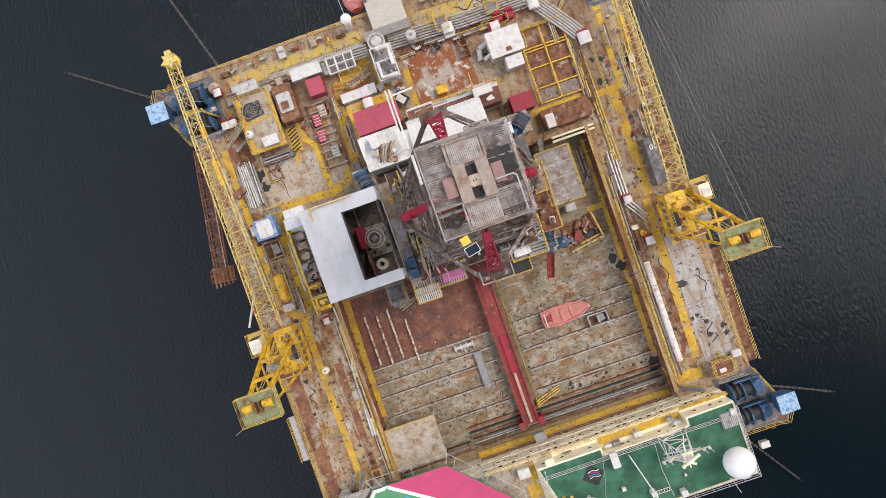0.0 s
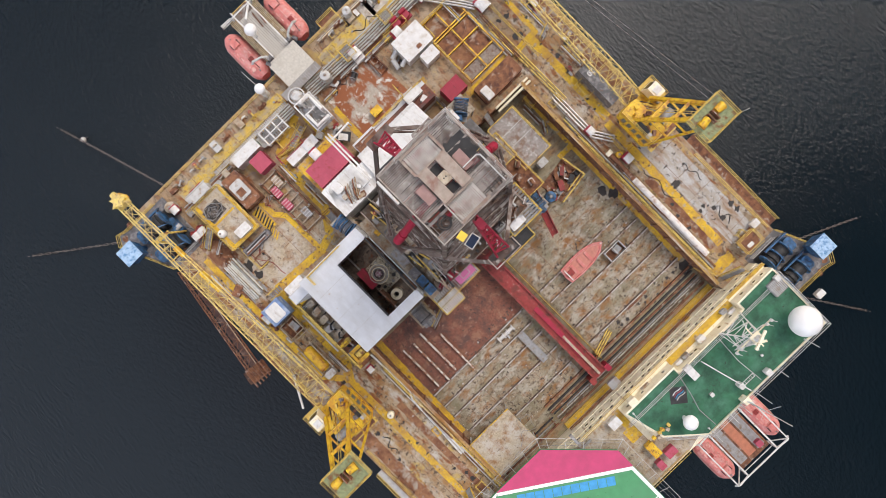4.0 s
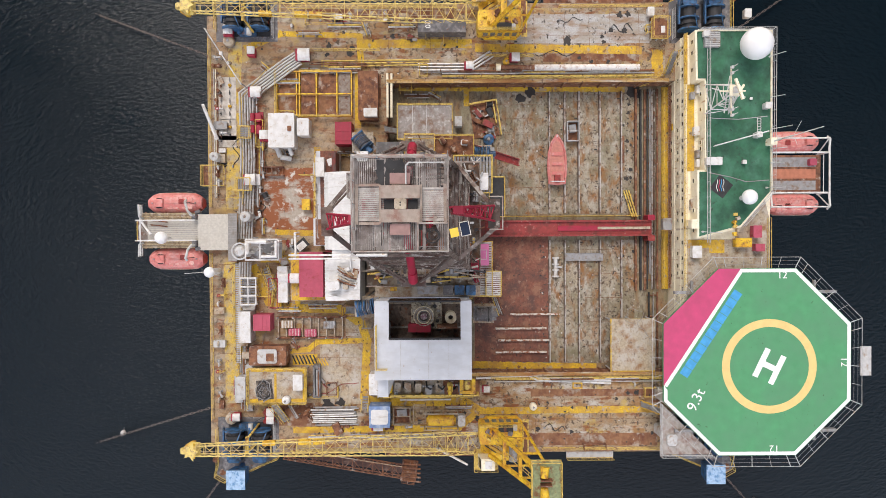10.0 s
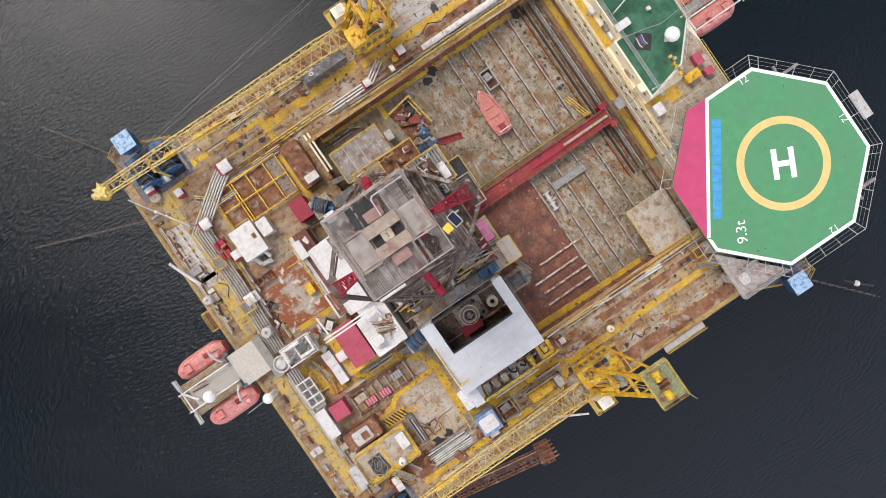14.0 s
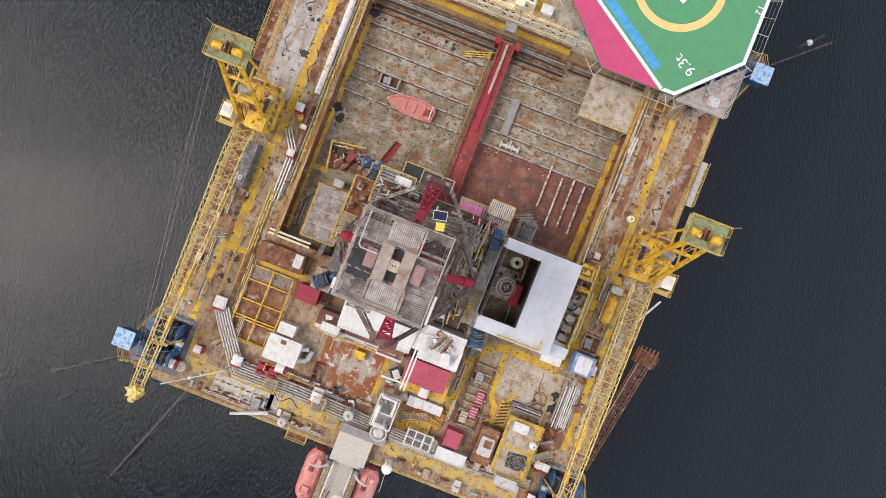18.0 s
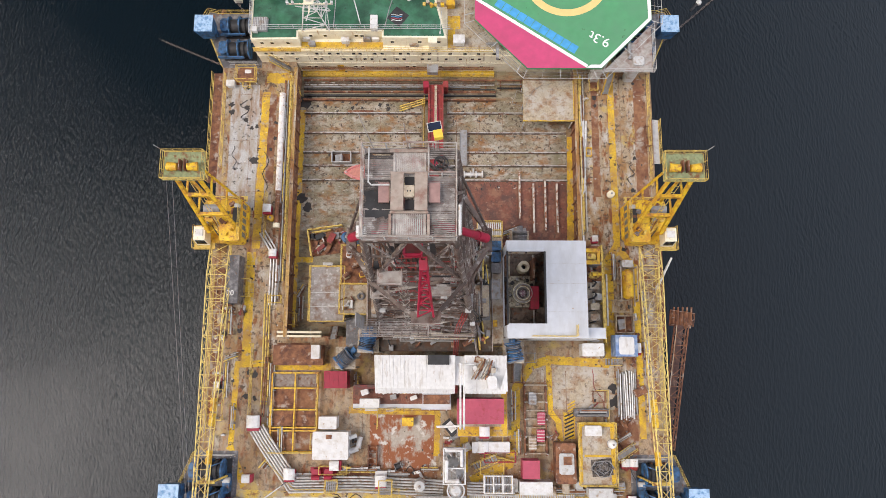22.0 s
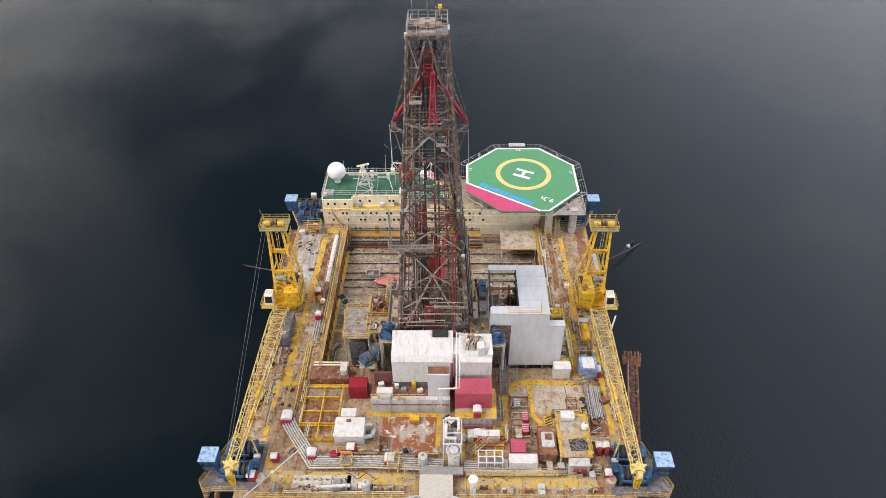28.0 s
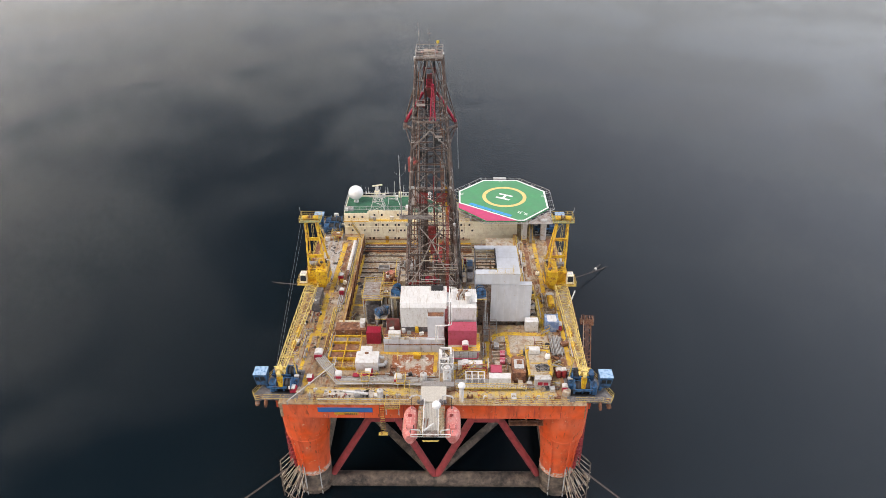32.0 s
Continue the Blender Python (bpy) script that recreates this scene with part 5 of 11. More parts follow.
lev = [0, 2.1, 5.6, 9.5, 16.3, 20.4, 24.0, 27.8, 32.3, 36.0, 38.4, 43.6, 49.35]
for z0, z1 in zip(lev, lev[1:]):
    for i in range(4):
        strut("leg", U_BEAM, der, node(i, z0, -1), node(i, z1, -1), .46 if z0 < 16 else (.4 if z0 < 32 else .3))
for i in range(4):
    for z in lev[1:-1]:
        if i != 0 or z < 39:
            strut("girt", U_BEAM, der, node(i, z, -1), node(i, z, 1), .21 if z in (5.6, 16.3, 27.8, 38.4) else .15)
    # tall cross over the lower bays with its gusset
    for s_ in (-1, 1):
        strut("diagonal", U_BEAM_P if i in (0, 2) else U_BEAM, der, node(i, 1.2, s_ * .86), node(i, 12.6, 0), .2)
        strut("diagonal", U_BEAM_P if i in (0, 2) else U_BEAM, der, node(i, 12.6, 0), node(i, 16.3, s_ * .62), .18)
        strut("half_diagonal", U_BEAM_P, der, node(i, 5.6, s_ * .98), node(i, 7.6, s_ * .42), .14)
        strut("half_diagonal", U_BEAM, der, node(i, 9.5, s_ * .98), node(i, 5.6, s_ * .56), .14)
        strut("half_diagonal", U_BEAM_P, der, node(i, 9.5, s_ * .98), node(i, 12.6, 0), .13)
        strut("half_diagonal", U_BEAM_P, der, node(i, 2.1, s_ * .98), node(i, 5.6, s_ * .56), .14)
        # second cross
        strut("diagonal", U_BEAM_P if i in (0, 2) else U_BEAM, der, node(i, 17.4, s_ * .97), node(i, 20.8, 0), .18)
        strut("diagonal", U_BEAM, der, node(i, 20.8, 0), node(i, 24.0, s_ * .72), .17)
        strut("half_diagonal", U_BEAM, der, node(i, 24.0, s_ * .97), node(i, 20.4, s_ * .55), .12)
        # K bays up to the bulge
        strut("diagonal", U_BEAM, der, node(i, 24.0, s_ * .97), node(i, 27.8, 0), .2)
        strut("diagonal", U_BEAM, der, node(i, 28.0, s_ * .97), node(i, 32.3, s_ * .1), .2)
        strut("diagonal", U_BEAM_P if i in (0, 2) else U_BEAM, der, node(i, 32.5, s_ * .97), node(i, 36.0, 0), .22)
        strut("diagonal", U_BEAM, der, node(i, 36.0, 0), node(i, 38.4, s_ * .9), .2)
        # open top: a tall inverted V
        strut("diagonal", U_BEAM, der, node(i, 38.6, s_ * .95), node(i, 48.8, s_ * .1), .2)
        if i != 0:
            strut("half_diagonal", U_TUBE, der, node(i, 43.6, s_ * .98), node(i, 48.6, s_ * .4), .13)
        strut("mid_girt", U_BEAM, der, node(i, 45.4, s_), node(i, 45.4, s_ * .42), .11)
        strut("top_brace", U_BEAM_P if s_ < 0 else U_BEAM, der, node(i, 48.8, s_ * .94), node(i, 45.4, s_ * .48), .09)
    part("gusset", Shape().prism([(-.5, -.45), (.5, -.45), (.5, .45), (-.5, .45)], -.06, .06).mesh("gusset", M_DERRICK), None, der).matrix_basis = Matrix.Translation(node(i, 12.6, 0)) @ pose(0, 0, 0, 90, 0, 0 if i % 2 == 0 else 90)
# plan bracing inside three levels
for z in (9.5, 20.4, 32.3, 38.4):
    for i in range(4):
        strut("plan_brace", U_BEAM, der, node(i, z, 0), node((i + 1) % 4, z, 0), .16)
# travelling gear and guides inside: dark guide beams, wire lines, red block
for s_ in (-1, 1):
    part("guide_beam", Shape().box(s_ * .85 - .2, .35, 26.5, s_ * .85 + .2, .8, 48.2), M_BLACK, der, "dark guide beam")
    part("guide_rail", Shape().box(s_ * 1.0 - .13, .7, .5, s_ * 1.0 + .13, 1.0, 26.4), M_DERRICK, der)
part("travelling_block", Shape().box(-.5, -.4, 42.8, .5, .3, 45.8).box(-.65, -.35, 41.6, .65, .3, 42.79), M_RUSTRED, der, "crimson travelling block")
part("hook", Shape().box(-.35, -.35, 37.0, .35, .25, 41.2), M_BLACK, der)
part("top_drive", Shape().box(-.8, -.6, 9.0, .8, .7, 13.5).box(-.45, -.45, 6.5, .45, .45, 8.99), M_BOOMRED, der, "dull red top drive")
part("red_riser", Shape().tube((.45, -1.2, 8.0), (.45, -1.2, 25.5), .1, 8), M_BOOMRED, der, "thin crimson pipe", smooth=True)
part("yellow_post", Shape().box(2.75, 2.6, 14.5, 3.35, 3.1, 21.5).box(2.65, 2.5, 18.0, 3.45, 3.2, 18.4).bar((3.05, 2.6, 21.3), (3.05, 1.2, 22.0), .3), M_YELLOW, der, "tall yellow hoist post")
for k in range(8):
    part("wire_line", Shape().tube((-.7 + k * .2, 0, 46.0), (-.7 + k * .2, 0, 48.9), .035, 4), M_BLACK, der)
part("racking_board", Shape().box(-4.0, 2.6, 20.5, 4.0, 3.9, 20.62), M_TOPSTEEL, der, "grated racking board")
part("racking_board", Shape().box(-4.0, -3.9, 20.5, -3.0, 2.6, 20.62), M_TOPSTEEL, der, "grated racking board")
part("racking_board", Shape().box(3.2, -3.9, 20.5, 4.0, 2.6, 20.62), M_DERRICK, der, "grated racking board")
fin = Shape().box(-.06, 0, 0, .06, 2.2, .14).mesh("finger", M_BOOMRED)
for k in range(11):
    piece("finger", fin, der, -3.0, -3.4 + k * .44, 20.7, -90)
for k in range(8):
    piece("finger", fin, der, 3.2, -2.8 + k * .5, 20.7, 90)
cross = Shape().box(-.05, -3.6, 0, .05, 1.4, .12).mesh("finger_bar", M_BOOMRED)
for k in range(5):
    piece("finger_bar", cross, der, -2.7 + k * .45, 0, 20.55)
# the bulge: four outriggers at one height, red cylinders to both sides, red ladder masts fore and aft
for s_ in (-1, 1):
    part("red_cylinder", Shape().tube((s_ * 1.3, -.1, 42.4), (s_ * 4.55, .05, 37.0), .28, 14), M_RED, der, "crimson hydraulic cylinder", smooth=True)
    part("cylinder_head", Shape().tube((s_ * 4.1, .05, 37.75), (s_ * 4.8, .05, 36.6), .34, 14), M_RED, der, smooth=True)
    part("rod", Shape().tube((s_ * .5, -.1, 43.8), (s_ * 1.4, -.1, 42.4), .14, 8), M_GREY, der)
    for y_ in (-1, 1):
        strut("outrigger", U_TUBE, der, (s_ * 2.9, y_ * 2.7, 43.4), (s_ * 4.85, y_ * .6, 37.0), .2)
        strut("outrigger", U_BEAM, der, node(1 if s_ > 0 else 3, 36.4, y_ * s_ * .95), (s_ * 4.95, y_ * .5, 36.0), .3)
        strut("outrigger", U_TUBE, der, node(1 if s_ > 0 else 3, 32.4, y_ * s_ * .95), (s_ * 4.9, y_ * .6, 35.9), .2)
        strut("outrigger", U_BEAM, der, (y_ * 3.25, s_ * 3.25, 37.9), (.5 + y_ * .5, s_ * 5.9, 38.6), .26)
        strut("outrigger", U_TUBE, der, (y_ * 3.5, s_ * 3.5, 33.0), (.5 + y_ * .5, s_ * 5.7, 38.3), .16)
    part("outrigger_foot", Shape().box(s_ * 4.9 - .35, -.8, 35.6, s_ * 4.9 + .35, .9, 36.05), M_DERRICK, der)
    part("outrigger_basket", Shape().pipe([(s_ * 4.1, -.9, 35.4), (s_ * 5.2, -.9, 35.4), (s_ * 5.2, .9, 35.4), (s_ * 4.1, .9, 35.4)], .06, 5), M_TOPSTEEL, der)
    fr = new("red_ladder_mast")
    fr.parent = der
    fr.matrix_basis = pose(.6 if s_ < 0 else .1, 0, 0)
    yb, yt = s_ * 5.7, s_ * 3.1
    lattice(fr, [(-.52, yb, 38.9), (.52, yb, 38.9), (.36, yb - s_ * .7, 39.1), (-.36, yb - s_ * .7, 39.1)], [(-.17, yt, 44.6), (.17, yt, 44.6), (.17, yt - s_ * .5, 44.6), (-.17, yt - s_ * .5, 44.6)], 7, U_TUBE_R, .15, .09)
    part("mast_head", Shape().box(-.24, yt - .3, 44.5, .24, yt + .3, 44.9), M_RED, fr)
    if s_ < 0:
        for z_ in (44.2, 44.75, 45.3):
            part("basket_rail", Shape().pipe([(-1.15, -2.5, z_), (-.1, -2.5, z_), (-.1, -1.5, z_), (-1.15, -1.5, z_), (-1.15, -2.5, z_)], .055, 5), M_RED, fr)
        for x_, y_ in ((-1.15, -2.5), (-.1, -2.5), (-.1, -1.5), (-1.15, -1.5)):
            part("basket_post", Shape().bar((x_, y_, 44.1), (x_, y_, 45.35), .08), M_RED, fr)
        part("basket_floor", Shape().box(-1.15, -2.5, 44.0, -.1, -1.5, 44.08), M_RUSTRED, fr)
    part("mast_foot", Shape().box(-1.0, yb - .4, 38.5, 1.0, yb + .4, 38.7), M_DERRICK, fr)
    part("foot_rail", Shape().pipe([(-1.1, yb - .4, 39.6), (-1.1, yb + s_ * .5, 39.6), (1.1, yb + s_ * .5, 39.6), (1.1, yb - .4, 39.6)], .05, 5), M_TOPSTEEL, fr)
# small railed stages at the bulge and dark boxes below
for x, y, z, a, b in ((-1.6, -3.4, 41.0, 1.5, .9), (1.6, -3.5, 34.8, 1.4, .9), (-2.9, -3.6, 33.8, 1.3, .9), (-3.0, 3.2, 34.0, 1.4, .9)):
    sg = part("stage", Shape().box(x - a / 2, y - b / 2, z, x + a / 2, y + b / 2, z + .08), M_TOPSTEEL, der)
    for h_ in (.55, 1.1):
        part("stage_rail", Shape().pipe([(x - a / 2, y + b / 2, z + h_), (x - a / 2, y - b / 2, z + h_), (x + a / 2, y - b / 2, z + h_), (x + a / 2, y + b / 2, z + h_)], .04, 5), M_TOPSTEEL, sg)
    for sx_ in (-1, 1):
        part("stage_post", Shape().bar((x + sx_ * a / 2, y - b / 2, z), (x + sx_ * a / 2, y - b / 2, z + 1.1), .07), M_TOPSTEEL, sg)
part("dark_box", Shape().box(.9, -3.3, 33.3, 2.3, -2.4, 34.6), M_BLACK, der)
part("red_tank", Shape().lathe(-4.0, 1.4, [(.3, 25.2), (.75, 25.5), (.75, 28.3), (.3, 28.7)], 18), M_BOOMRED, der, "faded red upright tank", smooth=True)
part("dark_case", Shape().cbox(-3.0, .6, 25.6, 1.0, 1.0, 1.4, 0, .1), M_BLACK, der)
part("tank_rail", Shape().pipe([(-5.3, .2, 26.4), (-5.3, 2.6, 26.4)], .05, 5).pipe([(-5.3, .2, 25.8), (-5.3, 2.6, 25.8)], .05, 5), M_TOPSTEEL, der)
part("hanging_whip", Shape().tube((5.15, .3, 36.0), (5.4, .3, 26.5), .035, 5), M_LIGHTGREY, der, "thin pale aerial hanging from the bulge")
part("red_drum", Shape().tube((-3.9, -1.0, 28.0), (-2.6, -1.0, 28.6), .45, 12), M_BOOMRED, der, smooth=True)
# floodlights
for x, y, z in ((1.8, -3.9, 34.2), (-3.6, -4.2, 24.4), (3.9, -4.2, 24.4), (-4.8, -4.9, 16.5), (4.6, -4.9, 16.5)):
    part("floodlight", Shape().cbox(x, y, z, .5, .35, .35), M_LIGHTGREY, der)
# crown platform
M_CROWN = material("sooty_galvanised_steel", (0.29, 0.262, 0.243), 0.65, 0.2, 0.2, 0.5, [((0.1, 0.07, 0.06), 1.1, 0.3, 0.2), ((0.5, 0.47, 0.44), 0.6, 0.24, 0.1)])
M_CROWNPALE = material("pale_galvanised_grating", (0.46, 0.43, 0.40), 0.65, 0.2, 0.2, 0.4, [((0.3, 0.22, 0.19), 0.7, 0.3, 0.2)])
before_crown = set(der.children)
for o_ in (-2.35, -1.2, 0, 1.2, 2.35):
    part("crown_joist", Shape().box(-2.4, o_ - .08, 48.98, 2.4, o_ + .08, 49.12), M_CROWN, der)
gs = Shape().box(-.037, -.77, 0, .037, .77, .07).mesh("grating_bar", M_CROWN)
gsd = Shape().box(-.037, -.77, 0, .037, .77, .07).mesh("grating_bar", material("soot_black_grating", (.07, .062, .058), .75, .1, .3, .3, [((.3, .28, .26), .4, .24, .1)]))
gsp = Shape().box(-.043, -.77, 0, .043, .77, .07).mesh("grating_bar", M_CROWNPALE)
for gx in range(3):
    for gy in range(3):
        if gx == 1 and gy == 1:
            continue
        if gx == 2 and gy == 2:
            n_bars, first = 5, 10
        elif gx == 0 and gy == 2:
            n_bars, first = 12, 0
        else:
            n_bars, first = 15, 0
        for k in range(first, first + n_bars):
            o_ = -.75 + k * .107
            bx, by = -1.62 + gx * 1.62, -1.62 + gy * 1.62
            if gx == 1:
                piece("grating_bar", gsp, der, bx + o_, by, 49.13)
            else:
                piece("grating_bar", gsd if gx == 0 and (gy == 1 or by + o_ > 1.9) else gs, der, bx, by + o_, 49.13, 90)
for s in (-1, 1):
    part("crown_beam", Shape().box(-2.45, s * .82 - .05, 49.05, 2.45, s * .82 + .05, 49.21), M_CROWN, der)
    part("crown_beam", Shape().box(s * .82 - .05, -2.45, 49.212, s * .82 + .05, 2.45, 49.25), M_CROWNPALE, der)
    part("edge_beam", Shape().box(-2.5, s * 2.45 - .08, 48.6, 2.5, s * 2.45 + .08, 48.97), M_DERRICK, der)
M_TANSTEEL = material("tan_rusty_steel", (0.36, 0.295, 0.245), 0.75, 0.1, 0.2, 0.4, [((0.25, 0.13, 0.1), 0.7, 0.3, 0.2)])
for s in (-1, 1):
    part("crown_block_cover", Shape().box(s * .62 - .33, -1.0, 49.41, s * .62 + .33, 1.0, 49.85), M_TANSTEEL, der, "tan crown block cover")
    part("sheave_guard", Shape().box(s * 1.3 - .3, -.45, 49.41, s * 1.3 + .3, .45, 49.6), M_TANSTEEL, der)
    part("crown_beam_cover", Shape().box(-1.05, s * 2.3 - .08, 49.29, 1.05, s * 2.3 + .08, 49.36), M_TANSTEEL, der)
    part("crown_beam_cover", Shape().box(s * 1.0 - .07, -2.2, 49.29, s * 1.0 + .07, -1.1, 49.36), M_TANSTEEL, der)
part("crown_sheave", Shape().cbox(0, 0, 49.5, .56, .62, .34, 0, .06), M_TAN, der)
# black discs stand in for the two holes in the plate
for o_ in (-.07, .07):
    part("eye_hole_disc", Shape().lathe(o_, 0, [(.045, 49.84), (.045, 49.846)], 8), M_BLACK, der)
# black blocks stand in for the dark gaps beside the sheave
for s in (-1, 1):
    part("sheave_gap_block", Shape().cbox(0, s * .62, 49.2, .5, .5, .2), M_BLACK, der)
    part("pink_cover", Shape().box(s * 1.32 - .28, -.55, 49.42, s * 1.32 + .28, .5, 49.62), material("faded_pink_primer", (.33, .2, .18), .7, 0, .15, .3), der)
    part("tan_flange", Shape().box(-1.0, s * 1.06 - .05, 49.42, 1.0, s * 1.06 + .05, 49.55), M_TANSTEEL, der)
for s in (-1, 1):
    part("crown_gear", Shape().box(s * .45 - .3, -1.9, 48.7, s * .45 + .3, -1.3, 48.98), M_BOOMRED, der)
q_ = 2.45
railing([(-q_, -q_, 49.15), (q_, -q_, 49.15), (q_, q_, 49.15), (-q_, q_, 49.15), (-q_, -q_, 49.15)], mat=M_TOPSTEEL, gap=1.2, parent=der)
railing([(1.0, 2.4, 49.15), (1.0, .9, 49.15), (2.4, .9, 49.15)], mat=M_TOPSTEEL, gap=.8, parent=der)
part("antenna_box", Shape().cbox(1.5, 2.75, 50.4, .45, .42, .42, 12), material("signal_yellow", (.78, .55, .06), .5), der, "bright yellow box")
part("panel_frame", Shape().cbox(1.3, 3.3, 50.28, .74, .5, .04, 12), M_WHITE, der)
part("solar_panel", Shape().cbox(1.3, 3.3, 50.32, .66, .42, .02, 12), material("solar_blue", (.012, .022, .05), .25), der, "small dark blue solar panel")
part("bracket", Shape().bar((1.5, 2.4, 49.2), (1.5, 2.8, 50.4), .08).bar((1.4, 2.4, 49.5), (1.4, 3.3, 50.3), .08), M_TOPSTEEL, der)
part("whip_aerial", Shape().tube((-.1, 2.4, 49.2), (-.1, 2.4, 53.2), .03, 5).bar((-.5, 2.4, 52.2), (.3, 2.4, 52.2), .04), M_TOPSTEEL, der)
part("aerial", Shape().tube((-1.9, 2.4, 49.2), (-2.1, 2.4, 54.5), .025, 5), M_TOPSTEEL, der)
for ob in set(der.children) - before_crown:
    ob.matrix_basis = Matrix.Translation((0, 0, .37)) @ ob.matrix_basis
mb_ = Shape().box(-3.25, -.035, 0, 3.25, .035, .1).mesh("board_bar", M_CROWN)
for k in range(11):
    piece("board_bar", mb_, der, -2.95, -6.22 + k * .155, 18.62)
for h_ in (.55, 1.1):
    part("board_rail", Shape().pipe([(-6.2, -4.7, 18.7 + h_), (-6.2, -6.25, 18.7 + h_), (.3, -6.25, 18.7 + h_), (.3, -4.7, 18.7 + h_)], .045, 5), M_TOPSTEEL, der)
for k in range(9):
    part("board_post", Shape().bar((-6.2 + k * .81, -6.25, 18.72), (-6.2 + k * .81, -6.25, 19.8), .06), M_TOPSTEEL, der)
    part("board_beam", Shape().box(-6.2 + k * .78, -6.3, 18.45, -6.1 + k * .78, -4.6, 18.6), M_DERRICK, der)
# wind walls on the port side, standpipes and ladders
part("wind_wall", Shape().box(-5.95, -5.6, 18.75, -5.85, -4.4, 25.0), M_GREY, der, "weathered grey wind wall")
part("standpipe", Shape().tube((4.9, -4.9, 0), (3.1, -3.1, 38), .16, 8).tube((3.1, -3.1, 38), (2.5, -2.6, 48), .15, 8), M_DERRICK, der, "thick dark standpipe up one leg", smooth=True)
for k, (px_, py_, r_, z0_, z1_) in enumerate(((-2.2, -2.6, .09, 0, 40), (-1.6, 2.5, .07, 8, 44), (1.9, 2.4, .1, 0, 38), (2.3, .6, .06, 0, 46), (-2.4, .4, .08, 0, 42), (-2.0, -1.5, .06, 0, 46), (.4, 2.3, .06, 20, 47))):
    part("riser_pipe", Shape().tube((px_ * 1.3, py_ * 1.3, z0_), (px_, py_, z1_), r_, 6), (M_PIPE, M_BLACK, M_RUSTSTEEL)[k % 3], der)
for o_ in (-.24, 0, .24):
    part("red_hose", Shape().pipe([(3.1 + o_, -12.35, -8.0), (3.1 + o_, -12.3, 1.0), (3.2 + o_, -8.0, 1.2), (3.25 + o_, -5.5, 2.4), (3.25 + o_, -5.2, 19.4), (3.6 + o_, -4.6, 20.6), (4.0 + o_, -3.6, 20.2)], .055, 6), M_BOOMRED, der, "dull red hose")
# dull red cage at the foot of the derrick and stair landings round it
cg = part("red_cage", Shape().box(-1.3, -5.1, .1, 1.3, -4.0, .3), M_BOOMRED, der)
for z in (1.2, 2.4, 3.6, 4.8):
    part("cage_bar", Shape().bar((-1.3, -5.1, z), (1.3, -5.1, z), .12), M_BOOMRED, cg)
for x in (-1.3, -.45, .45, 1.3):
    part("cage_post", Shape().bar((x, -5.1, .3), (x, -5.1, 4.9), .12), M_BOOMRED, cg)
for z, f0, f1 in ((2.1, -1, 1), (5.6, -.2, 1), (9.5, -1, .3)):
    a = half(z)
    part("girt_walk", Shape().box(f0 * a, -a - .5, z + .13, f1 * a, -a - .42, z + .2).box(f0 * a, -a - .32, z + .13, f1 * a, -a - .24, z + .2).box(f0 * a, -a - .14, z + .13, f1 * a, -a - .06, z + .2), M_DERRICK, der)
    part("walk_rail", Shape().pipe([(f0 * a, -a - .5, z + 1.25), (f1 * a, -a - .5, z + 1.25)], .045, 5), M_TOPSTEEL, der)

# pale service pipes along the foot of the derrick
random.seed(77)
for k in range(11):
    z_ = .9 + k * .75 + random.uniform(-.1, .1)
    a, x0_ = half(z_), random.uniform(-1, .1)
    x1_ = x0_ + random.uniform(.7, 1.2)
    y_ = -a - random.uniform(.1, .7)
    part("service_pipe", Shape().pipe([(x0_ * a, y_ + .5, z_), (x0_ * a, y_, z_), (min(x1_, 1) * a, y_, z_), (min(x1_, 1) * a, y_ + .3, z_ - random.uniform(.2, 1.4))], random.uniform(.045, .09), 6), random.choice((M_TOPSTEEL, M_PIPE, M_LIGHTGREY, M_TAN)), der, smooth=True)

# ---- drill floor and its substructure ----
FZ = 36.0
sub = thing("drill_floor", "raised drill floor on heavy grey steel legs", "drill floor", 0, 0, PIPE)
h = FZ - PIPE
part("floor_plate", Shape().box(-8.2, -7.6, h - .5, 7.2, 6.6, h), material("drill_floor_plate", (.105, .085, .07), .8, .1, .3, .5, [((.13, .06, .03), 1.2, .4, .2), ((.2, .18, .15), .8, .2, .12)]), sub)
for x in (-7.4, -2.6, 1.8, 6.4):
    for y in (-4.6, 5.8):
        part("substructure_leg", Shape().box(x - .4, y - .4, 0, x + .4, y + .4, h - .5), M_DERRICK, sub)
for y in (-4.6, 5.8):
    for x0, x1 in ((-7.4, -2.6), (-2.6, 1.8), (1.8, 6.4)):
        part("substructure_brace", Shape().bar((x0, y, .3), (x1, y, h - .8), .3).bar((x1, y + .35, .3), (x0, y + .35, h - .8), .3), M_DERRICK, sub)
part("substructure_deck", Shape().box(-7.9, -5.4, 5.0, 6.9, 6.4, 5.2), M_RUSTSTEEL, sub)
# black box stands in for the dark hollow under the floor
part("dark_hollow_box", Shape().box(-5.5, -4.0, 5.25, 4.5, 5.0, 7.5), M_BLACK, sub)
railing([(-8.2, -7.6, h), (-8.2, 6.6, h), (7.2, 6.6, h), (7.2, -7.6, h)], mat=M_TOPSTEEL, parent=sub)
part("rotary_table", Shape().lathe(-1.1, -.3, [(1.3, h), (1.3, h + .15), (.5, h + .2)], 20), M_RED, sub, smooth=True)
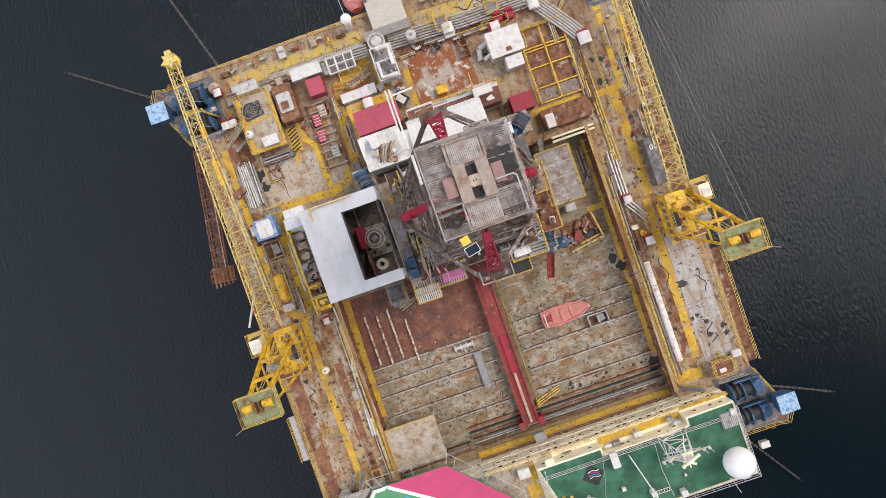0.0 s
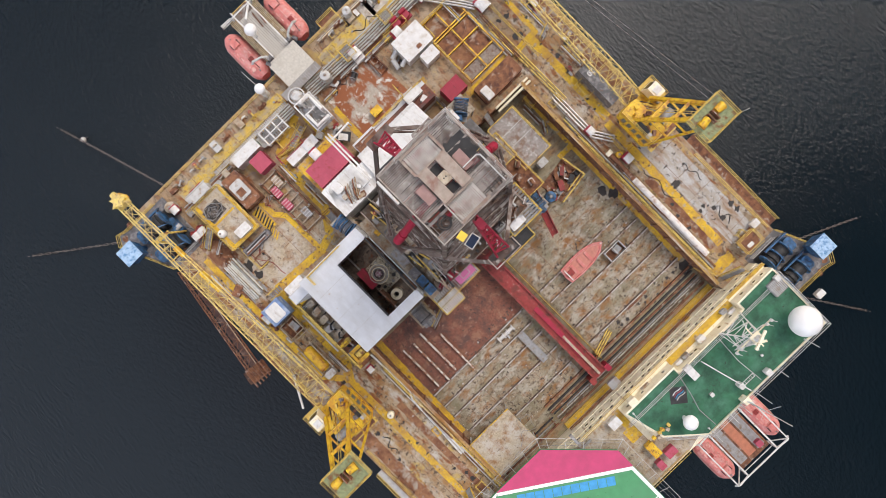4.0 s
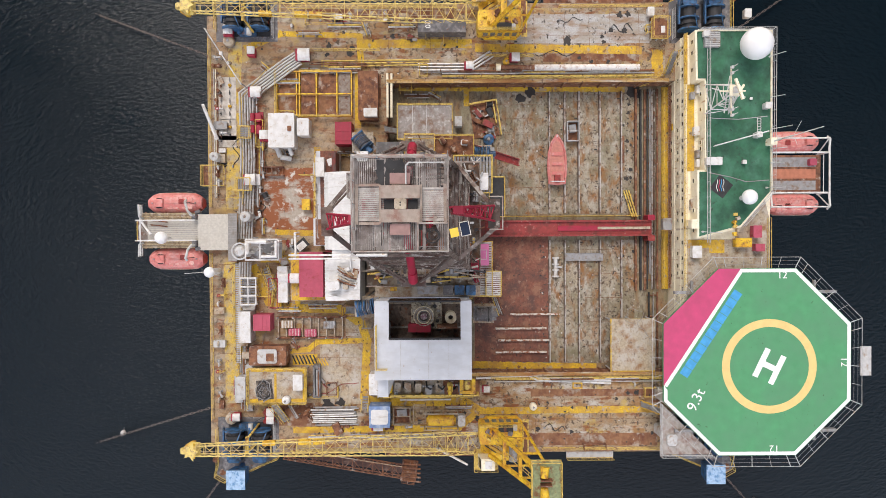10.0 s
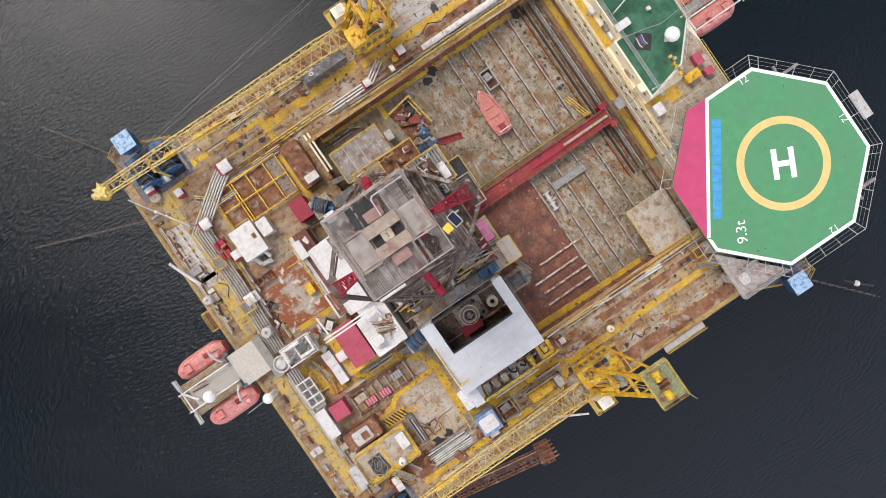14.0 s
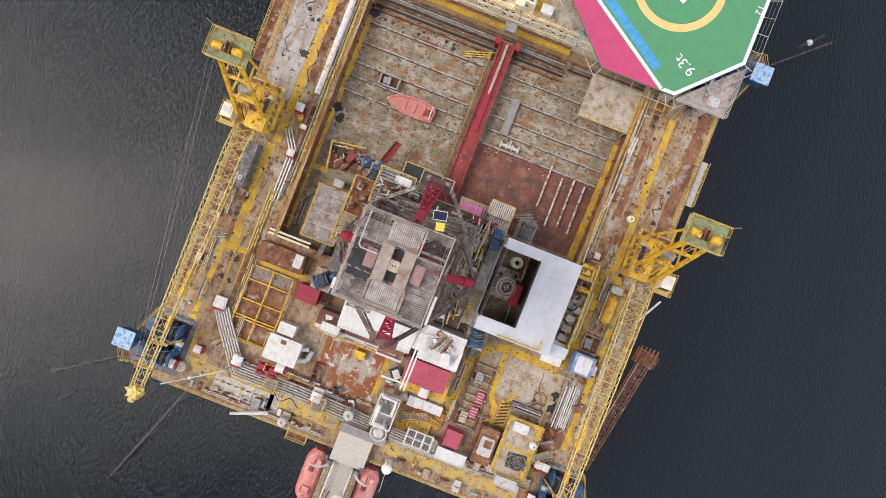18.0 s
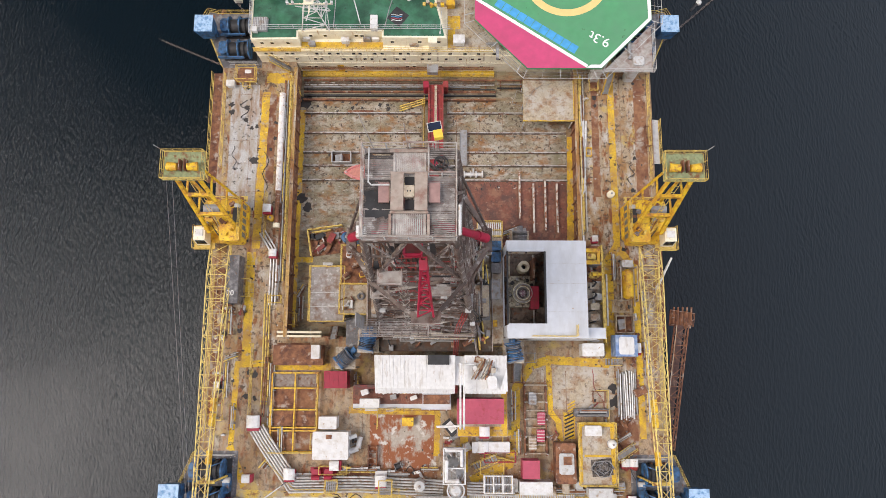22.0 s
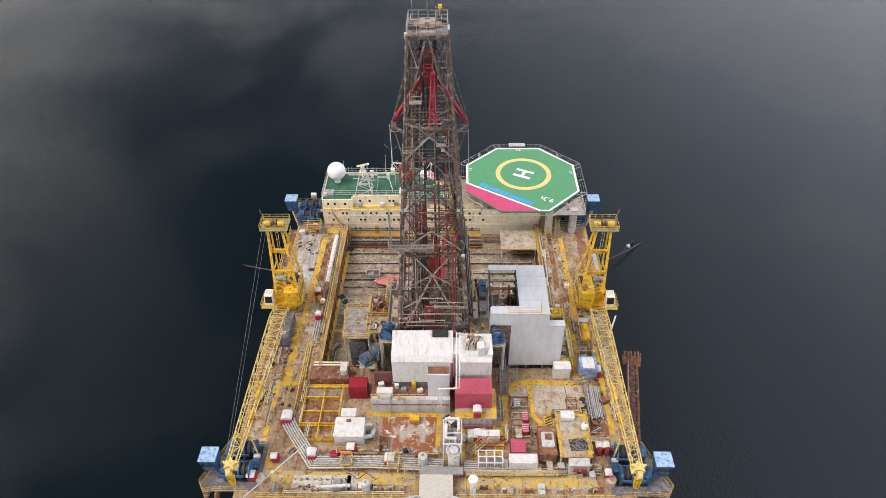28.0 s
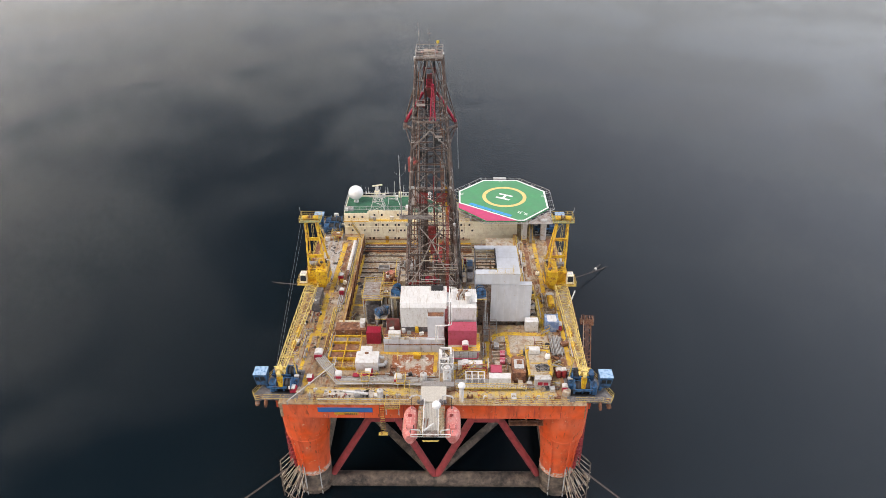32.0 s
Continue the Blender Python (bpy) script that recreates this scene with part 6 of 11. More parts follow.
for x, y, a, b, hh, m in ((-5.4, 3.6, 1.0, 1.6, 1.8, M_LIGHTGREY), (4.8, 3.0, 1.6, 1.0, 1.6, M_GREY), (-4.6, -4.6, 1.6, 1.0, 2.2, M_BOOMRED), (3.6, -4.6, 1.2, 1.2, 2.0, M_GREY), (-3.2, 4.6, 1.0, .8, 2.4, M_BOOMRED), (2.6, 4.8, .9, .9, 2.0, M_RUSTSTEEL), (5.8, -1.5, 1.2, 2.4, 1.4, M_TAN), (-6.8, -1.0, 1.0, 2.6, 1.3, M_TAN)):
    t = thing("drill_floor_machine", "boxy steel drilling machine on the drill floor", "machine", x, y, FZ, group="drill floor machines")
    part("housing", Shape().cbox(0, 0, .1, a * 1.6, b * 1.6, hh, 0, .15), m, t)
    part("bed", Shape().cbox(0, 0, 0, a * 1.9, b * 1.9, .1), M_GREY, t)
    part("motor", Shape().tube((-a * .7, 0, hh + .3), (a * .5, 0, hh + .3), .28, 10), M_GREY, t, smooth=True)
# pipe stands in the derrick
fl = thing("drill_pipe_stack", "rack of dark drill pipe standing in the derrick", "drill pipe", -.8, -.35, FZ)
pp = Shape().tube((0, 0, 0), (0, 0, 21.3), .09, 6).mesh("drill_pipe", M_DERRICK)
random.seed(5)
for i in range(8):
    for j in range(4):
        piece("drill_pipe", pp, fl, -2.6 + i * .24 + random.uniform(-.03, .03), 1.6 + j * .28, 0)

# corrugated white house aft of the derrick
hs = thing("corrugated_house", "white corrugated sheet house, weathered and streaked", "house", 0, 0, 27)
for x0, x1, cut in ((-6.9, 2.6, False), (3.7, 8.7, True)):
    part("wall", Shape().box(x0, -12.5, 5.6, x1, -8.2, 10.3), M_SHEET, hs)
    part("plinth", Shape().box(x0 + .1, -12.4, 0.0, x1 - .1, -8.3, 5.3), M_DARKBOX, hs)
    part("lower_wall", Shape().box(x0 + .02, -12.47, 5.303, x1 - .02, -8.22, 5.595), M_SHEET, hs)
    dz_ = .7 if cut else 0.0
    part("roof", Shape().add([(x0, -12.6, 10.303), (x1, -12.6, 10.303), (x1, -12.0, 11.1 - dz_ * .5), (x0, -12.0, 11.1 - dz_ * .5), (x0, -8.1, 12.6 - dz_), (x1, -8.1, 12.6 - dz_), (x1, -8.1, 10.303), (x0, -8.1, 10.303)], [(0, 1, 2, 3), (3, 2, 5, 4), (4, 5, 6, 7), (0, 3, 4, 7), (1, 6, 5, 2), (0, 7, 6, 1)]), M_SHEET, hs)
    n = int((x1 - x0) / .42)
    rb = Shape().bar((0, -11.98, 11.14 - dz_ * .5), (0, -8.1, 12.64 - dz_), .12, .08).mesh("roof_rib", M_SHEET)
    rb2 = Shape().bar((0, -12.62, 10.33), (0, -12.0, 11.14 - dz_ * .5), .12, .08).mesh("eave_rib", M_SHEET)
    for i in range(1, n):
        piece("roof_rib", rb, hs, x0 + i * (x1 - x0) / n, 0, 0)
        piece("eave_rib", rb2, hs, x0 + i * (x1 - x0) / n, 0, 0)
    wr = Shape().box(-.06, -12.56, 5.4, .06, -12.5, 10.25).mesh("wall_rib", M_SHEET)
    for i in range(1, n):
        piece("wall_rib", wr, hs, x0 + i * (x1 - x0) / n, 0, 0)
part("link_wall", Shape().box(2.6, -11.6, 5.6, 3.7, -8.2, 11.1), M_SHEET, hs)
# black box stands in for the dark slot under the ridge
part("black_opening_box", Shape().box(-.6, -9.2, 12.2, 1.9, -8.05, 12.75), M_BLACK, hs, "black box as the dark opening under the ridge")
part("roof_vent", Shape().cbox(6.9, -11.2, 10.9, 1.1, 1.5, 1.9, 4, .25), M_WHITE, hs, "tall white roof hopper")
random.seed(63)
for k in range(16):
    part("roof_machine", Shape().cbox(random.uniform(5.0, 7.4), random.uniform(-10.6, -8.5), 11.2, random.uniform(.3, 1.1), random.uniform(.2, .6), random.uniform(.4, 1.1), random.uniform(0, 180), .05), random.choice((M_TAN, M_RUSTSTEEL, M_LIGHTGREY, M_SHEET, M_GREY)), hs)
for k in range(5):
    part("roof_pipe", Shape().pipe([(4.6 + k * .4, -10.9, 11.0), (4.8 + k * .4, -10.4, 12.2), (5.6 + k * .3, -9.2, 12.5), (5.9 + k * .3, -8.4, 11.6)], .09, 6), (M_TAN, M_RUSTSTEEL, M_PIPE)[k % 3], hs, smooth=True)
part("loose_sheet", Shape().prism([(7.9, -12.2), (8.8, -12.3), (8.75, -9.4)], 11.62, 11.68), M_SHEET, hs)
before_annex = set(hs.children)
part("grey_annex", Shape().box(-10.4, -15.6, -.65, 2.2, -12.62, 3.3), M_CLAD, hs, "pale blue-grey lower annex")
part("annex_floor", Shape().box(-10.4, -14.9, 3.304, 2.2, -12.65, 3.4), M_REDDECK, hs)
part("white_annex", Shape().box(-1.3, -14.9, 3.404, 2.1, -13.35, 8.5), M_CLAD, hs, "pale blue-grey annex cabin")
railing([(-10.3, -15.5, 3.32), (-1.6, -15.5, 3.32)], parent=hs)
part("cabin_top_scrap", Shape().box(-1.2, -14.6, 8.504, 2.0, -13.5, 8.7), M_RUSTSTEEL, hs)
for x, y, a, b, hh, m in ((-8.8, -13.4, .9, .7, 1.2, M_WHITE), (-6.4, -13.2, .6, .9, .9, M_SHEET), (-5.2, -14.0, .8, .6, .7, M_GREY), (-3.6, -13.3, .7, .5, 1.4, M_YELLOW), (-2.6, -14.1, .9, .5, .6, M_WHITE), (-8.0, -15.5, 1.6, .5, .6, M_LIGHTGREY), (-5.6, -15.6, 1.0, .5, .5, M_TAN)):
    part("annex_box", Shape().cbox(x, y, 3.4, a, b, hh, 15 * (x % 2), .05), m, hs)
for k in range(6):
    part("annex_pipe", Shape().tube((-9.4 + k * 2.2, -15.68, .3), (-9.4 + k * 2.2, -15.68, 3.2), .07, 6), M_PIPE, hs)
part("annex_header", Shape().tube((-10.2, -15.7, 2.1), (2.0, -15.7, 2.1), .1, 7), M_RUSTSTEEL, hs)
part("long_locker", Shape().box(-9.4, -15.3, 3.404, -6.9, -14.2, 4.6), M_WHITE, hs, "white locker")
part("red_lower_wall", Shape().box(-9.9, -12.9, 3.404, -7.2, -12.4, 6.4), M_RUSTRED, hs, "rust-red lower wall")
for ob in set(hs.children) - before_annex:
    ob.matrix_basis = Matrix.Translation((0, .7, .65)) @ ob.matrix_basis
# tall white pipes running aft from the house
wp = thing("flare_line", "pair of tall white pipes bent over the house roof", "pipework", 3.4, -11.5, 27)
for o in (0, .42):
    part("pipe", Shape().pipe([(o + .9, 2.4, 12.6), (o - .2, 2.4, 13.1), (o - .2, -4.6, 13.1), (o - .2, -5.0, 12.6), (o - .2, -5.0, 9.2), (o - .6, -5.0, 8.9), (o - 2.9, -5.1, 8.9), (o - 3.0, -5.4, 5.0)], .11, 8), M_WHITE, wp, smooth=True)

# ---- tall clad shed with an open roof hatch ----
SX0, SX1, SY0, SY1, SZ = 8.6, 17.95, -6.0, 5.3, 41.4
M_BROWNSTEEL = material("patchy_brown_steel", (.20, .155, .125), .8, .1, .3, .4, [((.32, .25, .19), .8, .3, .12), ((.07, .05, .045), .7, .3, .12), ((.22, .09, .05), .6, .25, .1)])
sh = thing("winch_shed", "tall pale grey clad shed with a square open roof", "shed", 0, 0, 25)
t_ = SZ - 25
part("aft_wall", Shape().box(SX0, SY0 - .1, 13.7, SX1, SY0 + .15, t_), M_CLAD, sh)
# dark brown wall added, stands in for the dark open bay
part("recessed_wall", Shape().box(SX0, -4.75, 0, SX1, -4.6, 9.0), M_BROWNSTEEL, sh, "dark brown wall filling the open lower bay")
# openings in fore and port walls, added to let light in
part("fore_wall", Shape().box(SX0, SY1 - .15, 0, SX1, SY1, 9.6), M_CLAD, sh)
part("fore_wall", Shape().box(13.4, SY1 - .15, 9.602, SX1, SY1, t_), M_CLAD, sh)
part("fore_header", Shape().box(SX0, SY1 - .15, t_ - 1.2, 13.398, SY1, t_), M_CLAD, sh)
part("port_wall", Shape().box(SX0, -4.6, 0, SX0 + .15, SY1 - .15, 11.2), M_CLAD, sh)
part("port_wall", Shape().box(SX0, SY0 + .15, 11.202, SX0 + .15, -4.6, t_), M_CLAD, sh)
part("port_post", Shape().box(SX0, 4.1, 11.202, SX0 + .15, SY1 - .15, t_), M_CLAD, sh)
part("starboard_wall", Shape().box(SX1 - .15, -4.597, 0, SX1, SY1 - .15, 13.697).box(SX1 - .15, SY0 + .152, 13.7, SX1, SY1 - .15, t_), M_CLAD, sh)
part("roof_panel", Shape().box(13.15, SY0 + .15, t_ - .25, SX1 - .15, SY1 - .15, t_ - .003), M_CLAD, sh)
part("roof_panel", Shape().box(SX0 + .15, SY0 + .15, t_ - .25, 13.147, -4.45, t_ - .003), M_CLAD, sh)
part("roof_panel", Shape().box(SX0 + .15, 4.0, t_ - .25, 13.147, SY1 - .15, t_ - .003), M_CLAD, sh)
part("hatch_lip", Shape().box(SX0, -4.45, t_ - .6, SX0 + .16, 4.0, t_ + .08), M_BLACK, sh)
part("hatch_lip", Shape().box(13.0, -4.45, t_ - .5, 13.2, 4.0, t_ + .05), M_BLACK, sh)
for yy in (-3.1, .2, 2.6):
    part("roof_seam", Shape().box(13.2, yy - .02, t_ - .002, SX1 - .15, yy + .02, t_ + .018), M_LIGHTGREY, sh)
# lining added in brown, darker than the outer cladding
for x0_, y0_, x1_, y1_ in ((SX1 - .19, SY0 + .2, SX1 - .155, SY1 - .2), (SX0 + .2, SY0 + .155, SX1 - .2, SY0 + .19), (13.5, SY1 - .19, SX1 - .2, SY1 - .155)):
    part("inner_lining", Shape().box(x0_, y0_, 9.21, x1_, y1_, t_ - .3), M_BROWNSTEEL, sh, "dark brown inner wall")
part("inner_floor", Shape().box(SX0 + .16, SY0 + .16, 9.0, SX1 - .16, SY1 - .16, 9.2), M_BROWNSTEEL, sh)
part("lower_block", Shape().box(12.0, -6.0, 3.9, 20.6, -4.77, 13.6), M_CLAD, sh, "wider clad lower storey")
for x in (12.2, 15.0, 17.8, 20.4):
    part("stilt", Shape().box(x - .15, -5.9, 2.6, x + .15, -5.6, 3.9), M_BROWNSTEEL, sh)
for x in (13.4, 14.8, 16.2, 17.6, 19.0):
    part("panel_joint", Shape().box(x - .02, -6.02, 4.0, x + .02, -6.0, 13.5), M_SHEET, sh)
part("gutter", Shape().box(18.0, -6.1, 13.45, 20.7, -6.0, 13.6).box(SX0 - .05, SY0 - .16, t_ - .2, SX1 + .05, SY0 - .1, t_ - .08), M_LIGHTGREY, sh)
railing([(11.4, -5.9, t_), (16.6, -5.9, t_), (16.6, -4.6, t_)], parent=sh)
M_BEIGEBED = material("greasy_beige_casting", (.5, .46, .36), .7, 0, .25, .2, [((.2, .17, .13), .35, .34, .1), ((.07, .06, .05), .3, .2, .08)])
rot = thing("drawworks", "round grey winding drum with hose rings inside the open shed", "winch", 11.0, -.45, 34.2)
part("bed", Shape().cbox(-.1, .3, 0, 3.5, 3.9, 1.2, 0, .5), M_BEIGEBED, rot)
random.seed(151)
for k in range(26):
    a_ = k * .97
    part("bolt_block", Shape().cbox(1.45 * math.cos(a_) - .1, .3 + 1.65 * math.sin(a_), 1.2, random.uniform(.2, .5), random.uniform(.2, .45), random.uniform(.15, .7), random.uniform(0, 90), .04), random.choice((M_LIGHTGREY, M_GREY, M_TAN, M_BLACK, M_BROWNSTEEL)), rot)
for k, (r_, z_) in enumerate(((1.25, 2.45), (1.12, 2.6), (.98, 2.5), (.82, 2.7))):
    part("hose_ring", Shape().pipe([(r_ * math.cos(i * math.pi / 14), r_ * math.sin(i * math.pi / 14), z_ + .05 * math.sin(i)) for i in range(29)], .055, 6), (M_CREAM, M_LIGHTGREY, M_TAN, M_CREAM)[k], rot, "pale hose wound in a ring", smooth=True)
part("turntable", Shape().ring(0, 0, .6, 1.2, 1.2, 2.35, 28), M_GREY, rot)
part("hub", Shape().lathe(0, 0, [(.5, 1.2), (.5, 2.2), (.25, 2.5)], 16), material("purple_grey_hub", (.30, .17, .22), .6, 0, .2, .2, [((.5, .44, .46), .3, .4, .1)]), rot, "purple-grey hub", smooth=True)
for k in range(6):
    part("hub_bolt", Shape().lathe(.36 * math.cos(k * 1.05), .36 * math.sin(k * 1.05), [(.09, 2.2), (.09, 2.42)], 8), M_LIGHTGREY, rot)
cabinet(11.9, -2.4, 12.95, .4, 34.2, 2.6, M_RED, "crimson machine housing inside the shed", "machine")
ct = thing("shed_pulley", "white flanged cylinder below the shed hatch", "pulley", 11.2, 2.9, 34.2)
part("barrel", Shape().ring(0, 0, .32, .72, .1, 2.3, 24), M_CREAM, ct, "cream flanged barrel")
part("core", Shape().lathe(0, 0, [(.3, .1), (.3, 1.2)], 14), M_BLACK, ct)
part("bed", Shape().cbox(0, 0, -.001, 2.2, 1.6, .1), M_BROWNSTEEL, ct)
pn = thing("blast_screen", "rusty red-brown steel screen standing in the shed", "screen", 12.2, 2.5, 34.2)
part("sheet", Shape().box(-.1, -1.3, 0, .1, 1.2, 4.2), M_RUSTSTEEL, pn)
part("stay", Shape().bar((.1, 0, 3.6), (.7, 0, 0), .12), M_BROWNSTEEL, pn)
for y_, z_, m_ in ((-4.9, 37.2, M_TAN), (-4.9, 39.4, M_BROWNSTEEL), (4.6, 36.4, M_TAN), (4.6, 38.2, M_LIGHTGREY), (4.6, 39.9, M_TAN)):
    t = thing("wall_beam", "pale steel beam along the inner shed wall", "beam", 13.2, y_, z_, group="shed wall beams")
    part("beam", Shape().box(-4.3, -.14, 0, 4.3, .14, .3), m_, t)
    for k in range(5):
        part("bracket", Shape().box(-3.9 + k * 1.9, -.3, -.35, -3.7 + k * 1.9, .3, -.003), M_BROWNSTEEL, t)
for x_, m_ in ((9.1, M_RUSTSTEEL), (9.5, M_TAN), (12.6, M_LIGHTGREY)):
    t = thing("shed_pipe", "pipe led along the shed floor", "pipework", x_, 0, 34.4, group="shed pipes")
    part("pipe", Shape().tube((0, -5.4, .2), (0, 4.6, .2), .12, 8), m_, t, smooth=True)
    part("foot", Shape().box(-.12, -4.6, -.2, .12, -4.4, .1).box(-.12, 3.6, -.2, .12, 3.8, .1), M_BROWNSTEEL, t)
bm2 = thing("shed_joist", "dark joist across the shed floor", "joist", 10.9, 1.45, 34.2)
part("joist", Shape().box(-2.2, -.25, 0, 2.1, .25, 1.0), M_BLACK, bm2)

# walkway deck between the derrick and the shed, with stores on it
part("side_deck", Shape().box(7.22, -6.6, h - .14, 8.58, 6.6, h - .002).box(6.1, -5.6, h + .004, 7.19, 6.4, h + .01), M_TAN, sub, "worn tan side deck")
for y_, m_, l_ in ((5.4, M_BLUE, "blue steel locker with a pale lid"), (4.0, M_BLUE, "blue steel locker with a pale lid"), (2.6, M_DARKBOX, "dark grey machine cover")):
    cabinet(7.1, y_ - .6, 8.3, y_ + .6, FZ + .012, 1.2, m_, l_, "locker", "floor_locker")
cabinet(7.0, -1.2, 8.2, 1.3, FZ + .012, .9, M_GREY, "grey grated crate on the side deck", "crate", "grated_crate")
cabinet(7.2, -4.6, 7.8, -3.8, FZ + .012, .7, M_YELLOW, "small yellow box on the side deck", "box", "yellow_box")

# ---- pedestal cranes, one on each side ----
def crane(s):
    side_word = "port" if s < 0 else "starboard"
    t = thing("pedestal_crane", "yellow pedestal crane with a tall A-frame and a cream cab", "crane", s * 28.0, 9.6, DECK, group="pedestal cranes")
    z = lambda v: v - DECK
    part("pedestal", Shape().lathe(0, 0, [(1.7, 0), (1.7, 1.6), (2.0, 1.9)], 24), M_YELLOW, t, smooth=True)
    part("slew_table", Shape().cbox(0, .2, 1.9, 5.4, 5.8, .6, 0, .8), M_YELLOW, t)
    part("machinery_house", Shape().cbox(-s * 1.2, -.2, 2.5, 2.6, 5.6, 3.3, 0, .25), M_YELLOW, t)
    part("winch_house", Shape().cbox(s * 1.3, .6, 2.5, 2.3, 4.2, 2.4, 0, .2), M_YELLOW, t)
    part("deck_plate", Shape().cbox(s * .4, 2.9, 2.5, 4.6, 1.4, .12), M_RUSTSTEEL, t)
    part("engine_cover", Shape().cbox(-s * 2.05, .4, 5.8, .8, 1.9, .35, 0, .1), M_BLACK, t)
    part("white_lamp_box", Shape().cbox(-s * 2.2, 1.6, 5.8, .7, .5, .5, 0, .08), M_LIGHTGREY, t)
    part("exhaust", Shape().tube((-s * 1.6, -1.6, 5.8), (-s * 1.6, -1.6, 7.0), .18, 10), M_YELLOW, t)
    rnd = random.Random(40 + s)
    for k in range(8):
        part("roof_fitting", Shape().cbox(-s * 1.2 + rnd.uniform(-1.0, 1.0), rnd.uniform(-2.4, 2.2), 5.8, rnd.uniform(.25, .8), rnd.uniform(.2, .7), rnd.uniform(.12, .6), rnd.uniform(0, 90), .04), rnd.choice((M_YELLOW, M_RAIL, M_RUSTSTEEL, M_DARKBOX)), t)
    for k in range(6):
        part("winch_fitting", Shape().cbox(s * 1.3 + rnd.uniform(-.9, .9), .6 + rnd.uniform(-1.7, 1.7), 4.9, rnd.uniform(.25, .8), rnd.uniform(.2, .7), rnd.uniform(.2, .7), rnd.uniform(0, 90), .04), rnd.choice((M_YELLOW, M_RAIL, M_GREY, M_RUSTSTEEL)), t)
    # dark blocks stand in for the gaps in the housing
    for k in range(5):
        part("dark_gap_block", Shape().box(-s * 1.2 - 1.33, -2.2 + k * .95, 3.2, -s * 1.2 + 1.33, -1.6 + k * .95, 4.6), M_DARKBOX, t)
    for k in range(4):
        part("hose_pipe", Shape().pipe([(-s * .1, -2.6 + k * .3, 5.0), (s * .2, -2.2 + k * .4, 5.9), (s * .9, -1.4 + k * .5, 5.4), (s * 1.4, -.8 + k * .5, 4.9)], .06, 6), (M_BLACK, M_RAIL, M_RUSTSTEEL, M_GREY)[k], t, smooth=True)
    railing([(-s * 2.5, -3.0, 5.8), (-s * 2.5, 2.6, 5.8), (s * .1, 2.6, 5.8)], gap=1.0, parent=t)
    railing([(s * 2.5, 2.9, 2.5), (s * 2.6, -1.2, 2.5)], gap=1.0, parent=t)
    part("side_walk", Shape().box(min(s * 2.45, s * 3.1), -.2, 2.38, max(s * 2.45, s * 3.1), 3.4, 2.46).box(-2.3, 3.0, 2.38, 2.4, 3.8, 2.46), M_RAIL, t)
    part("frame_ladder", Shape().bar((-.25, -1.2, 5.0), (s * 1.05, 3.0, z(43.3)), .06).bar((.15, -1.2, 5.0), (s * 1.05 + .4, 3.0, z(43.3)), .06), M_RAIL, t)
    for k in range(9):
        part("ladder_rung", Shape().bar(tuple(Vector((-.25, -1.2, 5.0)).lerp(Vector((s * 1.05, 3.0, z(43.3))), (k + .5) / 9)), tuple(Vector((.15, -1.2, 5.0)).lerp(Vector((s * 1.05 + .4, 3.0, z(43.3))), (k + .5) / 9)), .05), M_RAIL, t)
    drum = part("hoist_drum", Shape().tube((s * .3, 1.4, 5.3), (s * 2.4, 1.4, 5.3), .55, 16), M_GREY, t, smooth=True)
    # A-frame
    px, py, pz = s * 1.25, 4.1, z(43.3)
    for o in (-1, 1):
        part("frame_leg", Shape().bar((o * 2.0 - s * .2, -1.6, 4.6), (px + o * 1.25, py - .9, pz), .42, .5), M_YELLOW, t)
        part("frame_leg", Shape().bar((o * 2.1 - s * .2, 2.6, 4.6), (px + o * 1.15, py + .4, pz), .3, .34), M_YELLOW, t)
    for f in (.33, .66):
        a = Vector((-s * .2, -1.6, 4.6)).lerp(Vector((px, py - .9, pz)), f)
        w = 2.0 + (1.25 - 2.0) * f
        part("frame_tie", Shape().box(a.x - w, a.y - .2, a.z - .35, a.x + w, a.y + .2, a.z + .35), M_YELLOW, t)
        b = Vector((-s * .2, 2.6, 4.6)).lerp(Vector((px, py + .4, pz)), f)
        for o in (-1, 1):
            part("frame_tie", Shape().bar((a.x + o * w, a.y, a.z), (b.x + o * (w - .05), b.y, b.z), .22), M_YELLOW, t)
    part("head_floor", Shape().box(px - 2.45, py - 1.75, pz, px + 2.45, py + 1.75, pz + .12), material("green_grating_" + side_word, (.26, .3, .16), .8, .1, .25, .3, [(RUST, .8, .3, .15)]), t)
    railing([(px - 2.4, py - 1.7, pz + .12), (px + 2.4, py - 1.7, pz + .12), (px + 2.4, py + 1.7, pz + .12), (px - 2.4, py + 1.7, pz + .12), (px - 2.4, py - 1.7, pz + .12)], gap=1.2, parent=t)
    for o in (-1, 1):
        part("sheave_block", Shape().tube((px + o * .55, py - .3, pz + .75), (px + o * 1.75, py - .2, pz + .55), .42, 12, .55), M_YELLOW, t, smooth=True)
        part("sheave_cheek", Shape().box(px + o * .3 - .07, py - .7, pz + .13, px + o * .3 + .07, py + .6, pz + 1.1), M_RUSTSTEEL, t)
    part("aerial", Shape().tube((px + s * 2.4, py + 1.7, pz), (px + s * 2.9, py + 1.9, pz + 2.2), .03, 5), M_LIGHTGREY, t)
    # cab and its gallery
    cx, cy = s * 3.1, -1.9
    cab = part("cab", Shape().prism([(cx - .85, cy - 1.15), (cx + .85, cy - 1.15), (cx + .85, cy + 1.1), (cx - .85, cy + 1.1)], 2.6, 4.7, [(cx - .75, cy - .8), (cx + .75, cy - .8), (cx + .75, cy + 1.0), (cx - .75, cy + 1.0)]), M_CREAM, t, "cream operator's cab")
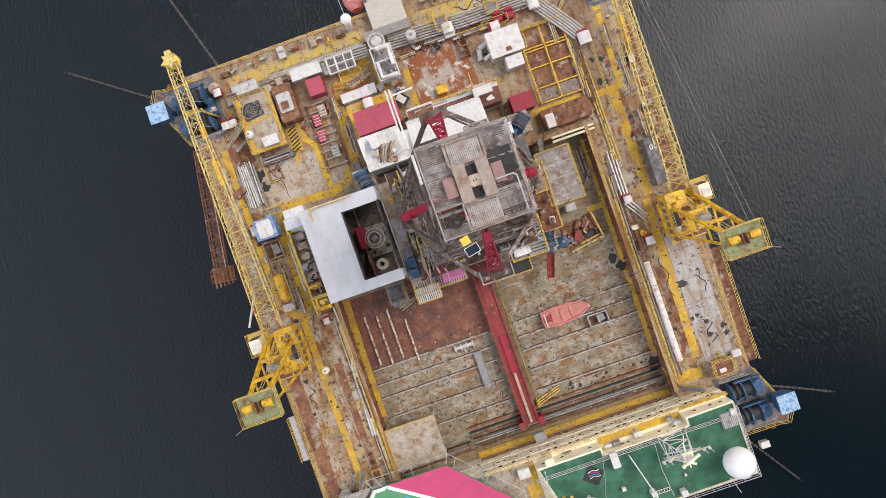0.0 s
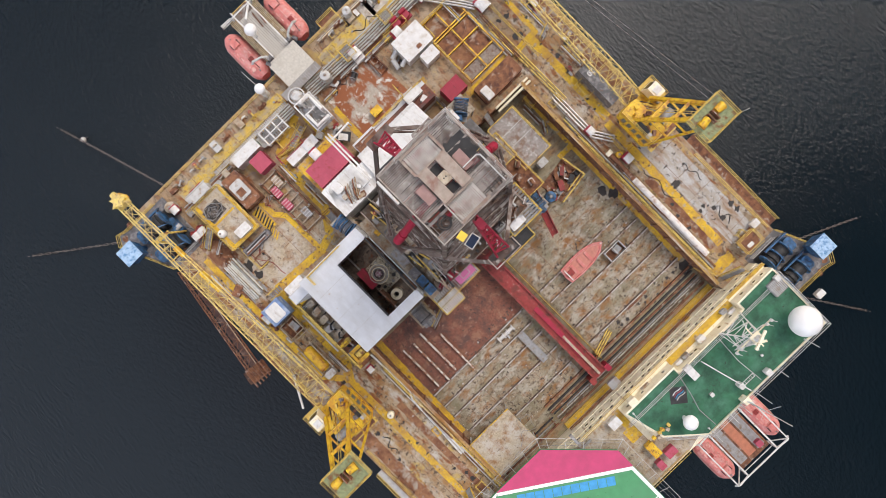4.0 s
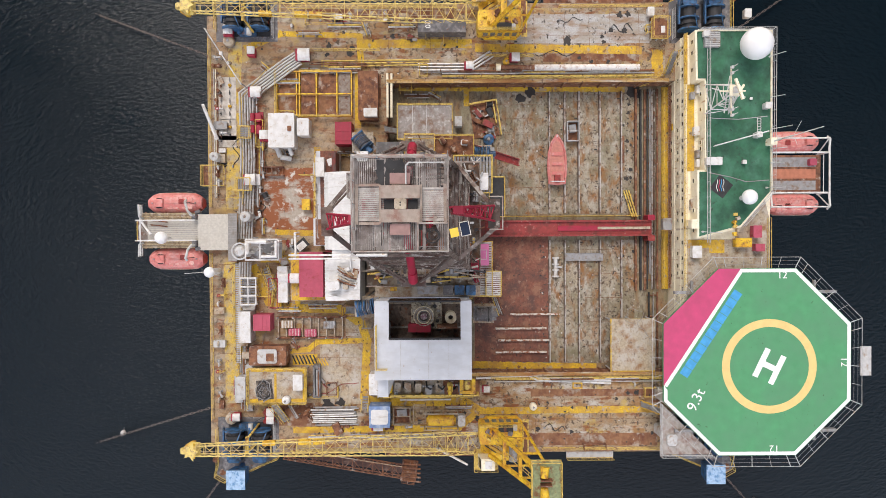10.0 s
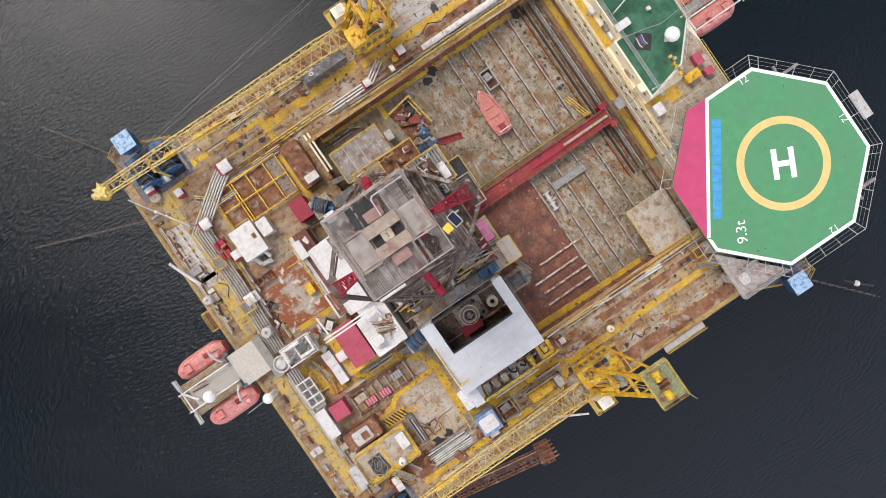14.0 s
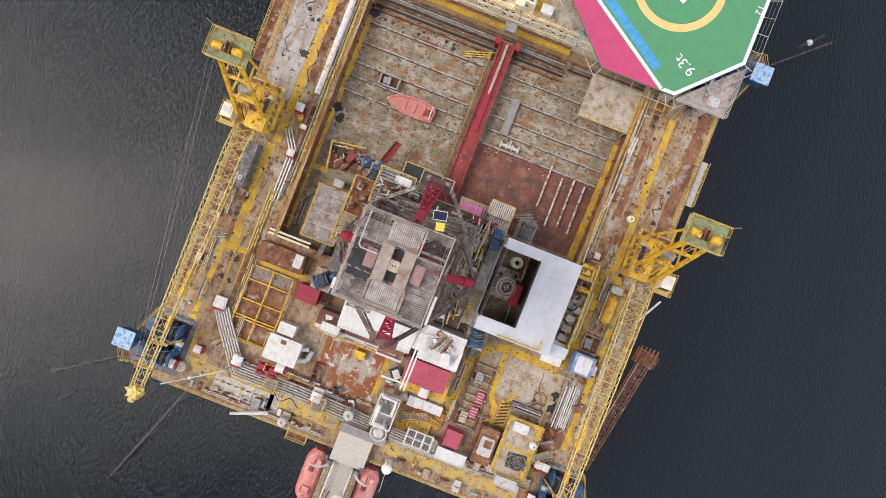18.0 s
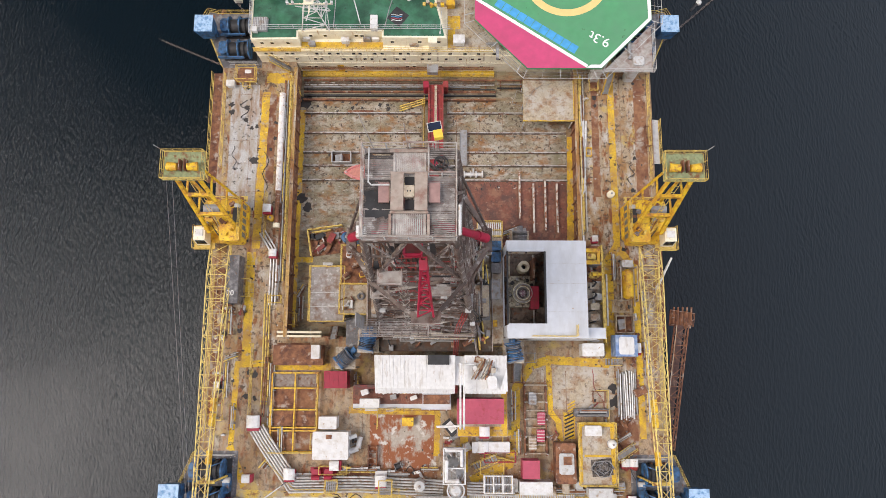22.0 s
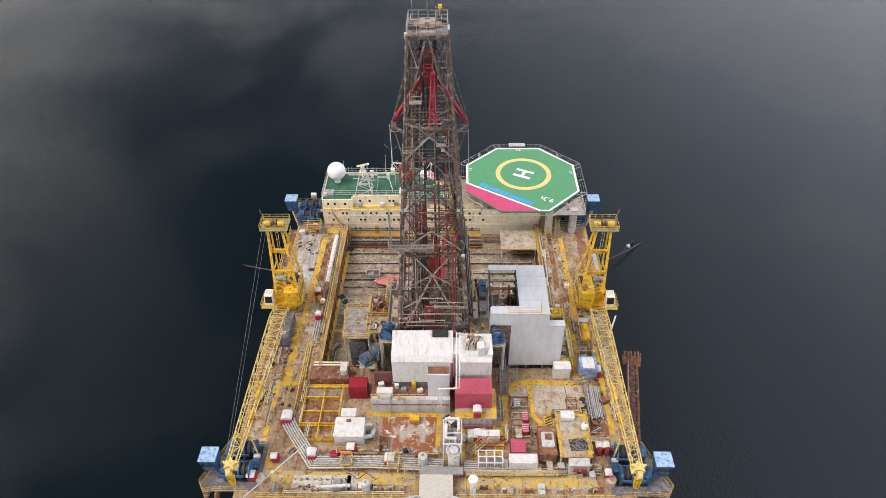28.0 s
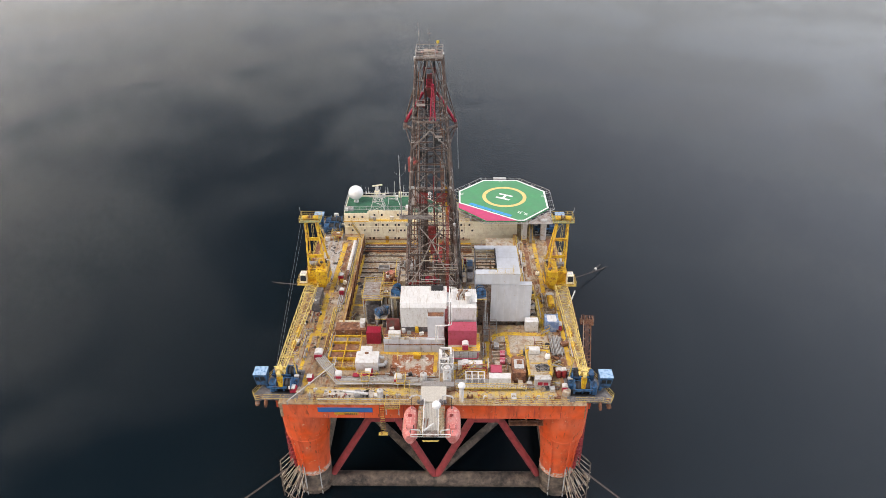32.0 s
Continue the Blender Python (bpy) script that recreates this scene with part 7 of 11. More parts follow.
    part("cab_window", Shape().add([(cx - .65, cy - 1.12, 3.2), (cx + .65, cy - 1.12, 3.2), (cx + .62, cy - .88, 4.5), (cx - .62, cy - .88, 4.5), (cx - .65, cy - 1.0, 3.2), (cx + .65, cy - 1.0, 3.2), (cx + .62, cy - .8, 4.5), (cx - .62, cy - .8, 4.5)], [(0, 1, 2, 3), (7, 6, 5, 4), (0, 4, 5, 1), (1, 5, 6, 2), (2, 6, 7, 3), (3, 7, 4, 0)]), M_WINDOW, cab)
    part("cab_roof_hatch", Shape().box(cx - .5, cy - .3, 4.704, cx + .5, cy + .6, 4.85), M_WHITE, cab)
    part("gallery", Shape().box(cx - 1.4, cy - 1.7, 2.3, cx + 1.4, cy + 1.6, 2.42), M_RAIL, t)
    railing([(cx + s * 1.35, cy + 1.55, 2.42), (cx + s * 1.35, cy - 1.65, 2.42), (cx - s * 1.3, cy - 1.65, 2.42)], gap=1.0, parent=t)
    # boom
    R0, R1 = Vector((s * .95, -2.9, z(29.8))), Vector((s * -.1, -39.6, z(35.6)))
    n_ = (R1 - R0).normalized()
    up = Vector((1, 0, 0)).cross(n_)
    up = up if up.z > 0 else -up
    boom = new("boom")
    boom.parent = t
    boom["label"] = "pale yellow lattice boom"
    M1 = R0.lerp(R1, .12)

    def quad(c, w, hh):
        return [c + Vector((-w, 0, 0)) - up * hh, c + Vector((w, 0, 0)) - up * hh, c + Vector((w, 0, 0)) + up * hh, c + Vector((-w, 0, 0)) + up * hh]

    lattice(boom, quad(R0, 1.3, .25), quad(M1, 1.3, .85), 3, U_TUBE_Y, .17, .09)
    lattice(boom, quad(M1, 1.3, .85), quad(R1, .62, .5), 20, U_TUBE_Y, .16, .075)
    part("boom_head", Shape().prism([(R1.x - .9, R1.y - .2), (R1.x + .9, R1.y - .2), (R1.x + .9, R1.y + 1.0), (R1.x - .9, R1.y + 1.0)], R1.z - .5, R1.z + .55, [(R1.x - .6, R1.y - .6), (R1.x + .6, R1.y - .6), (R1.x + .6, R1.y + .8), (R1.x - .6, R1.y + .8)]), M_BOOMYEL, boom)
    part("head_sheave", Shape().tube((R1.x - .3, R1.y - .7, R1.z + .1), (R1.x + .3, R1.y - .7, R1.z + .1), .6, 16), M_BOOMYEL, boom, smooth=True)
    part("head_star", Shape().prism([(R1.x + (1.25 if k % 2 == 0 else .6) * math.sin(k * math.pi / 5), R1.y + .2 + (1.0 if k % 2 == 0 else .5) * math.cos(k * math.pi / 5)) for k in range(10)], R1.z + .72, R1.z + .8), M_BOOMYEL, boom, "pale yellow star-shaped head plate")
    for o in (-.95, .6):
        part("head_cheek", Shape().box(R1.x + o, R1.y + .2, R1.z + .3, R1.x + o + .35, R1.y + .6, R1.z + .5), M_YELLOW, boom)
    part("hook_block", Shape().prism([(R1.x - .35, R1.y - .95), (R1.x + .35, R1.y - .95), (R1.x + .35, R1.y - .45), (R1.x - .35, R1.y - .45)], R1.z - 3.0, R1.z - .6, [(R1.x - .5, R1.y - 1.0), (R1.x + .5, R1.y - 1.0), (R1.x + .5, R1.y - .4), (R1.x - .5, R1.y - .4)]), M_YELLOW, boom, "yellow hook block")
    for o in (-.32, .32):
        part("walk_rail", Shape().bar(M1 + Vector((o, 0, 0)) - up * .7, R1 + Vector((o, 0, 0)) - up * .4, .06), M_TAN, boom)
    for f, hh in ((.55, .5), (.6, .5), (.72, .45)):
        c = R0.lerp(R1, f)
        part("boom_sheet", Shape().bar(c + Vector((-s * .75, 0, 0)) + up * .1, c + Vector((-s * .7, 0, 0)) + n_ * 1.6 + up * .1, .5, .9), M_YELLOW, boom)
    # luffing wires
    if s < 0:
        for o in (-.35, .35):
            part("wire", Shape().tube((px + s * 1.6 + o, py - 1.2, pz + .4), (R1.x + s * .5 + o * .5, R1.y, R1.z + .5), .016, 4), M_GREY, t)
    return t


crane(-1)
crane(1)
# boom rests
for s in (-1, 1):
    br = thing("boom_rest", "yellow tubular trestle under the crane boom", "boom rest", s * 27.9, -23.5, DECK, group="boom rests")
    for o in (-1, 1):
        part("leg", Shape().tube((o * 1.2, 0, 0), (o * .8, 0, 6.0), .14, 8), M_RAIL, br)
    part("saddle", Shape().box(-1.1, -.2, 5.85, 1.1, .2, 6.1), M_RAIL, br)

# ---- anchor winch stations on the four corners ----
def winch_station(cx, cy, sx, sy):
    t = thing("anchor_winch", "blue anchor windlass with a pale blue control cab", "winch", cx, cy, DECK, group="anchor winches")
    # dark grey plate stands in for the black gaps and sea below
    part("corner_platform", Shape().prism([(-3.4 * sx, -4.4 * sy), (2.2 * sx, -4.4 * sy), (5.4 * sx, 2.9 * sy), (4.6 * sx, 4.3 * sy), (3.2 * sx, 4.0 * sy), (-3.4 * sx, 4.0 * sy)], -.3, .02), M_DARKBOX, t)
    railing([(2.2 * sx, -4.4 * sy, .02), (5.4 * sx, 2.9 * sy, .02), (4.6 * sx, 4.3 * sy, .02), (3.2 * sx, 4.0 * sy, .02), (-2.0 * sx, 4.0 * sy, .02)], parent=t)
    for k, y in enumerate((-2.2, 1.3)):
        part("windlass_drum", Shape().tube((-1.9 * sx, y * sy, 1.35), (.9 * sx, y * sy, 1.35), 1.0, 20), M_BLACK, t, smooth=True)
        fl_ = Shape().tube((-.09, 0, 0), (.09, 0, 0), 1.4, 24).mesh("flange", M_BLUE, True)
        for x in (-2.0, -.5, 1.0):
            piece("flange", fl_, t, x * sx, y * sy, 1.42)
        part("gear_case", Shape().cbox(1.75 * sx, y * sy, .1, 1.2, 1.9, 1.9, 0, .3), M_BLUE, t)
        part("brake_band", Shape().tube((-1.35 * sx, y * sy, 1.38), (-.95 * sx, y * sy, 1.38), 1.2, 20), M_BLACK, t, smooth=True)
        part("bed", Shape().cbox(-.4 * sx, y * sy, .02, 4.6, 2.4, .2), M_BLACK, t)
        part("side_frame", Shape().box(-2.4, y * sy - 1.5, 1.5, 1.3, y * sy - 1.28, 1.95), M_BLUE, t, "bright blue frame beam")
        part("brake_lever", Shape().bar((-2.2 * sx, y * sy + 1.1, 1.9), (-.2 * sx, y * sy + .4, 2.7), .14), M_BLUE, t)
    part("motor_skid", Shape().cbox(-2.3 * sx, -.4 * sy, .1, .9, 2.4, 1.1, 0, .15), M_BLUE, t)
    part("motor", Shape().tube((-2.9 * sx, -.9 * sy, 1.5), (-2.0 * sx, -.9 * sy, 1.5), .35, 12), M_LIGHTGREY, t, smooth=True)
    part("cab_leg", Shape().cbox(3.2 * sx, .6 * sy, .02, .5, .5, 1.2), M_BLUE, t)
    cab = part("cab", Shape().prism([(3.0 * sx, -.5 * sy), (4.9 * sx, -.5 * sy), (4.9 * sx, 1.4 * sy), (3.0 * sx, 1.4 * sy)], 1.2, 3.9, [(2.75 * sx, -.75 * sy), (5.2 * sx, -.75 * sy), (5.2 * sx, 1.65 * sy), (2.75 * sx, 1.65 * sy)]), M_BLUE, t, "blue control cab")
    part("cab_roof", Shape().box(min(2.7 * sx, 5.25 * sx), min(-.8 * sy, 1.7 * sy), 3.904, max(2.7 * sx, 5.25 * sx), max(-.8 * sy, 1.7 * sy), 4.02), M_CABBLUE, cab, "faded pale blue roof")
    wn_ = Shape().box(-.55, -.04, -.35, .55, .04, .35).mesh("cab_window", M_WINDOW)
    for o in (3.5, 4.5):
        piece("cab_window", wn_, cab, o * sx, 1.57 * sy, 2.9, 0, .75, 1, 1.3, -6 * sy)
    piece("cab_window", wn_, cab, 5.1 * sx, .45 * sy, 2.9, 90, 1.2)
    part("fairlead", Shape().tube((4.2 * sx, 3.4 * sy, .1), (4.6 * sx, 3.9 * sy, -1.6), .45, 14), M_RUSTSTEEL, t, smooth=True)
    part("fairlead_wheel", Shape().tube((2.6 * sx, 4.15 * sy, -.8), (2.9 * sx, 4.15 * sy, -.8), .9, 18), M_RUSTSTEEL, t, smooth=True)
    railing([(-2.9 * sx, -3.9 * sy, .05), (1.2 * sx, -3.9 * sy, .05)], mat=M_LIGHTGREY, parent=t)
    return t


winch_station(-29.2, -24.9, -1, -1)
winch_station(29.2, -25.2, 1, -1)
winch_station(-28.7, 37.5, -1, 1)
winch_station(28.8, 37.6, 1, 1)


def chain(p, q, n):
    t = thing("mooring_chain", "rusty stud-link mooring chain running into the sea", "chain", *p, group="mooring chains")
    P, Q = Vector((0, 0, 0)), Vector(q) - Vector(p)
    link = Shape()
    link.bar((-.08, 0, 0), (-.08, 0, 1), .06).bar((.08, 0, 0), (.08, 0, 1), .06).bar((-.08, 0, .03), (.08, 0, .03), .06).bar((-.08, 0, .97), (.08, 0, .97), .06)
    me = link.mesh("link", M_CHAIN)
    L = (Q - P).length / n
    base = (Q - P).to_track_quat("Z", "X").to_matrix().to_4x4()
    for i in range(n):
        o = new("link", me)
        o.parent = t
        f = i / n
        sag = -1.6 * math.sin(math.pi * f) * .4
        o.matrix_basis = Matrix.Translation(P.lerp(Q, f) + Vector((0, 0, sag))) @ base @ pose(0, 0, 0, 0, 0, 90 * (i % 2)) @ Matrix.Diagonal((1.6, 1.6, L * 1.12, 1))


for p_, q_ in (((31.0, -28.0, 7), (60, -49.5, -.6)), ((27.5, -30.0, 7), (38.5, -63, -.6)), ((-30.6, -28.0, 7), (-58, -47, -.6)), ((-27.0, -30.0, 7), (-40, -62, -.6)),
               ((-30.6, 40.0, 7), (-55, 52.5, -.6)), ((-27, 41.6, 7), (-44, 67, -.6)), ((31.0, 40.0, 7), (56, 63, -.6))):
    chain(p_, q_, 44)
bu = thing("mooring_buoy", "dark spar buoy floating on a mooring line", "buoy", 49.6, 59.0, -.2)
part("spar", Shape().tube((-1.6, -1.6, .1), (1.8, 2.0, .9), .25, 10), M_BLACK, bu, smooth=True)
part("float", Shape().ball(0, 0, .4, .55, 14, 8), M_WHITE, bu, smooth=True)
bu2 = thing("mooring_buoy", "dark spar buoy floating on a mooring line", "buoy", -51.0, -48.0, -.2)
part("spar", Shape().tube((-1.2, -1.2, .1), (1.2, 1.2, .6), .2, 10), M_BLACK, bu2, smooth=True)

bu3 = thing("mooring_buoy", "pale knotted float on the mooring chain", "buoy", 35.7, -55.3, -.1)
part("float", Shape().ball(0, 0, .35, .5, 12, 8), M_LIGHTGREY, bu3, smooth=True)
part("spar", Shape().tube((-.9, .2, .3), (.7, -.3, .4), .16, 8), M_BLACK, bu3, smooth=True)

# ---- aft deck, port ----
M_ROOFBROWN = material("brown_grey_plate", (.25, .2, .165), .8, 0, .2, .3, [((.33, .3, .27), .8, .35, .2), ((.16, .07, .035), .7, .3, .15)])
hf = thing("hatch_frame", "yellow steel hatch frame with grey and rusty panels", "hatch", -19, -15, DECK)
hx0, hy0, hx1, hy1 = -21.56, -20.57, -15.45, -10.38
hx0, hx1, hy0, hy1 = hx0 + 19, hx1 + 19, hy0 + 15, hy1 + 15
ys_ = [hy0, hy0 + 2.7, hy0 + 3.1, hy0 + 5.4, hy0 + 8.2, hy1]
for y in ys_:
    part("frame_bar", Shape().box(hx0, y - .09, .0, hx1, y + .09, .62), M_YELLOW, hf)
for x in (hx0, hx1, (hx0 + hx1) / 2):
    part("frame_bar", Shape().box(x - .09, hy0, .625, x + .09, hy1, .8), M_YELLOW, hf)
xm = (hx0 + hx1) / 2
for i, (ya, yb) in enumerate(((ys_[0], ys_[1]), (ys_[2], ys_[3]), (ys_[3], ys_[4]), (ys_[4], ys_[5]))):
    for a_, b_ in ((hx0, xm), (xm, hx1)):
        part("hatch_panel", Shape().box(a_ + .2, ya + .2, .0, b_ - .2, yb - .2, .1 if i in (0, 2) else .3), (M_RUSTPATCH, M_RUSTSTEEL, M_RUSTSTEEL if a_ == hx0 else M_RUSTPATCH, M_ROOFBROWN)[i], hf)
railing([(hx0 - 19, hy0 - 15, DECK + .8), (hx1 - 19, hy0 - 15, DECK + .8), (hx1 - 19, hy1 - 15, DECK + .8)])

cabinet(-21.45, -9.37, -14.76, -6.67, DECK, 1.4, M_RUSTSTEEL, "long rusty low steel tank housing", "tank", "tank_housing")
pipe_run([(-21.32, -5.21, DECK), (-15.3, -5.22, DECK)], .17, 2, .55, M_CREAM, "pair of cream pipes across the deck", .35)
container(-14.31, -12.29, -11.31, -10.10, DECK, 3.0, M_RED, "crimson ribbed steel container on the deck")
cabinet(-16.19, -8.52, -15.06, -6.71, DECK, 2.6, M_WHITE, "white upright equipment cabinet", name="equipment_cabinet")
hut = thing("mud_hut", "cream-white rusty square hut on the deck", "hut", -13.29, -19.53, DECK)
part("body", Shape().cbox(0, 0, 0, 4.5, 3.4, 2.5, 0, .1), M_WHITE, hut)
part("roof", Shape().cbox(0, 0, 2.5, 4.6, 3.5, .12, 0, .12), M_WHITE, hut)
part("roof_hatch", Shape().cbox(-.2, 1.1, 2.62, .7, .5, .15), M_RUSTSTEEL, hut)
part("duct", Shape().tube((2.2, -.9, 1.2), (3.4, -.5, 1.0), .35, 12).tube((3.4, -.5, 1.0), (3.6, .9, .6), .35, 12), M_LIGHTGREY, hut, smooth=True)
part("duct", Shape().tube((2.2, .9, 1.8), (3.2, 1.2, 1.5), .3, 12), M_LIGHTGREY, hut, smooth=True)
cabinet(-14.93, -17.49, -12.60, -15.90, DECK, 2.4, M_WHITE, "white boxy ventilation housing", "ventilator", "ventilation_housing")
pipe_run([(-23.33, -17.52, DECK + .6), (-22.33, -19.07, DECK + .6), (-18.25, -24.66, DECK + .6), (-9.58, -24.51, DECK + .6), (1.25, -24.98, DECK + .6)], .14, 6, .36, M_PIPE, "bundle of grey pipes bent across the aft deck", .3)
pipe_run([(4.34, -24.99, DECK + .6), (10.53, -25.15, DECK + .6)], .14, 5, .36, M_PIPE, "bundle of grey pipes along the aft deck", .3)
pipe_run([(-23.96, 8.79, DECK), (-22.18, 6.08, DECK), (-22.20, -1.30, DECK)], .13, 3, .4, M_PIPE, "grey pipes along the port deck", .35)
pipe_run([(21.14, 25.03, DECK), (20.68, 14.96, DECK), (20.06, 13.80, DECK), (20.38, 6.43, DECK)], .14, 2, .4, M_WHITE, "white pipes beside the pipe deck", .35)
pipe_run([(-22.82, 0.25, DECK), (-22.71, -14.53, DECK)], .1, 3, .35, M_RAIL, "rusty yellow pipes along the port deck", .3)
pipe_run([(-22.46, -8.30, DECK), (-22.71, -16.09, DECK)], .09, 2, .3, M_RUSTSTEEL, "rusty pipes along the deck", .55)
sk = thing("pump_skid", "crimson twin pump skid on the aft deck", "pump", -14.47, -23.29, DECK)
part("bed", Shape().cbox(0, 0, 0, 3.4, 1.5, .25), M_RED, sk)
for o in (-.8, .8):
    part("pump_body", Shape().cbox(o, .1, .25, 1.2, 1.1, .9, 0, .2), M_RED, sk)
    part("motor", Shape().tube((o - .5, -.4, 1.4), (o + .5, -.4, 1.4), .3, 12), M_RED, sk, smooth=True)
hose_box(6.4, -17.6, DECK + 3.2, 1.2, 0, 1.6)
for x, y, s, tn in ((-23.69, -16.82, 1.6, 0), (-18.70, -23.38, 1.35, 0), (-6.84, -24.17, 1.4, 0), (-12.77, -22.16, 1.2, 90), (-24.17, -23.84, 1.0, 90), (-26.95, -26.93, 1.2, 90), (-22.16, 5.65, 1.0, 0), (-23.22, 11.86, 1.1, 0), (21.86, 7.76, .8, 0), (26.80, -7.08, 1.3, 0), (6.46, -19.82, 1.3, 0), (24.84, -21.75, 1.0, 0), (25.92, -21.75, 1.0, 0), (25.52, -26.36, 1.0, 0), (-26.66, 31.84, .9, 90), (-19.02, -22.95, .8, 0)):
    hose_box(x, y, DECK, s, tn, 1.7)
rk = thing("ladder_rack", "rusty ladder-shaped storage rack", "rack", -8.05, -21.30, DECK)
for o in (-.55, .55):
    part("side_rail", Shape().box(o - .08, -1.6, 0, o + .08, 1.6, .8), M_RUSTSTEEL, rk)
for k in range(5):
    part("rung", Shape().box(-.47, -1.4 + k * .7 - .06, .55, .47, -1.4 + k * .7 + .06, .7), M_RUSTSTEEL, rk)
sp = thing("white_spar", "thick white steel spar lying over the stern", "spar", -12.30, -28.54, DECK)
part("spar", Shape().tube((0, 0, 1.2), (-4.4, -1.3, 3.0), .27, 12, .2), M_WHITE, sp, smooth=True)
part("crutch", Shape().bar((-.5, -.2, 0), (-.5, -.2, 1.1), .2).bar((.1, .2, 0), (.1, .2, 1.1), .2), M_GREY, sp)
sp = thing("deck_pole", "long thin white pole raised over the aft deck", "pole", -27.43, -30.28, DECK)
part("pole", Shape().tube((0, 0, .8), (8.6, 6.2, 5.0), .09, 8), M_LIGHTGREY, sp, smooth=True)
part("stanchion", Shape().tube((8.3, 6.0, 0), (8.3, 6.0, 4.85), .08, 6).tube((0, 0, 0), (0, 0, .8), .12, 6), M_GREY, sp)
part("clamp", Shape().cbox(3.9, 2.85, 2.55, .4, .4, .35), M_WHITE, sp)
sp = thing("deck_pole", "thin white pole slung outside the deck edge", "pole", 30.2, 1.0, DECK)
part("pole", Shape().tube((0, 0, .3), (1.9, 4.2, 1.6), .2, 8, .14), M_WHITE, sp, smooth=True)
part("stanchion", Shape().tube((-.3, .1, 0), (.1, .2, .6), .1, 6), M_GREY, sp)
for x, y, r, h_, m, lb in ((-25.76, -27.05, .75, 1.0, M_TAN, "beige mushroom ventilator drum"), (25.78, -27.10, .8, 1.2, M_TAN, "beige mushroom ventilator drum"), (-9.93, -28.72, .6, 2.4, M_LIGHTGREY, "grey ventilation trunk with a ring top"), (-1.80, -24.50, .7, 2.8, M_LIGHTGREY, "grey cylindrical mud tank"), (24.46, 14.29, .5, 1.0, M_CREAM, "cream mushroom ventilator on deck")):
    tank(x, y, DECK, r, h_, m, lb, "ventilator", .2, "ventilator")
ov = platform(-8.9, -30.98, -6.1, -27.83, DECK - .2, DECK - 2.0, M_RUSTSTEEL, "small brown grated platform over the stern", rails=True, name="stern_platform")
st_ = thing("stern_ladder", "rusty ochre ladder hung on the stern plating", "ladder", -9.6, -30.02, 19.9)
part("stile", Shape().bar((-.45, 0, 0), (-.45, 0, 7.4), .1).bar((.45, 0, 0), (.45, 0, 7.4), .1), M_RUSTSTEEL, st_)
rg = Shape().tube((-.45, 0, 0), (.45, 0, 0), .05, 5).mesh("rung", M_RAIL)
for k in range(12):
    piece("rung", rg, st_, 0, 0, .4 + k * .58)
part("foot_stage", Shape().box(-.9, -.7, 0, .9, .1, .12), M_RAIL, st_)
random.seed(21)
platform(-13.92, -25.40, -12.39, -23.87, DECK + 1.5, DECK, M_GREY, "small railed stile over the pipes", slats=6, name="stile")
platform(-7.02, -25.79, -5.34, -23.87, DECK + 1.4, DECK, M_GREY, "small railed stile over the pipes", slats=6, name="stile")

# ---- aft deck, middle ----
M_LANDING = material("beige_planked_deck", (0.52, 0.49, 0.43), 0.8, 0, 0.1, 0.3, [((0.46, 0.42, 0.36), 0.8, 0.22, 0.2)], vary=.08)
M_LANDGREY = material("grey_planked_deck", (0.33, 0.315, 0.30), 0.8, 0, 0.1, 0.3, [((0.25, 0.22, 0.19), 0.8, 0.3, 0.2)], vary=.12)
M_ENDGRATE = material("dark_worn_grating", (.17, .14, .12), .8, .1, .2, .3, [((.36, .32, .28), .7, .35, .12), ((.16, .07, .04), .6, .25, .1)])
lp = thing("lifeboat_landing", "pale ribbed landing leading to the stern lifeboats", "landing", 0, -33, DECK)
part("landing_plate", Shape().box(-2.25, 6.0, 1.62, 4.2, 7.2, 1.87), M_LANDGREY, lp, "darker grey ribbed step")
part("landing_plate", Shape().box(-2.15, 1.9, 1.5, 2.7, 5.995, 1.75), M_LANDING, lp)
part("landing_plate", Shape().box(-1.3, -5.0, 1.3, 1.3, 1.895, 1.5), M_LANDING, lp)
part("landing_plate", Shape().box(-1.3, -6.3, 1.25, 1.3, -5.005, 1.45), M_ENDGRATE, lp, "dark worn grated end")
rb_ = Shape().box(-.03, 1.95, 1.75, .03, 5.95, 1.775).mesh("plank_rib", M_LANDING)
for k in range(14):
    piece("plank_rib", rb_, lp, -1.95 + k * .345, 0, 0)
rb_ = Shape().box(-.05, 6.05, 1.87, .05, 7.15, 1.91).mesh("step_rib", M_LANDGREY)
for k in range(20):
    piece("step_rib", rb_, lp, -2.1 + k * .32, 0, 0)
rb3 = Shape().box(-.03, -4.95, 1.5, .03, 1.85, 1.53).mesh("narrow_rib", M_LANDGREY)
for k in range(9):
    piece("narrow_rib", rb3, lp, -1.15 + k * .288, 0, 0)
M_TIMBER = material("weathered_tan_timber", (.40, .31, .19), .85, 0, .2, .25, [((.22, .15, .09), .5, .35, .12), ((.5, .46, .4), .6, .25, .1)], vary=.2)
slat_ = Shape().box(-.08, -5.9, 1.12, .08, 1.3, 1.2).mesh("timber_slat", M_TIMBER)
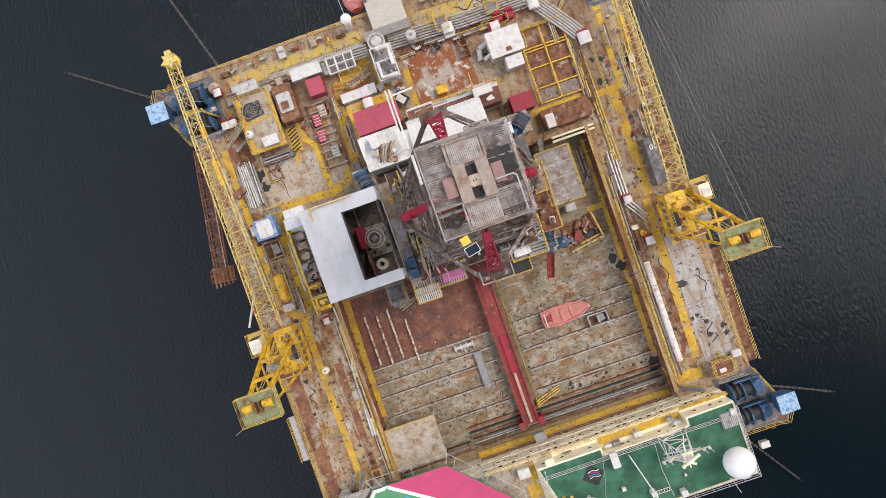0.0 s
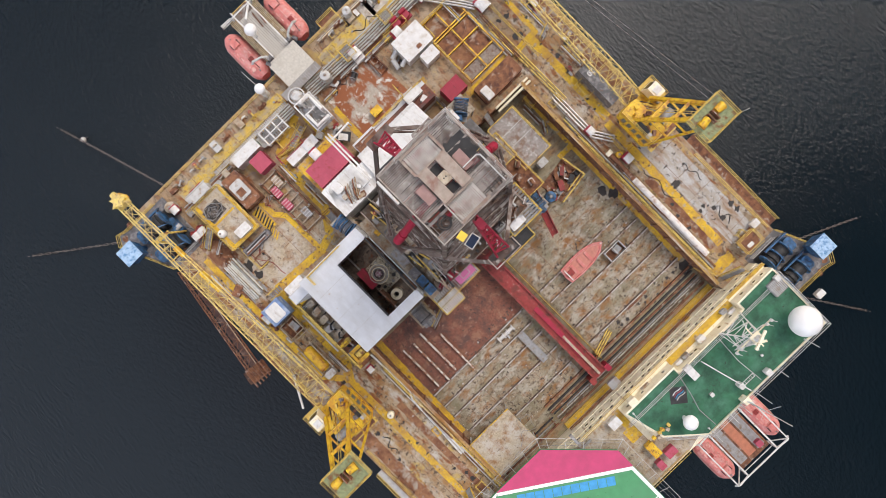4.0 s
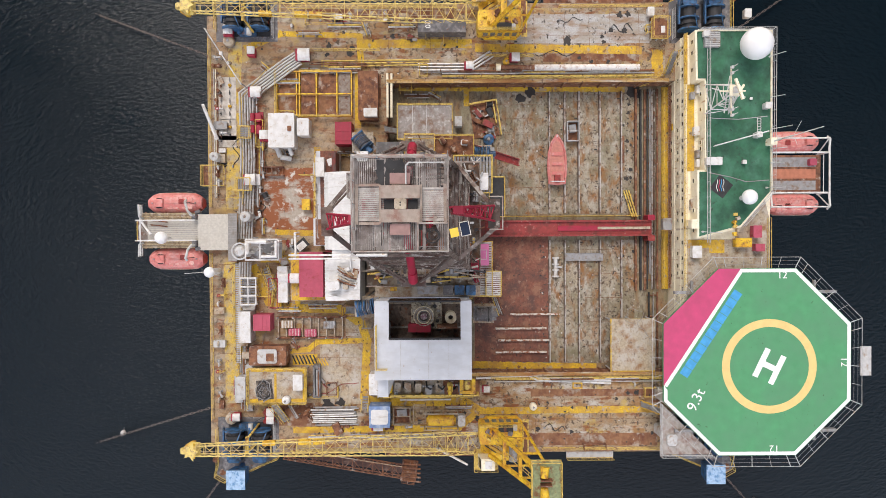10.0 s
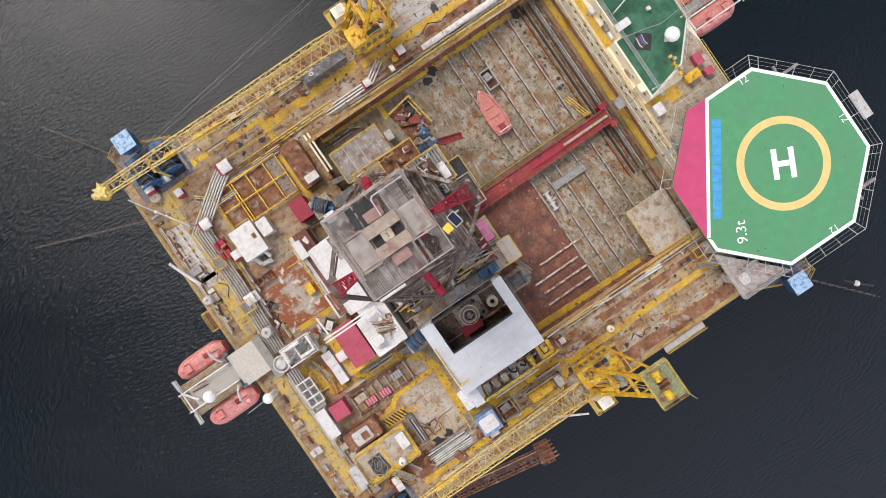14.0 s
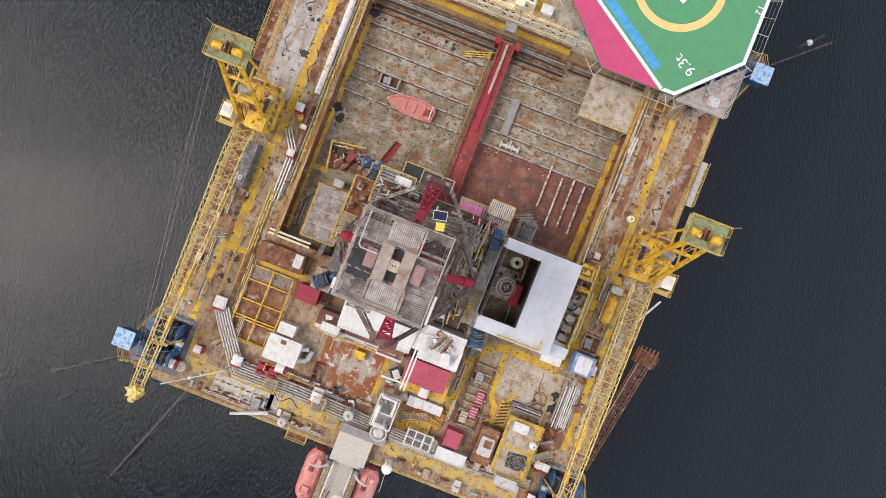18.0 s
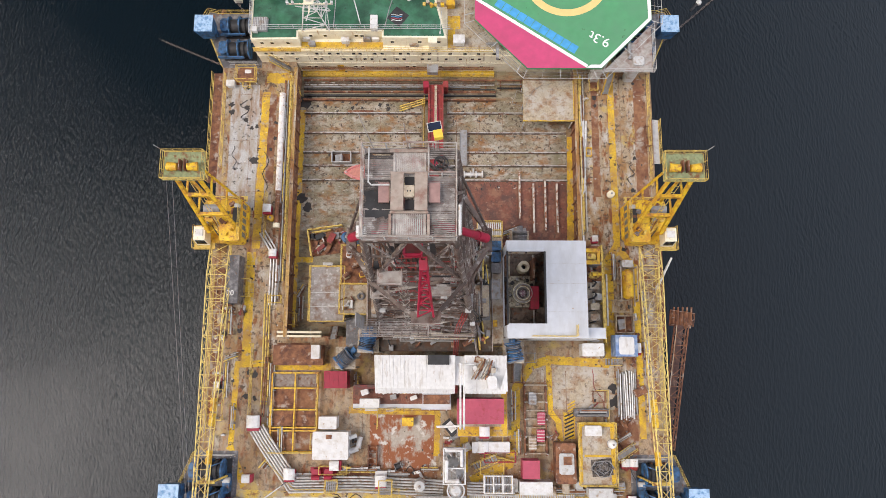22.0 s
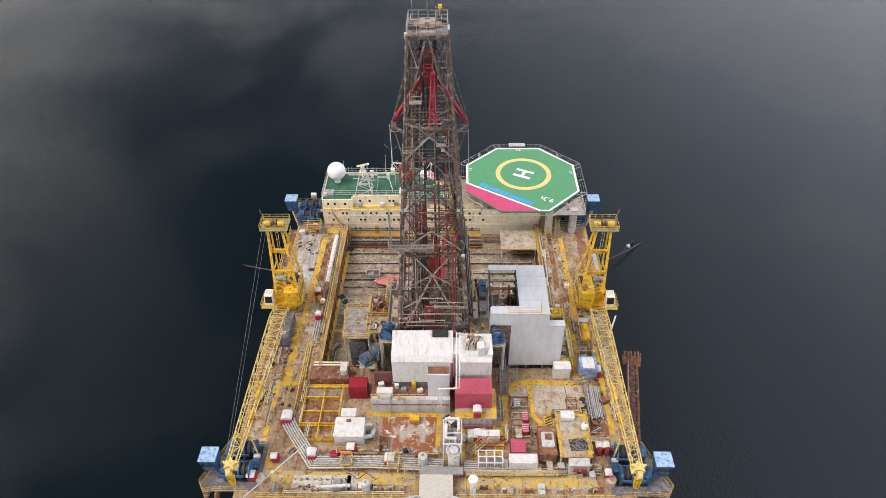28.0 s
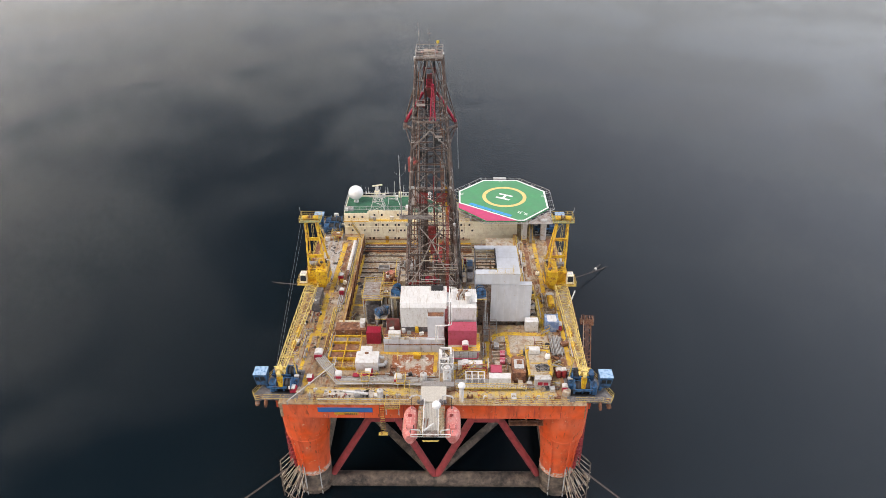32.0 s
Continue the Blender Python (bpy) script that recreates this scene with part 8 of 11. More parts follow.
for s in (-1, 1):
    for k in range(5):
        piece("timber_slat", slat_, lp, s * (1.5 + k * .205), 0, 0)
    for y_ in (-5.4, -2.6, .6):
        part("slat_bearer", Shape().box(min(s * 1.3, s * 2.5), y_ - .08, .95, max(s * 1.3, s * 2.5), y_ + .08, 1.117), M_RUSTSTEEL, lp)
    part("bracket", Shape().bar((s * 1.9, 3.2, -2.5), (s * 1.9, -3.0, .9), .35).bar((s * 1.0, 3.1, -4.5), (s * 1.0, -5.8, 1.1), .3), M_RUSTSTEEL, lp)
    part("davit_frame", Shape().pipe([(s * 2.0, 1.6, 1.2), (s * 2.0, 1.6, 3.4), (s * 2.6, 1.3, 3.9), (s * 3.7, 1.0, 3.9), (s * 4.0, 1.0, 3.4)], .15, 8), M_LIGHTGREY, lp)
    part("davit_gear", Shape().cbox(s * 1.75, 1.55, 1.5, .9, .5, .9, 0, .1).cbox(s * 2.5, 1.9, 1.4, .4, .7, .5, 20), M_DARKBOX, lp)
    part("davit_frame", Shape().pipe([(s * 1.7, -5.7, 1.2), (s * 1.9, -5.8, 2.3), (s * 3.5, -5.8, 2.5)], .1, 8), M_LIGHTGREY, lp)
    part("side_frame", Shape().pipe([(s * 1.36, -6.2, 1.4), (s * 1.36, -6.2, 2.4), (s * 1.36, 1.8, 2.5), (s * 1.36, 1.8, 1.5)], .07, 6), M_WHITE, lp)
    for y_ in (-4.4, -2.4, -.4):
        part("side_post", Shape().bar((s * 1.36, y_, 1.4), (s * 1.36, y_, 2.45), .07), M_WHITE, lp)
    part("falls", Shape().tube((s * 3.7, 1.0, 3.9), (s * 3.7, 1.0, .8), .05, 5), M_BLACK, lp)
    part("falls", Shape().tube((s * 3.5, -5.8, 2.5), (s * 3.5, -5.8, .8), .05, 5), M_BLACK, lp)
    part("brown_timber", Shape().cbox(-.95 + s * .3, -3.4, 1.535, .16, 2.3, .14, -6), M_RUSTSTEEL, lp)
part("end_frame", Shape().pipe([(-3.5, -6.0, .9), (3.5, -6.0, .9), (3.5, -6.0, 1.5), (-3.5, -6.0, 1.5), (-3.5, -6.0, .9)], .08, 6), M_WHITE, lp)
part("end_basket", Shape().pipe([(-1.5, -6.35, .3), (1.5, -6.35, .3), (1.2, -6.8, .6), (-1.2, -6.8, .6), (-1.5, -6.35, .3)], .06, 5), M_RAIL, lp)
part("white_jib", Shape().tube((-1.2, -5.6, 2.0), (.5, -4.2, 2.4), .17, 8), M_WHITE, lp)
part("dome_mast", Shape().tube((1.0, -1.9, 1.5), (1.0, -1.9, 4.0), .12, 8), M_WHITE, lp)
part("satellite_dome", Shape().ball(1.0, -1.9, 4.6, .82, 20, 12), M_CLEANWHITE, lp, "white ball-shaped aerial dome", smooth=True)


M_CORALPALE = material("sun_bleached_coral", (0.66, 0.27, 0.23), 0.5, 0, 0.1, 0.4, [((0.7, 0.45, 0.4), 0.5, 0.35, 0.2)])


def lifeboat(x, y, z, turn, label="enclosed coral-red lifeboat with a small cockpit", L=6.7):
    t = thing("lifeboat", label, "lifeboat", x, y, z, turn, group="lifeboats")
    N, prof = 14, []
    verts, faces = [], []
    K = 14
    for i in range(N + 1):
        u = -1 + 2 * i / N
        w = max(.7, 1.45 * max(0, 1 - abs(u) ** 7) ** .5)
        hgt = 1.0 - .25 * abs(u) ** 3
        for k in range(K):
            a = 2 * math.pi * k / K
            c, s_ = math.cos(a), math.sin(a)
            sup = abs(c) ** .7 * (1 if c > 0 else -1)
            zz = 1.35 + (1.25 * hgt if s_ > 0 else 1.35) * abs(s_) ** .8 * (1 if s_ > 0 else -1)
            verts.append((w * sup + .001 * c, u * L / 2, zz + .25 * u * u * (s_ < 0)))
    for i in range(N):
        for k in range(K):
            faces.append((i * K + k, i * K + (k + 1) % K, (i + 1) * K + (k + 1) % K, (i + 1) * K + k))
    faces += [tuple(range(K - 1, -1, -1)), tuple(range(N * K, (N + 1) * K))]
    part("hull", Shape().add(verts, faces), M_CORAL, t, smooth=True)
    part("cockpit", Shape().prism([(-.7, 1.3), (.7, 1.3), (.7, 2.6), (-.7, 2.6)], 2.3, 2.95, [(-.5, 1.45), (.5, 1.45), (.5, 2.4), (-.5, 2.4)]), M_CORAL, t)
    for s in (-1, 1):
        part("cockpit_window", Shape().box(s * .6 - .05, 1.6, 2.5, s * .6 + .05, 2.3, 2.78), M_WINDOW, t)
        part("rubbing_strake", Shape().pipe([(s * .8, -3.3, 1.4), (s * 1.38, -2.5, 1.35), (s * 1.45, 0, 1.33), (s * 1.38, 2.5, 1.35), (s * .8, 3.3, 1.4)], .07, 6), M_TAN, t)
    part("hatch", Shape().cbox(.2, -1.0, 2.5, .7, .7, .15, 0, .1), M_BOOMRED, t)
    for k, y_ in enumerate((-2.2, -1.4, -.2, .6)):
        for s in (-1, 1):
            part("canopy_panel", Shape().cbox(s * .55, y_, 2.3, .5, .6, .24, 0, .1), M_CORALPALE, t, "paler worn canopy panel")
    part("keel_rail", Shape().bar((0, -2.7, 2.62), (0, 1.2, 2.62), .08, .06), M_CORALPALE, t)
    for y_ in (-2.9, 2.95):
        part("lifting_hook", Shape().tube((0, y_, 2.2), (0, y_, 2.75), .09, 8), M_GREY, t)
    for k in range(5):
        part("roof_grip", Shape().box(-.9, -2.4 + k * .9 - .04, 2.36, -.6, -2.4 + k * .9 + .04, 2.48), M_TAN, t)
    return t


lifeboat(-3.75, -34.7, 25.75, 180, L=7.3)
lifeboat(3.9, -34.6, 25.75, 180, L=7.3)
ms = thing("white_mast", "white round mast with a ball aerial at the stern", "mast", 5.59, -28.94, DECK)
part("column", Shape().lathe(0, 0, [(.45, 0), (.45, 2.6), (.35, 2.9)], 14), M_WHITE, ms, smooth=True)
part("ball", Shape().ball(0, 0, 3.7, .72, 18, 10), M_CLEANWHITE, ms, "white ball aerial", smooth=True)
part("aerial", Shape().tube((0, -.2, 2.4), (.2, -3.6, 2.9), .04, 5), M_LIGHTGREY, ms)
# mud-gas stack
gs_ = thing("gas_separator", "tall white mud gas separator with bent pipes in a frame", "separator", 2.61, -21.95, DECK)
for sx_ in (-1, 1):
    for y in (-1.9, 0, 2.4):
        part("frame_post", Shape().box(sx_ * 1.35 - .09, y - .09, 0, sx_ * 1.35 + .09, y + .09, 4.6), M_WHITE, gs_)
    part("frame_beam", Shape().box(sx_ * 1.35 - .08, -1.9, 4.6, sx_ * 1.35 + .08, 2.4, 4.78), M_WHITE, gs_)
for y in (-1.9, 0, 2.4):
    part("frame_beam", Shape().box(-1.27, y - .08, 4.61, 1.27, y + .08, 4.77), M_WHITE, gs_)
part("frame_floor", Shape().box(-1.3, -1.8, 2.2, 1.3, 2.3, 2.3), M_GREY, gs_)
part("vessel", Shape().lathe(.2, -2.7, [(.85, 0), (.85, 4.2), (.6, 4.6), (.2, 4.7)], 18), M_LIGHTGREY, gs_, "round pale grey vessel", smooth=True)
part("ring_pipe", Shape().pipe([(.2 + 1.05 * math.cos(a * .2618), -2.7 + 1.05 * math.sin(a * .2618), 4.45) for a in range(25)], .11, 7), M_LIGHTGREY, gs_, smooth=True)
random.seed(404)
for k in range(12):
    x_, y_ = random.uniform(-1.1, 1.1), random.uniform(-1.7, 2.2)
    x2, y2, z_ = x_ + random.uniform(-.7, .7), y_ + random.uniform(-1.0, 1.0), random.uniform(3.0, 5.0)
    part("small_pipe", Shape().pipe([(x_, y_, 2.3), (x_, y_, z_ - .15), (x_ * .8 + x2 * .2, y_ * .8 + y2 * .2, z_), (x2, y2, z_), (x2, y2, 2.3)], random.uniform(.05, .1), 7), random.choice((M_WHITE, M_LIGHTGREY, M_PIPE, M_GREY)), gs_, smooth=True)
    part("flange", Shape().lathe(x_, y_, [(.17, z_ * .6 + .9), (.17, z_ * .6 + 1.0)], 10), M_GREY, gs_)
part("bent_pipe", Shape().pipe([(-1.0, 2.2, 2.3), (-1.0, 2.2, 5.2), (.9, 2.2, 5.2), (.9, .4, 5.2), (.9, .4, 2.4)], .17, 8), M_WHITE, gs_, smooth=True)
part("bent_pipe", Shape().pipe([(-1.0, .9, 2.3), (-1.0, .9, 5.5), (-1.0, -1.4, 5.5), (.4, -1.4, 5.5), (.4, -1.4, 2.3)], .2, 8), M_WHITE, gs_, smooth=True)
part("valve_box", Shape().cbox(.6, 1.5, 2.3, .8, .8, .9, 0, .1), M_LIGHTGREY, gs_)
part("valve_wheel", Shape().ring(.6, 1.5, .2, .32, 3.25, 3.32, 14), M_GREY, gs_)
pl_ = thing("container_stand", "grey closed stand with a worn yellow deck under the pink container", "stand", 6.2, -15.4, DECK)
part("stand_body", Shape().cbox(0, 0, 0, 5.9, 5.2, 3.0, 0, .1), M_LIGHTGREY, pl_)
part("stand_deck", Shape().cbox(0, 0, 3.0, 6.5, 5.8, .2, 0, .1), M_TAN, pl_)
part("yellow_deck", Shape().box(-3.1, -2.8, 3.204, 3.2, -1.6, 3.212).box(2.45, -1.6, 3.204, 3.2, 2.7, 3.212), M_WALKYEL, pl_, "worn yellow painted deck")
for k in range(7):
    part("side_stiffener", Shape().box(-2.8 + k * .9, -2.68, .1, -2.7 + k * .9, -2.605, 2.9), M_GREY, pl_)
part("pink_pipe", Shape().pipe([(-2.4, -2.85, 1.2), (2.5, -2.85, 1.2), (2.8, -2.75, 1.5), (2.8, -2.75, 2.6)], .13, 8), M_PINK, pl_, "pink pipe along the stand", smooth=True)
container(2.95, -16.4, 8.7, -13.35, DECK + 3.22, 3.6, M_PINK, "faded pink-red ribbed steel container")
cabinet(4.94, -20.51, 9.86, -19.12, DECK, 1.5, M_WHITE, "long white rust-streaked locker", "locker", "deck_locker")
cabinet(8.98, -25.46, 10.92, -23.75, DECK, .8, M_LIGHTGREY, "low pale grey box", name="deck_box")
bk = thing("broken_panel", "black and white sheet leaning on the deck", "panel", 2.17, -17.33, DECK)
part("sheet", Shape().cbox(0, 0, 1.2, 1.3, 2.1, .1, 40), M_BLACK, bk)
part("leg", Shape().cbox(-.2, .3, 0, .15, .15, 1.2).cbox(.3, -.4, 0, .15, .15, 1.2), M_GREY, bk)
part("cover", Shape().cbox(.05, .1, 1.304, .9, 1.3, .03, 40), M_WHITE, bk)
stairs((4.98, -22.51, DECK), (8.30, -20.89, DECK + 1.9))
stairs((10.98, -11.44, DECK), (10.78, -8.12, DECK + 4.2), label="grey steel stairway beside the shed", mat=M_GREY)
stairs((-1.44, -14.38, DECK + .0), (-4.83, -14.20, DECK + 2.4))
lg = platform(6.47, -25.53, 10.07, -23.37, DECK + 1.2, DECK, M_GREY, "grey grated platform under a white tubular frame", slats=10, rails=False)
wf_ = thing("tubular_frame", "white tubular guard frame with rounded corners", "frame", 8.26, -24.28, DECK + 1.2)
for k in range(4):
    part("hoop", Shape().pipe([(-1.8 + k * 1.2, -1.05, 0), (-1.8 + k * 1.2, -1.05, 1.0), (-1.8 + k * 1.2, 1.05, 1.0), (-1.8 + k * 1.2, 1.05, 0)], .08, 6), M_WHITE, wf_)
for y in (-1.05, 0, 1.05):
    part("rail", Shape().tube((-1.8, y, 1.0), (1.8, y, 1.0), .08, 6), M_WHITE, wf_)
gw = platform(4.49, -26.49, 18.23, -25.70, DECK + .9, DECK, M_LIGHTGREY, "long pale grated gangway along the aft deck", slats=46, rails=False, name="gangway")
railing([(4.50, -26.42, DECK + .9), (18.27, -26.43, DECK + .9)])
container(10.98, -25.53, 15.17, -23.92, DECK, 2.5, M_WHITE, "white ribbed half-height container", ribs=True)
container(11.39, -23.60, 13.60, -21.31, DECK, 2.3, M_PINK, "small pink-red steel container")
# pipe rack skid
sk = thing("pipe_rack_skid", "rusty ladder-framed rack with red and white stock", "rack", 13.39, -16.16, DECK)
for o in (-1.4, 1.4):
    part("side_beam", Shape().box(o - .12, -4.8, 0, o + .12, 4.8, .5), M_RUSTSTEEL, sk)
for k in range(9):
    part("cross_bar", Shape().box(-1.28, -4.5 + k * 1.1 - .08, .3, 1.28, -4.5 + k * 1.1 + .08, .5), M_TAN, sk)
    for o in (-1.4, 1.4):
        if k % 2 == 0:
            part("stake", Shape().box(o - .07, -4.5 + k * 1.1 - .07, .5, o + .07, -4.5 + k * 1.1 + .07, 1.5), M_LIGHTGREY, sk)
for k, (x, y, m) in enumerate(((.6, -2.2, M_PINK), (.7, 0.0, M_PINK), (-.5, -3.2, M_TAN), (-.4, 2.6, M_GREY))):
    part("stock_crate", Shape().cbox(x, y, .5, 1.0, 1.6, .5, 0, .1), m, sk)
    for j in range(4):
        part("strap", Shape().cbox(x, y - .6 + j * .4, 1.0, 1.02, .06, .02), M_WHITE, sk)
# rusty engine housing and the yellow-railed platform
cabinet(15.63, -24.12, 18.21, -19.11, DECK, 2.6, M_RUSTSTEEL, "tall rusty machinery housing with pale patches", "machinery", "machinery_housing")
hz = thing("steel_cover", "grey and rust steel cover on the machinery housing", "cover", 16.96, -21.64, DECK + 2.6)
part("lid", Shape().cbox(0, 0, 0, 1.9, 2.6, .25, 0, .2), M_LIGHTGREY, hz)
part("rust_cover", Shape().cbox(.1, .4, .25, 1.0, 1.0, .15), M_RUSTSTEEL, hz)
M_DARKMAT = material("dark_patchy_mat", (.1, .085, .075), .85, 0, .3, .2, [((.24, .2, .16), .4, .35, .15)])
spf = platform(18.62, -24.29, 23.35, -16.51, DECK + 2.2, DECK, M_TAN, "railed yellow-edged tan platform on the aft deck", name="service_platform")
cabinet(19.34, -18.12, 21.45, -16.84, DECK + 2.2, 1.1, M_WHITE, "white box with two square covers", name="vent_box")
tank(22.88, -19.18, DECK + 2.2, .55, 1.2, M_CLEANWHITE, "white ball-topped buoy on the platform", "buoy", .6, "deck_buoy")
co_ = thing("hose_coil", "tangled coil of grey hose lying on the platform", "hose", 21.58, -22.13, DECK + 2.2)
random.seed(3)
for k in range(7):
    r_ = .5 + .12 * k
    part("hose_turn", Shape().pipe([(r_ * math.cos(a * .52) * 1.1 + random.uniform(-.32, .32), r_ * math.sin(a * .52) * .85 + random.uniform(-.3, .3), .08 + k * .05) for a in range(13)], .055, 5), (M_GREY, M_DARKBOX, M_BLACK)[k % 3], co_)
part("mat_below", Shape().cbox(0, 0, .004, 2.7, 2.1, .03, 6), M_DARKMAT, co_, "dark mat below the coil")
for x0, y0, x1, y1 in ((-2.25, 3.35, 2.3, 3.85), (1.8, -3.8, 2.3, 3.34), (-2.25, -3.8, -1.85, 3.34), (-1.6, -.45, 1.79, -.15)):
    part("yellow_edge", Shape().box(x0, y0, 2.205, x1, y1, 2.23), M_WALKYEL, spf)
stairs((26.55, -19.64, DECK), (23.47, -21.06, DECK + 2.2))
pho = cabinet(19.73, -25.88, 22.79, -24.65, DECK, 2.6, M_LIGHTGREY, "grey pump house with a red panel", name="pump_house")
for o in (-.55, .55):
    part("red_panel", Shape().box(o - .45, -1.08, 1.5, o + .45, -1.0, 2.2), M_RED, pho)
part("pipe_rail", Shape().pipe([(-1.7, -.7, 2.7), (1.7, -.7, 2.7)], .1, 6), M_LIGHTGREY, pho)
sd = thing("steel_drums", "pair of dark steel bottles with white caps", "bottle", 25.51, -22.26, DECK)
for o in (-.6, .6):
    part("bottle", Shape().lathe(o, 0, [(.42, 0), (.42, 1.3), (.2, 1.6)], 12), M_BOOMRED, sd, smooth=True)
M_BOXBLUE = material("faded_box_blue", (0.17, 0.27, 0.48), 0.5, 0, 0.15, 0.4, [((0.4, 0.48, 0.6), 0.8, 0.35, 0.2)])
# pipe bundle, baskets, tank on the starboard side
pb = thing("pipe_bundle", "stack of long grey steel pipes on timber bearers", "pipes", 25.66, -12.95, DECK)
random.seed(9)
for k in range(16):
    x = -1.2 + (k % 9) * .3
    o = random.uniform(-.4, .4)
    part("steel_pipe", Shape().tube((x + random.uniform(-.06, .06), -3.0 + o, .3 + (k // 9) * .27), (x + random.uniform(-.1, .1), 3.0 + o, .3 + (k // 9) * .27), .1, 8), random.choice((M_PIPE, M_GREY, M_GREY)), pb)
for y in (-2.2, 0, 2.2):
    part("bearer", Shape().box(-1.5, y - .12, 0, 1.5, y + .12, .16), M_RUSTSTEEL, pb)
bc = container(23.79, -8.07, 26.67, -5.26, DECK, 2.7, M_BOXBLUE, "faded blue steel container with a white roof", ribs=True)
part("roof_sheet", Shape().cbox(0, 0, 2.695, 2.0, 2.3, .03, 0, .2), M_SHEET, bc, "worn white roof sheet")
cabinet(19.41, -8.06, 22.28, -6.39, DECK + .0, 2.7, M_WHITE, "white housing standing beside the shed", name="white_housing")


def basket(x0, y0, x1, y1, z, h_, mat, label):
    cx, cy, a, b = (x0 + x1) / 2, (y0 + y1) / 2, (x1 - x0) / 2, (y1 - y0) / 2
    t = thing("cargo_basket", label, "basket", cx, cy, z, group="cargo baskets")
    part("floor", Shape().box(-a, -b, 0, a, b, .12), M_RUSTSTEEL, t)
    for s in (-1, 1):
        part("side", Shape().box(-a, s * b - .05, .12, a, s * b + .05, h_), mat, t)
        part("end", Shape().box(s * a - .05, -b + .06, .12, s * a + .05, b - .06, h_), mat, t)
    part("cross_tie", Shape().box(-.05, -b + .05, h_ - .15, .05, b - .05, h_), mat, t)
    part("load", Shape().cbox(-a * .3, 0, .12, a * .8, b * 1.2, h_ * .5, 8), M_GREY, t)
    return t


basket(24.43, -4.88, 26.75, -2.64, DECK, 1.1, M_TAN, "tan open steel cargo basket")
yt = thing("yellow_tank_skid", "yellow horizontal tank strapped in a rusty skid", "tank", 26.15, 1.61, DECK)
part("tank_shell", Shape().tube((0, -1.7, 1.1), (0, 1.7, 1.1), .75, 18).tube((0, 1.7, 1.1), (0, 2.0, 1.1), .75, 18, .4).tube((0, -1.7, 1.1), (0, -2.0, 1.1), .75, 18, .4), M_YELLOW, yt, smooth=True)
for y in (-2.3, 0, 2.3):
    for s in (-1, 1):
        part("skid_post", Shape().box(s * 1.1 - .07, y - .07, 0, s * 1.1 + .07, y + .07, 1.9), M_TAN, yt)
for s in (-1, 1):
    part("skid_rail", Shape().box(s * 1.1 - .06, -2.3, 1.84, s * 1.1 + .06, 2.3, 1.96).box(s * 1.1 - .1, -2.9, 0, s * 1.1 + .1, 2.9, .22), M_TAN, yt)
part("engine", Shape().cbox(0, 2.8, .2, 1.5, 1.0, 1.2, 0, .15), M_LIGHTGREY, yt)
part("hatch", Shape().lathe(0, .2, [(.25, 1.8), (.25, 2.0)], 12), M_YELLOW, yt)
yh = thing("hydraulic_unit", "yellow hydraulic power unit beside the shed", "machine", 21.80, 4.43, DECK)
for k in range(3):
    part("pump_head", Shape().cbox(-.2, -1.6 + k * 1.5, .6, 1.3, .8, 1.2, 0, .2), (M_RAIL, M_DARKBOX, M_YELLOW)[k], yh)
    part("fitting", Shape().tube((-.6, -1.6 + k * 1.5, 2.1), (.6, -1.6 + k * 1.5, 2.1), .25, 10), (M_YELLOW, M_GREY, M_RAIL)[k], yh, smooth=True)
part("bed", Shape().cbox(0, 0, 0, 1.9, 5.0, .6), M_RUSTSTEEL, yh)
random.seed(31)
gy = thing("gearwheel_row", "row of rusty machinery between the shed and the deck", "machinery", 21.72, -2.08, DECK)
part("bed", Shape().cbox(0, 0, 0, 2.0, 8.6, .4), M_TAN, gy)
for k in range(6):
    part("machine_block", Shape().cbox(random.uniform(-.3, .3), -3.6 + k * 1.4, .4, 1.2, .9, random.uniform(.8, 1.5), random.uniform(-8, 8), .12), random.choice((M_GREY, M_TAN, M_BEIGEBED, M_LIGHTGREY)), gy)
part("guard_rail", Shape().box(1.05, -4.2, 0, 1.2, 4.2, 1.6), M_RAIL, gy)
railing([(23.03, 6.01, DECK), (23.05, -6.73, DECK)])
# burner boom slung along the starboard side
M_DARKRED = material("dark_dull_red", (.085, .045, .038), .8, 0, .25, .4, [((.2, .13, .1), .7, .3, .12)])
bb = thing("burner_boom", "rusty brown burner boom stowed along the starboard side", "boom", 30.6, -20.2, DECK - .5)
A_, B_ = [(-.6, 0, 0), (.9, 0, 0), (.9, 0, 1.0), (-.6, 0, 1.0)], [(2.3, 16.4, -.6), (3.9, 16.4, -.6), (3.9, 16.4, .5), (2.3, 16.4, .5)]
U_TUBE_RU = Shape().tube((0, 0, 0), (0, 0, 1), .5, 6).mesh("member_rust", M_RUSTSTEEL, True)
lattice(bb, A_, B_, 12, U_TUBE_RU, .17, .1)
part("walk_plate", Shape().bar((.15, 0, .1), (3.1, 16.4, -.5), .8, .06), M_DARKRED, bb)
part("pale_rail", Shape().bar((-.65, 0, 1.05), (2.25, 16.4, .55), .08), M_TAN, bb)
part("head_stage", Shape().cbox(3.2, 17.3, -.8, 3.0, 2.2, .2, -8), M_RUSTSTEEL, bb)
for k in range(5):
    part("burner_pipe", Shape().tube((2.0 + k * .6, 16.4, -.2), (2.2 + k * .6, 18.9, -.1), .12, 7), M_RUSTSTEEL, bb)
railing([(1.9, 16.5, -.6), (2.1, 18.4, -.6), (4.8, 18.0, -.6), (4.5, 16.2, -.6)], mat=M_RUSTSTEEL, gap=1.0, parent=bb)
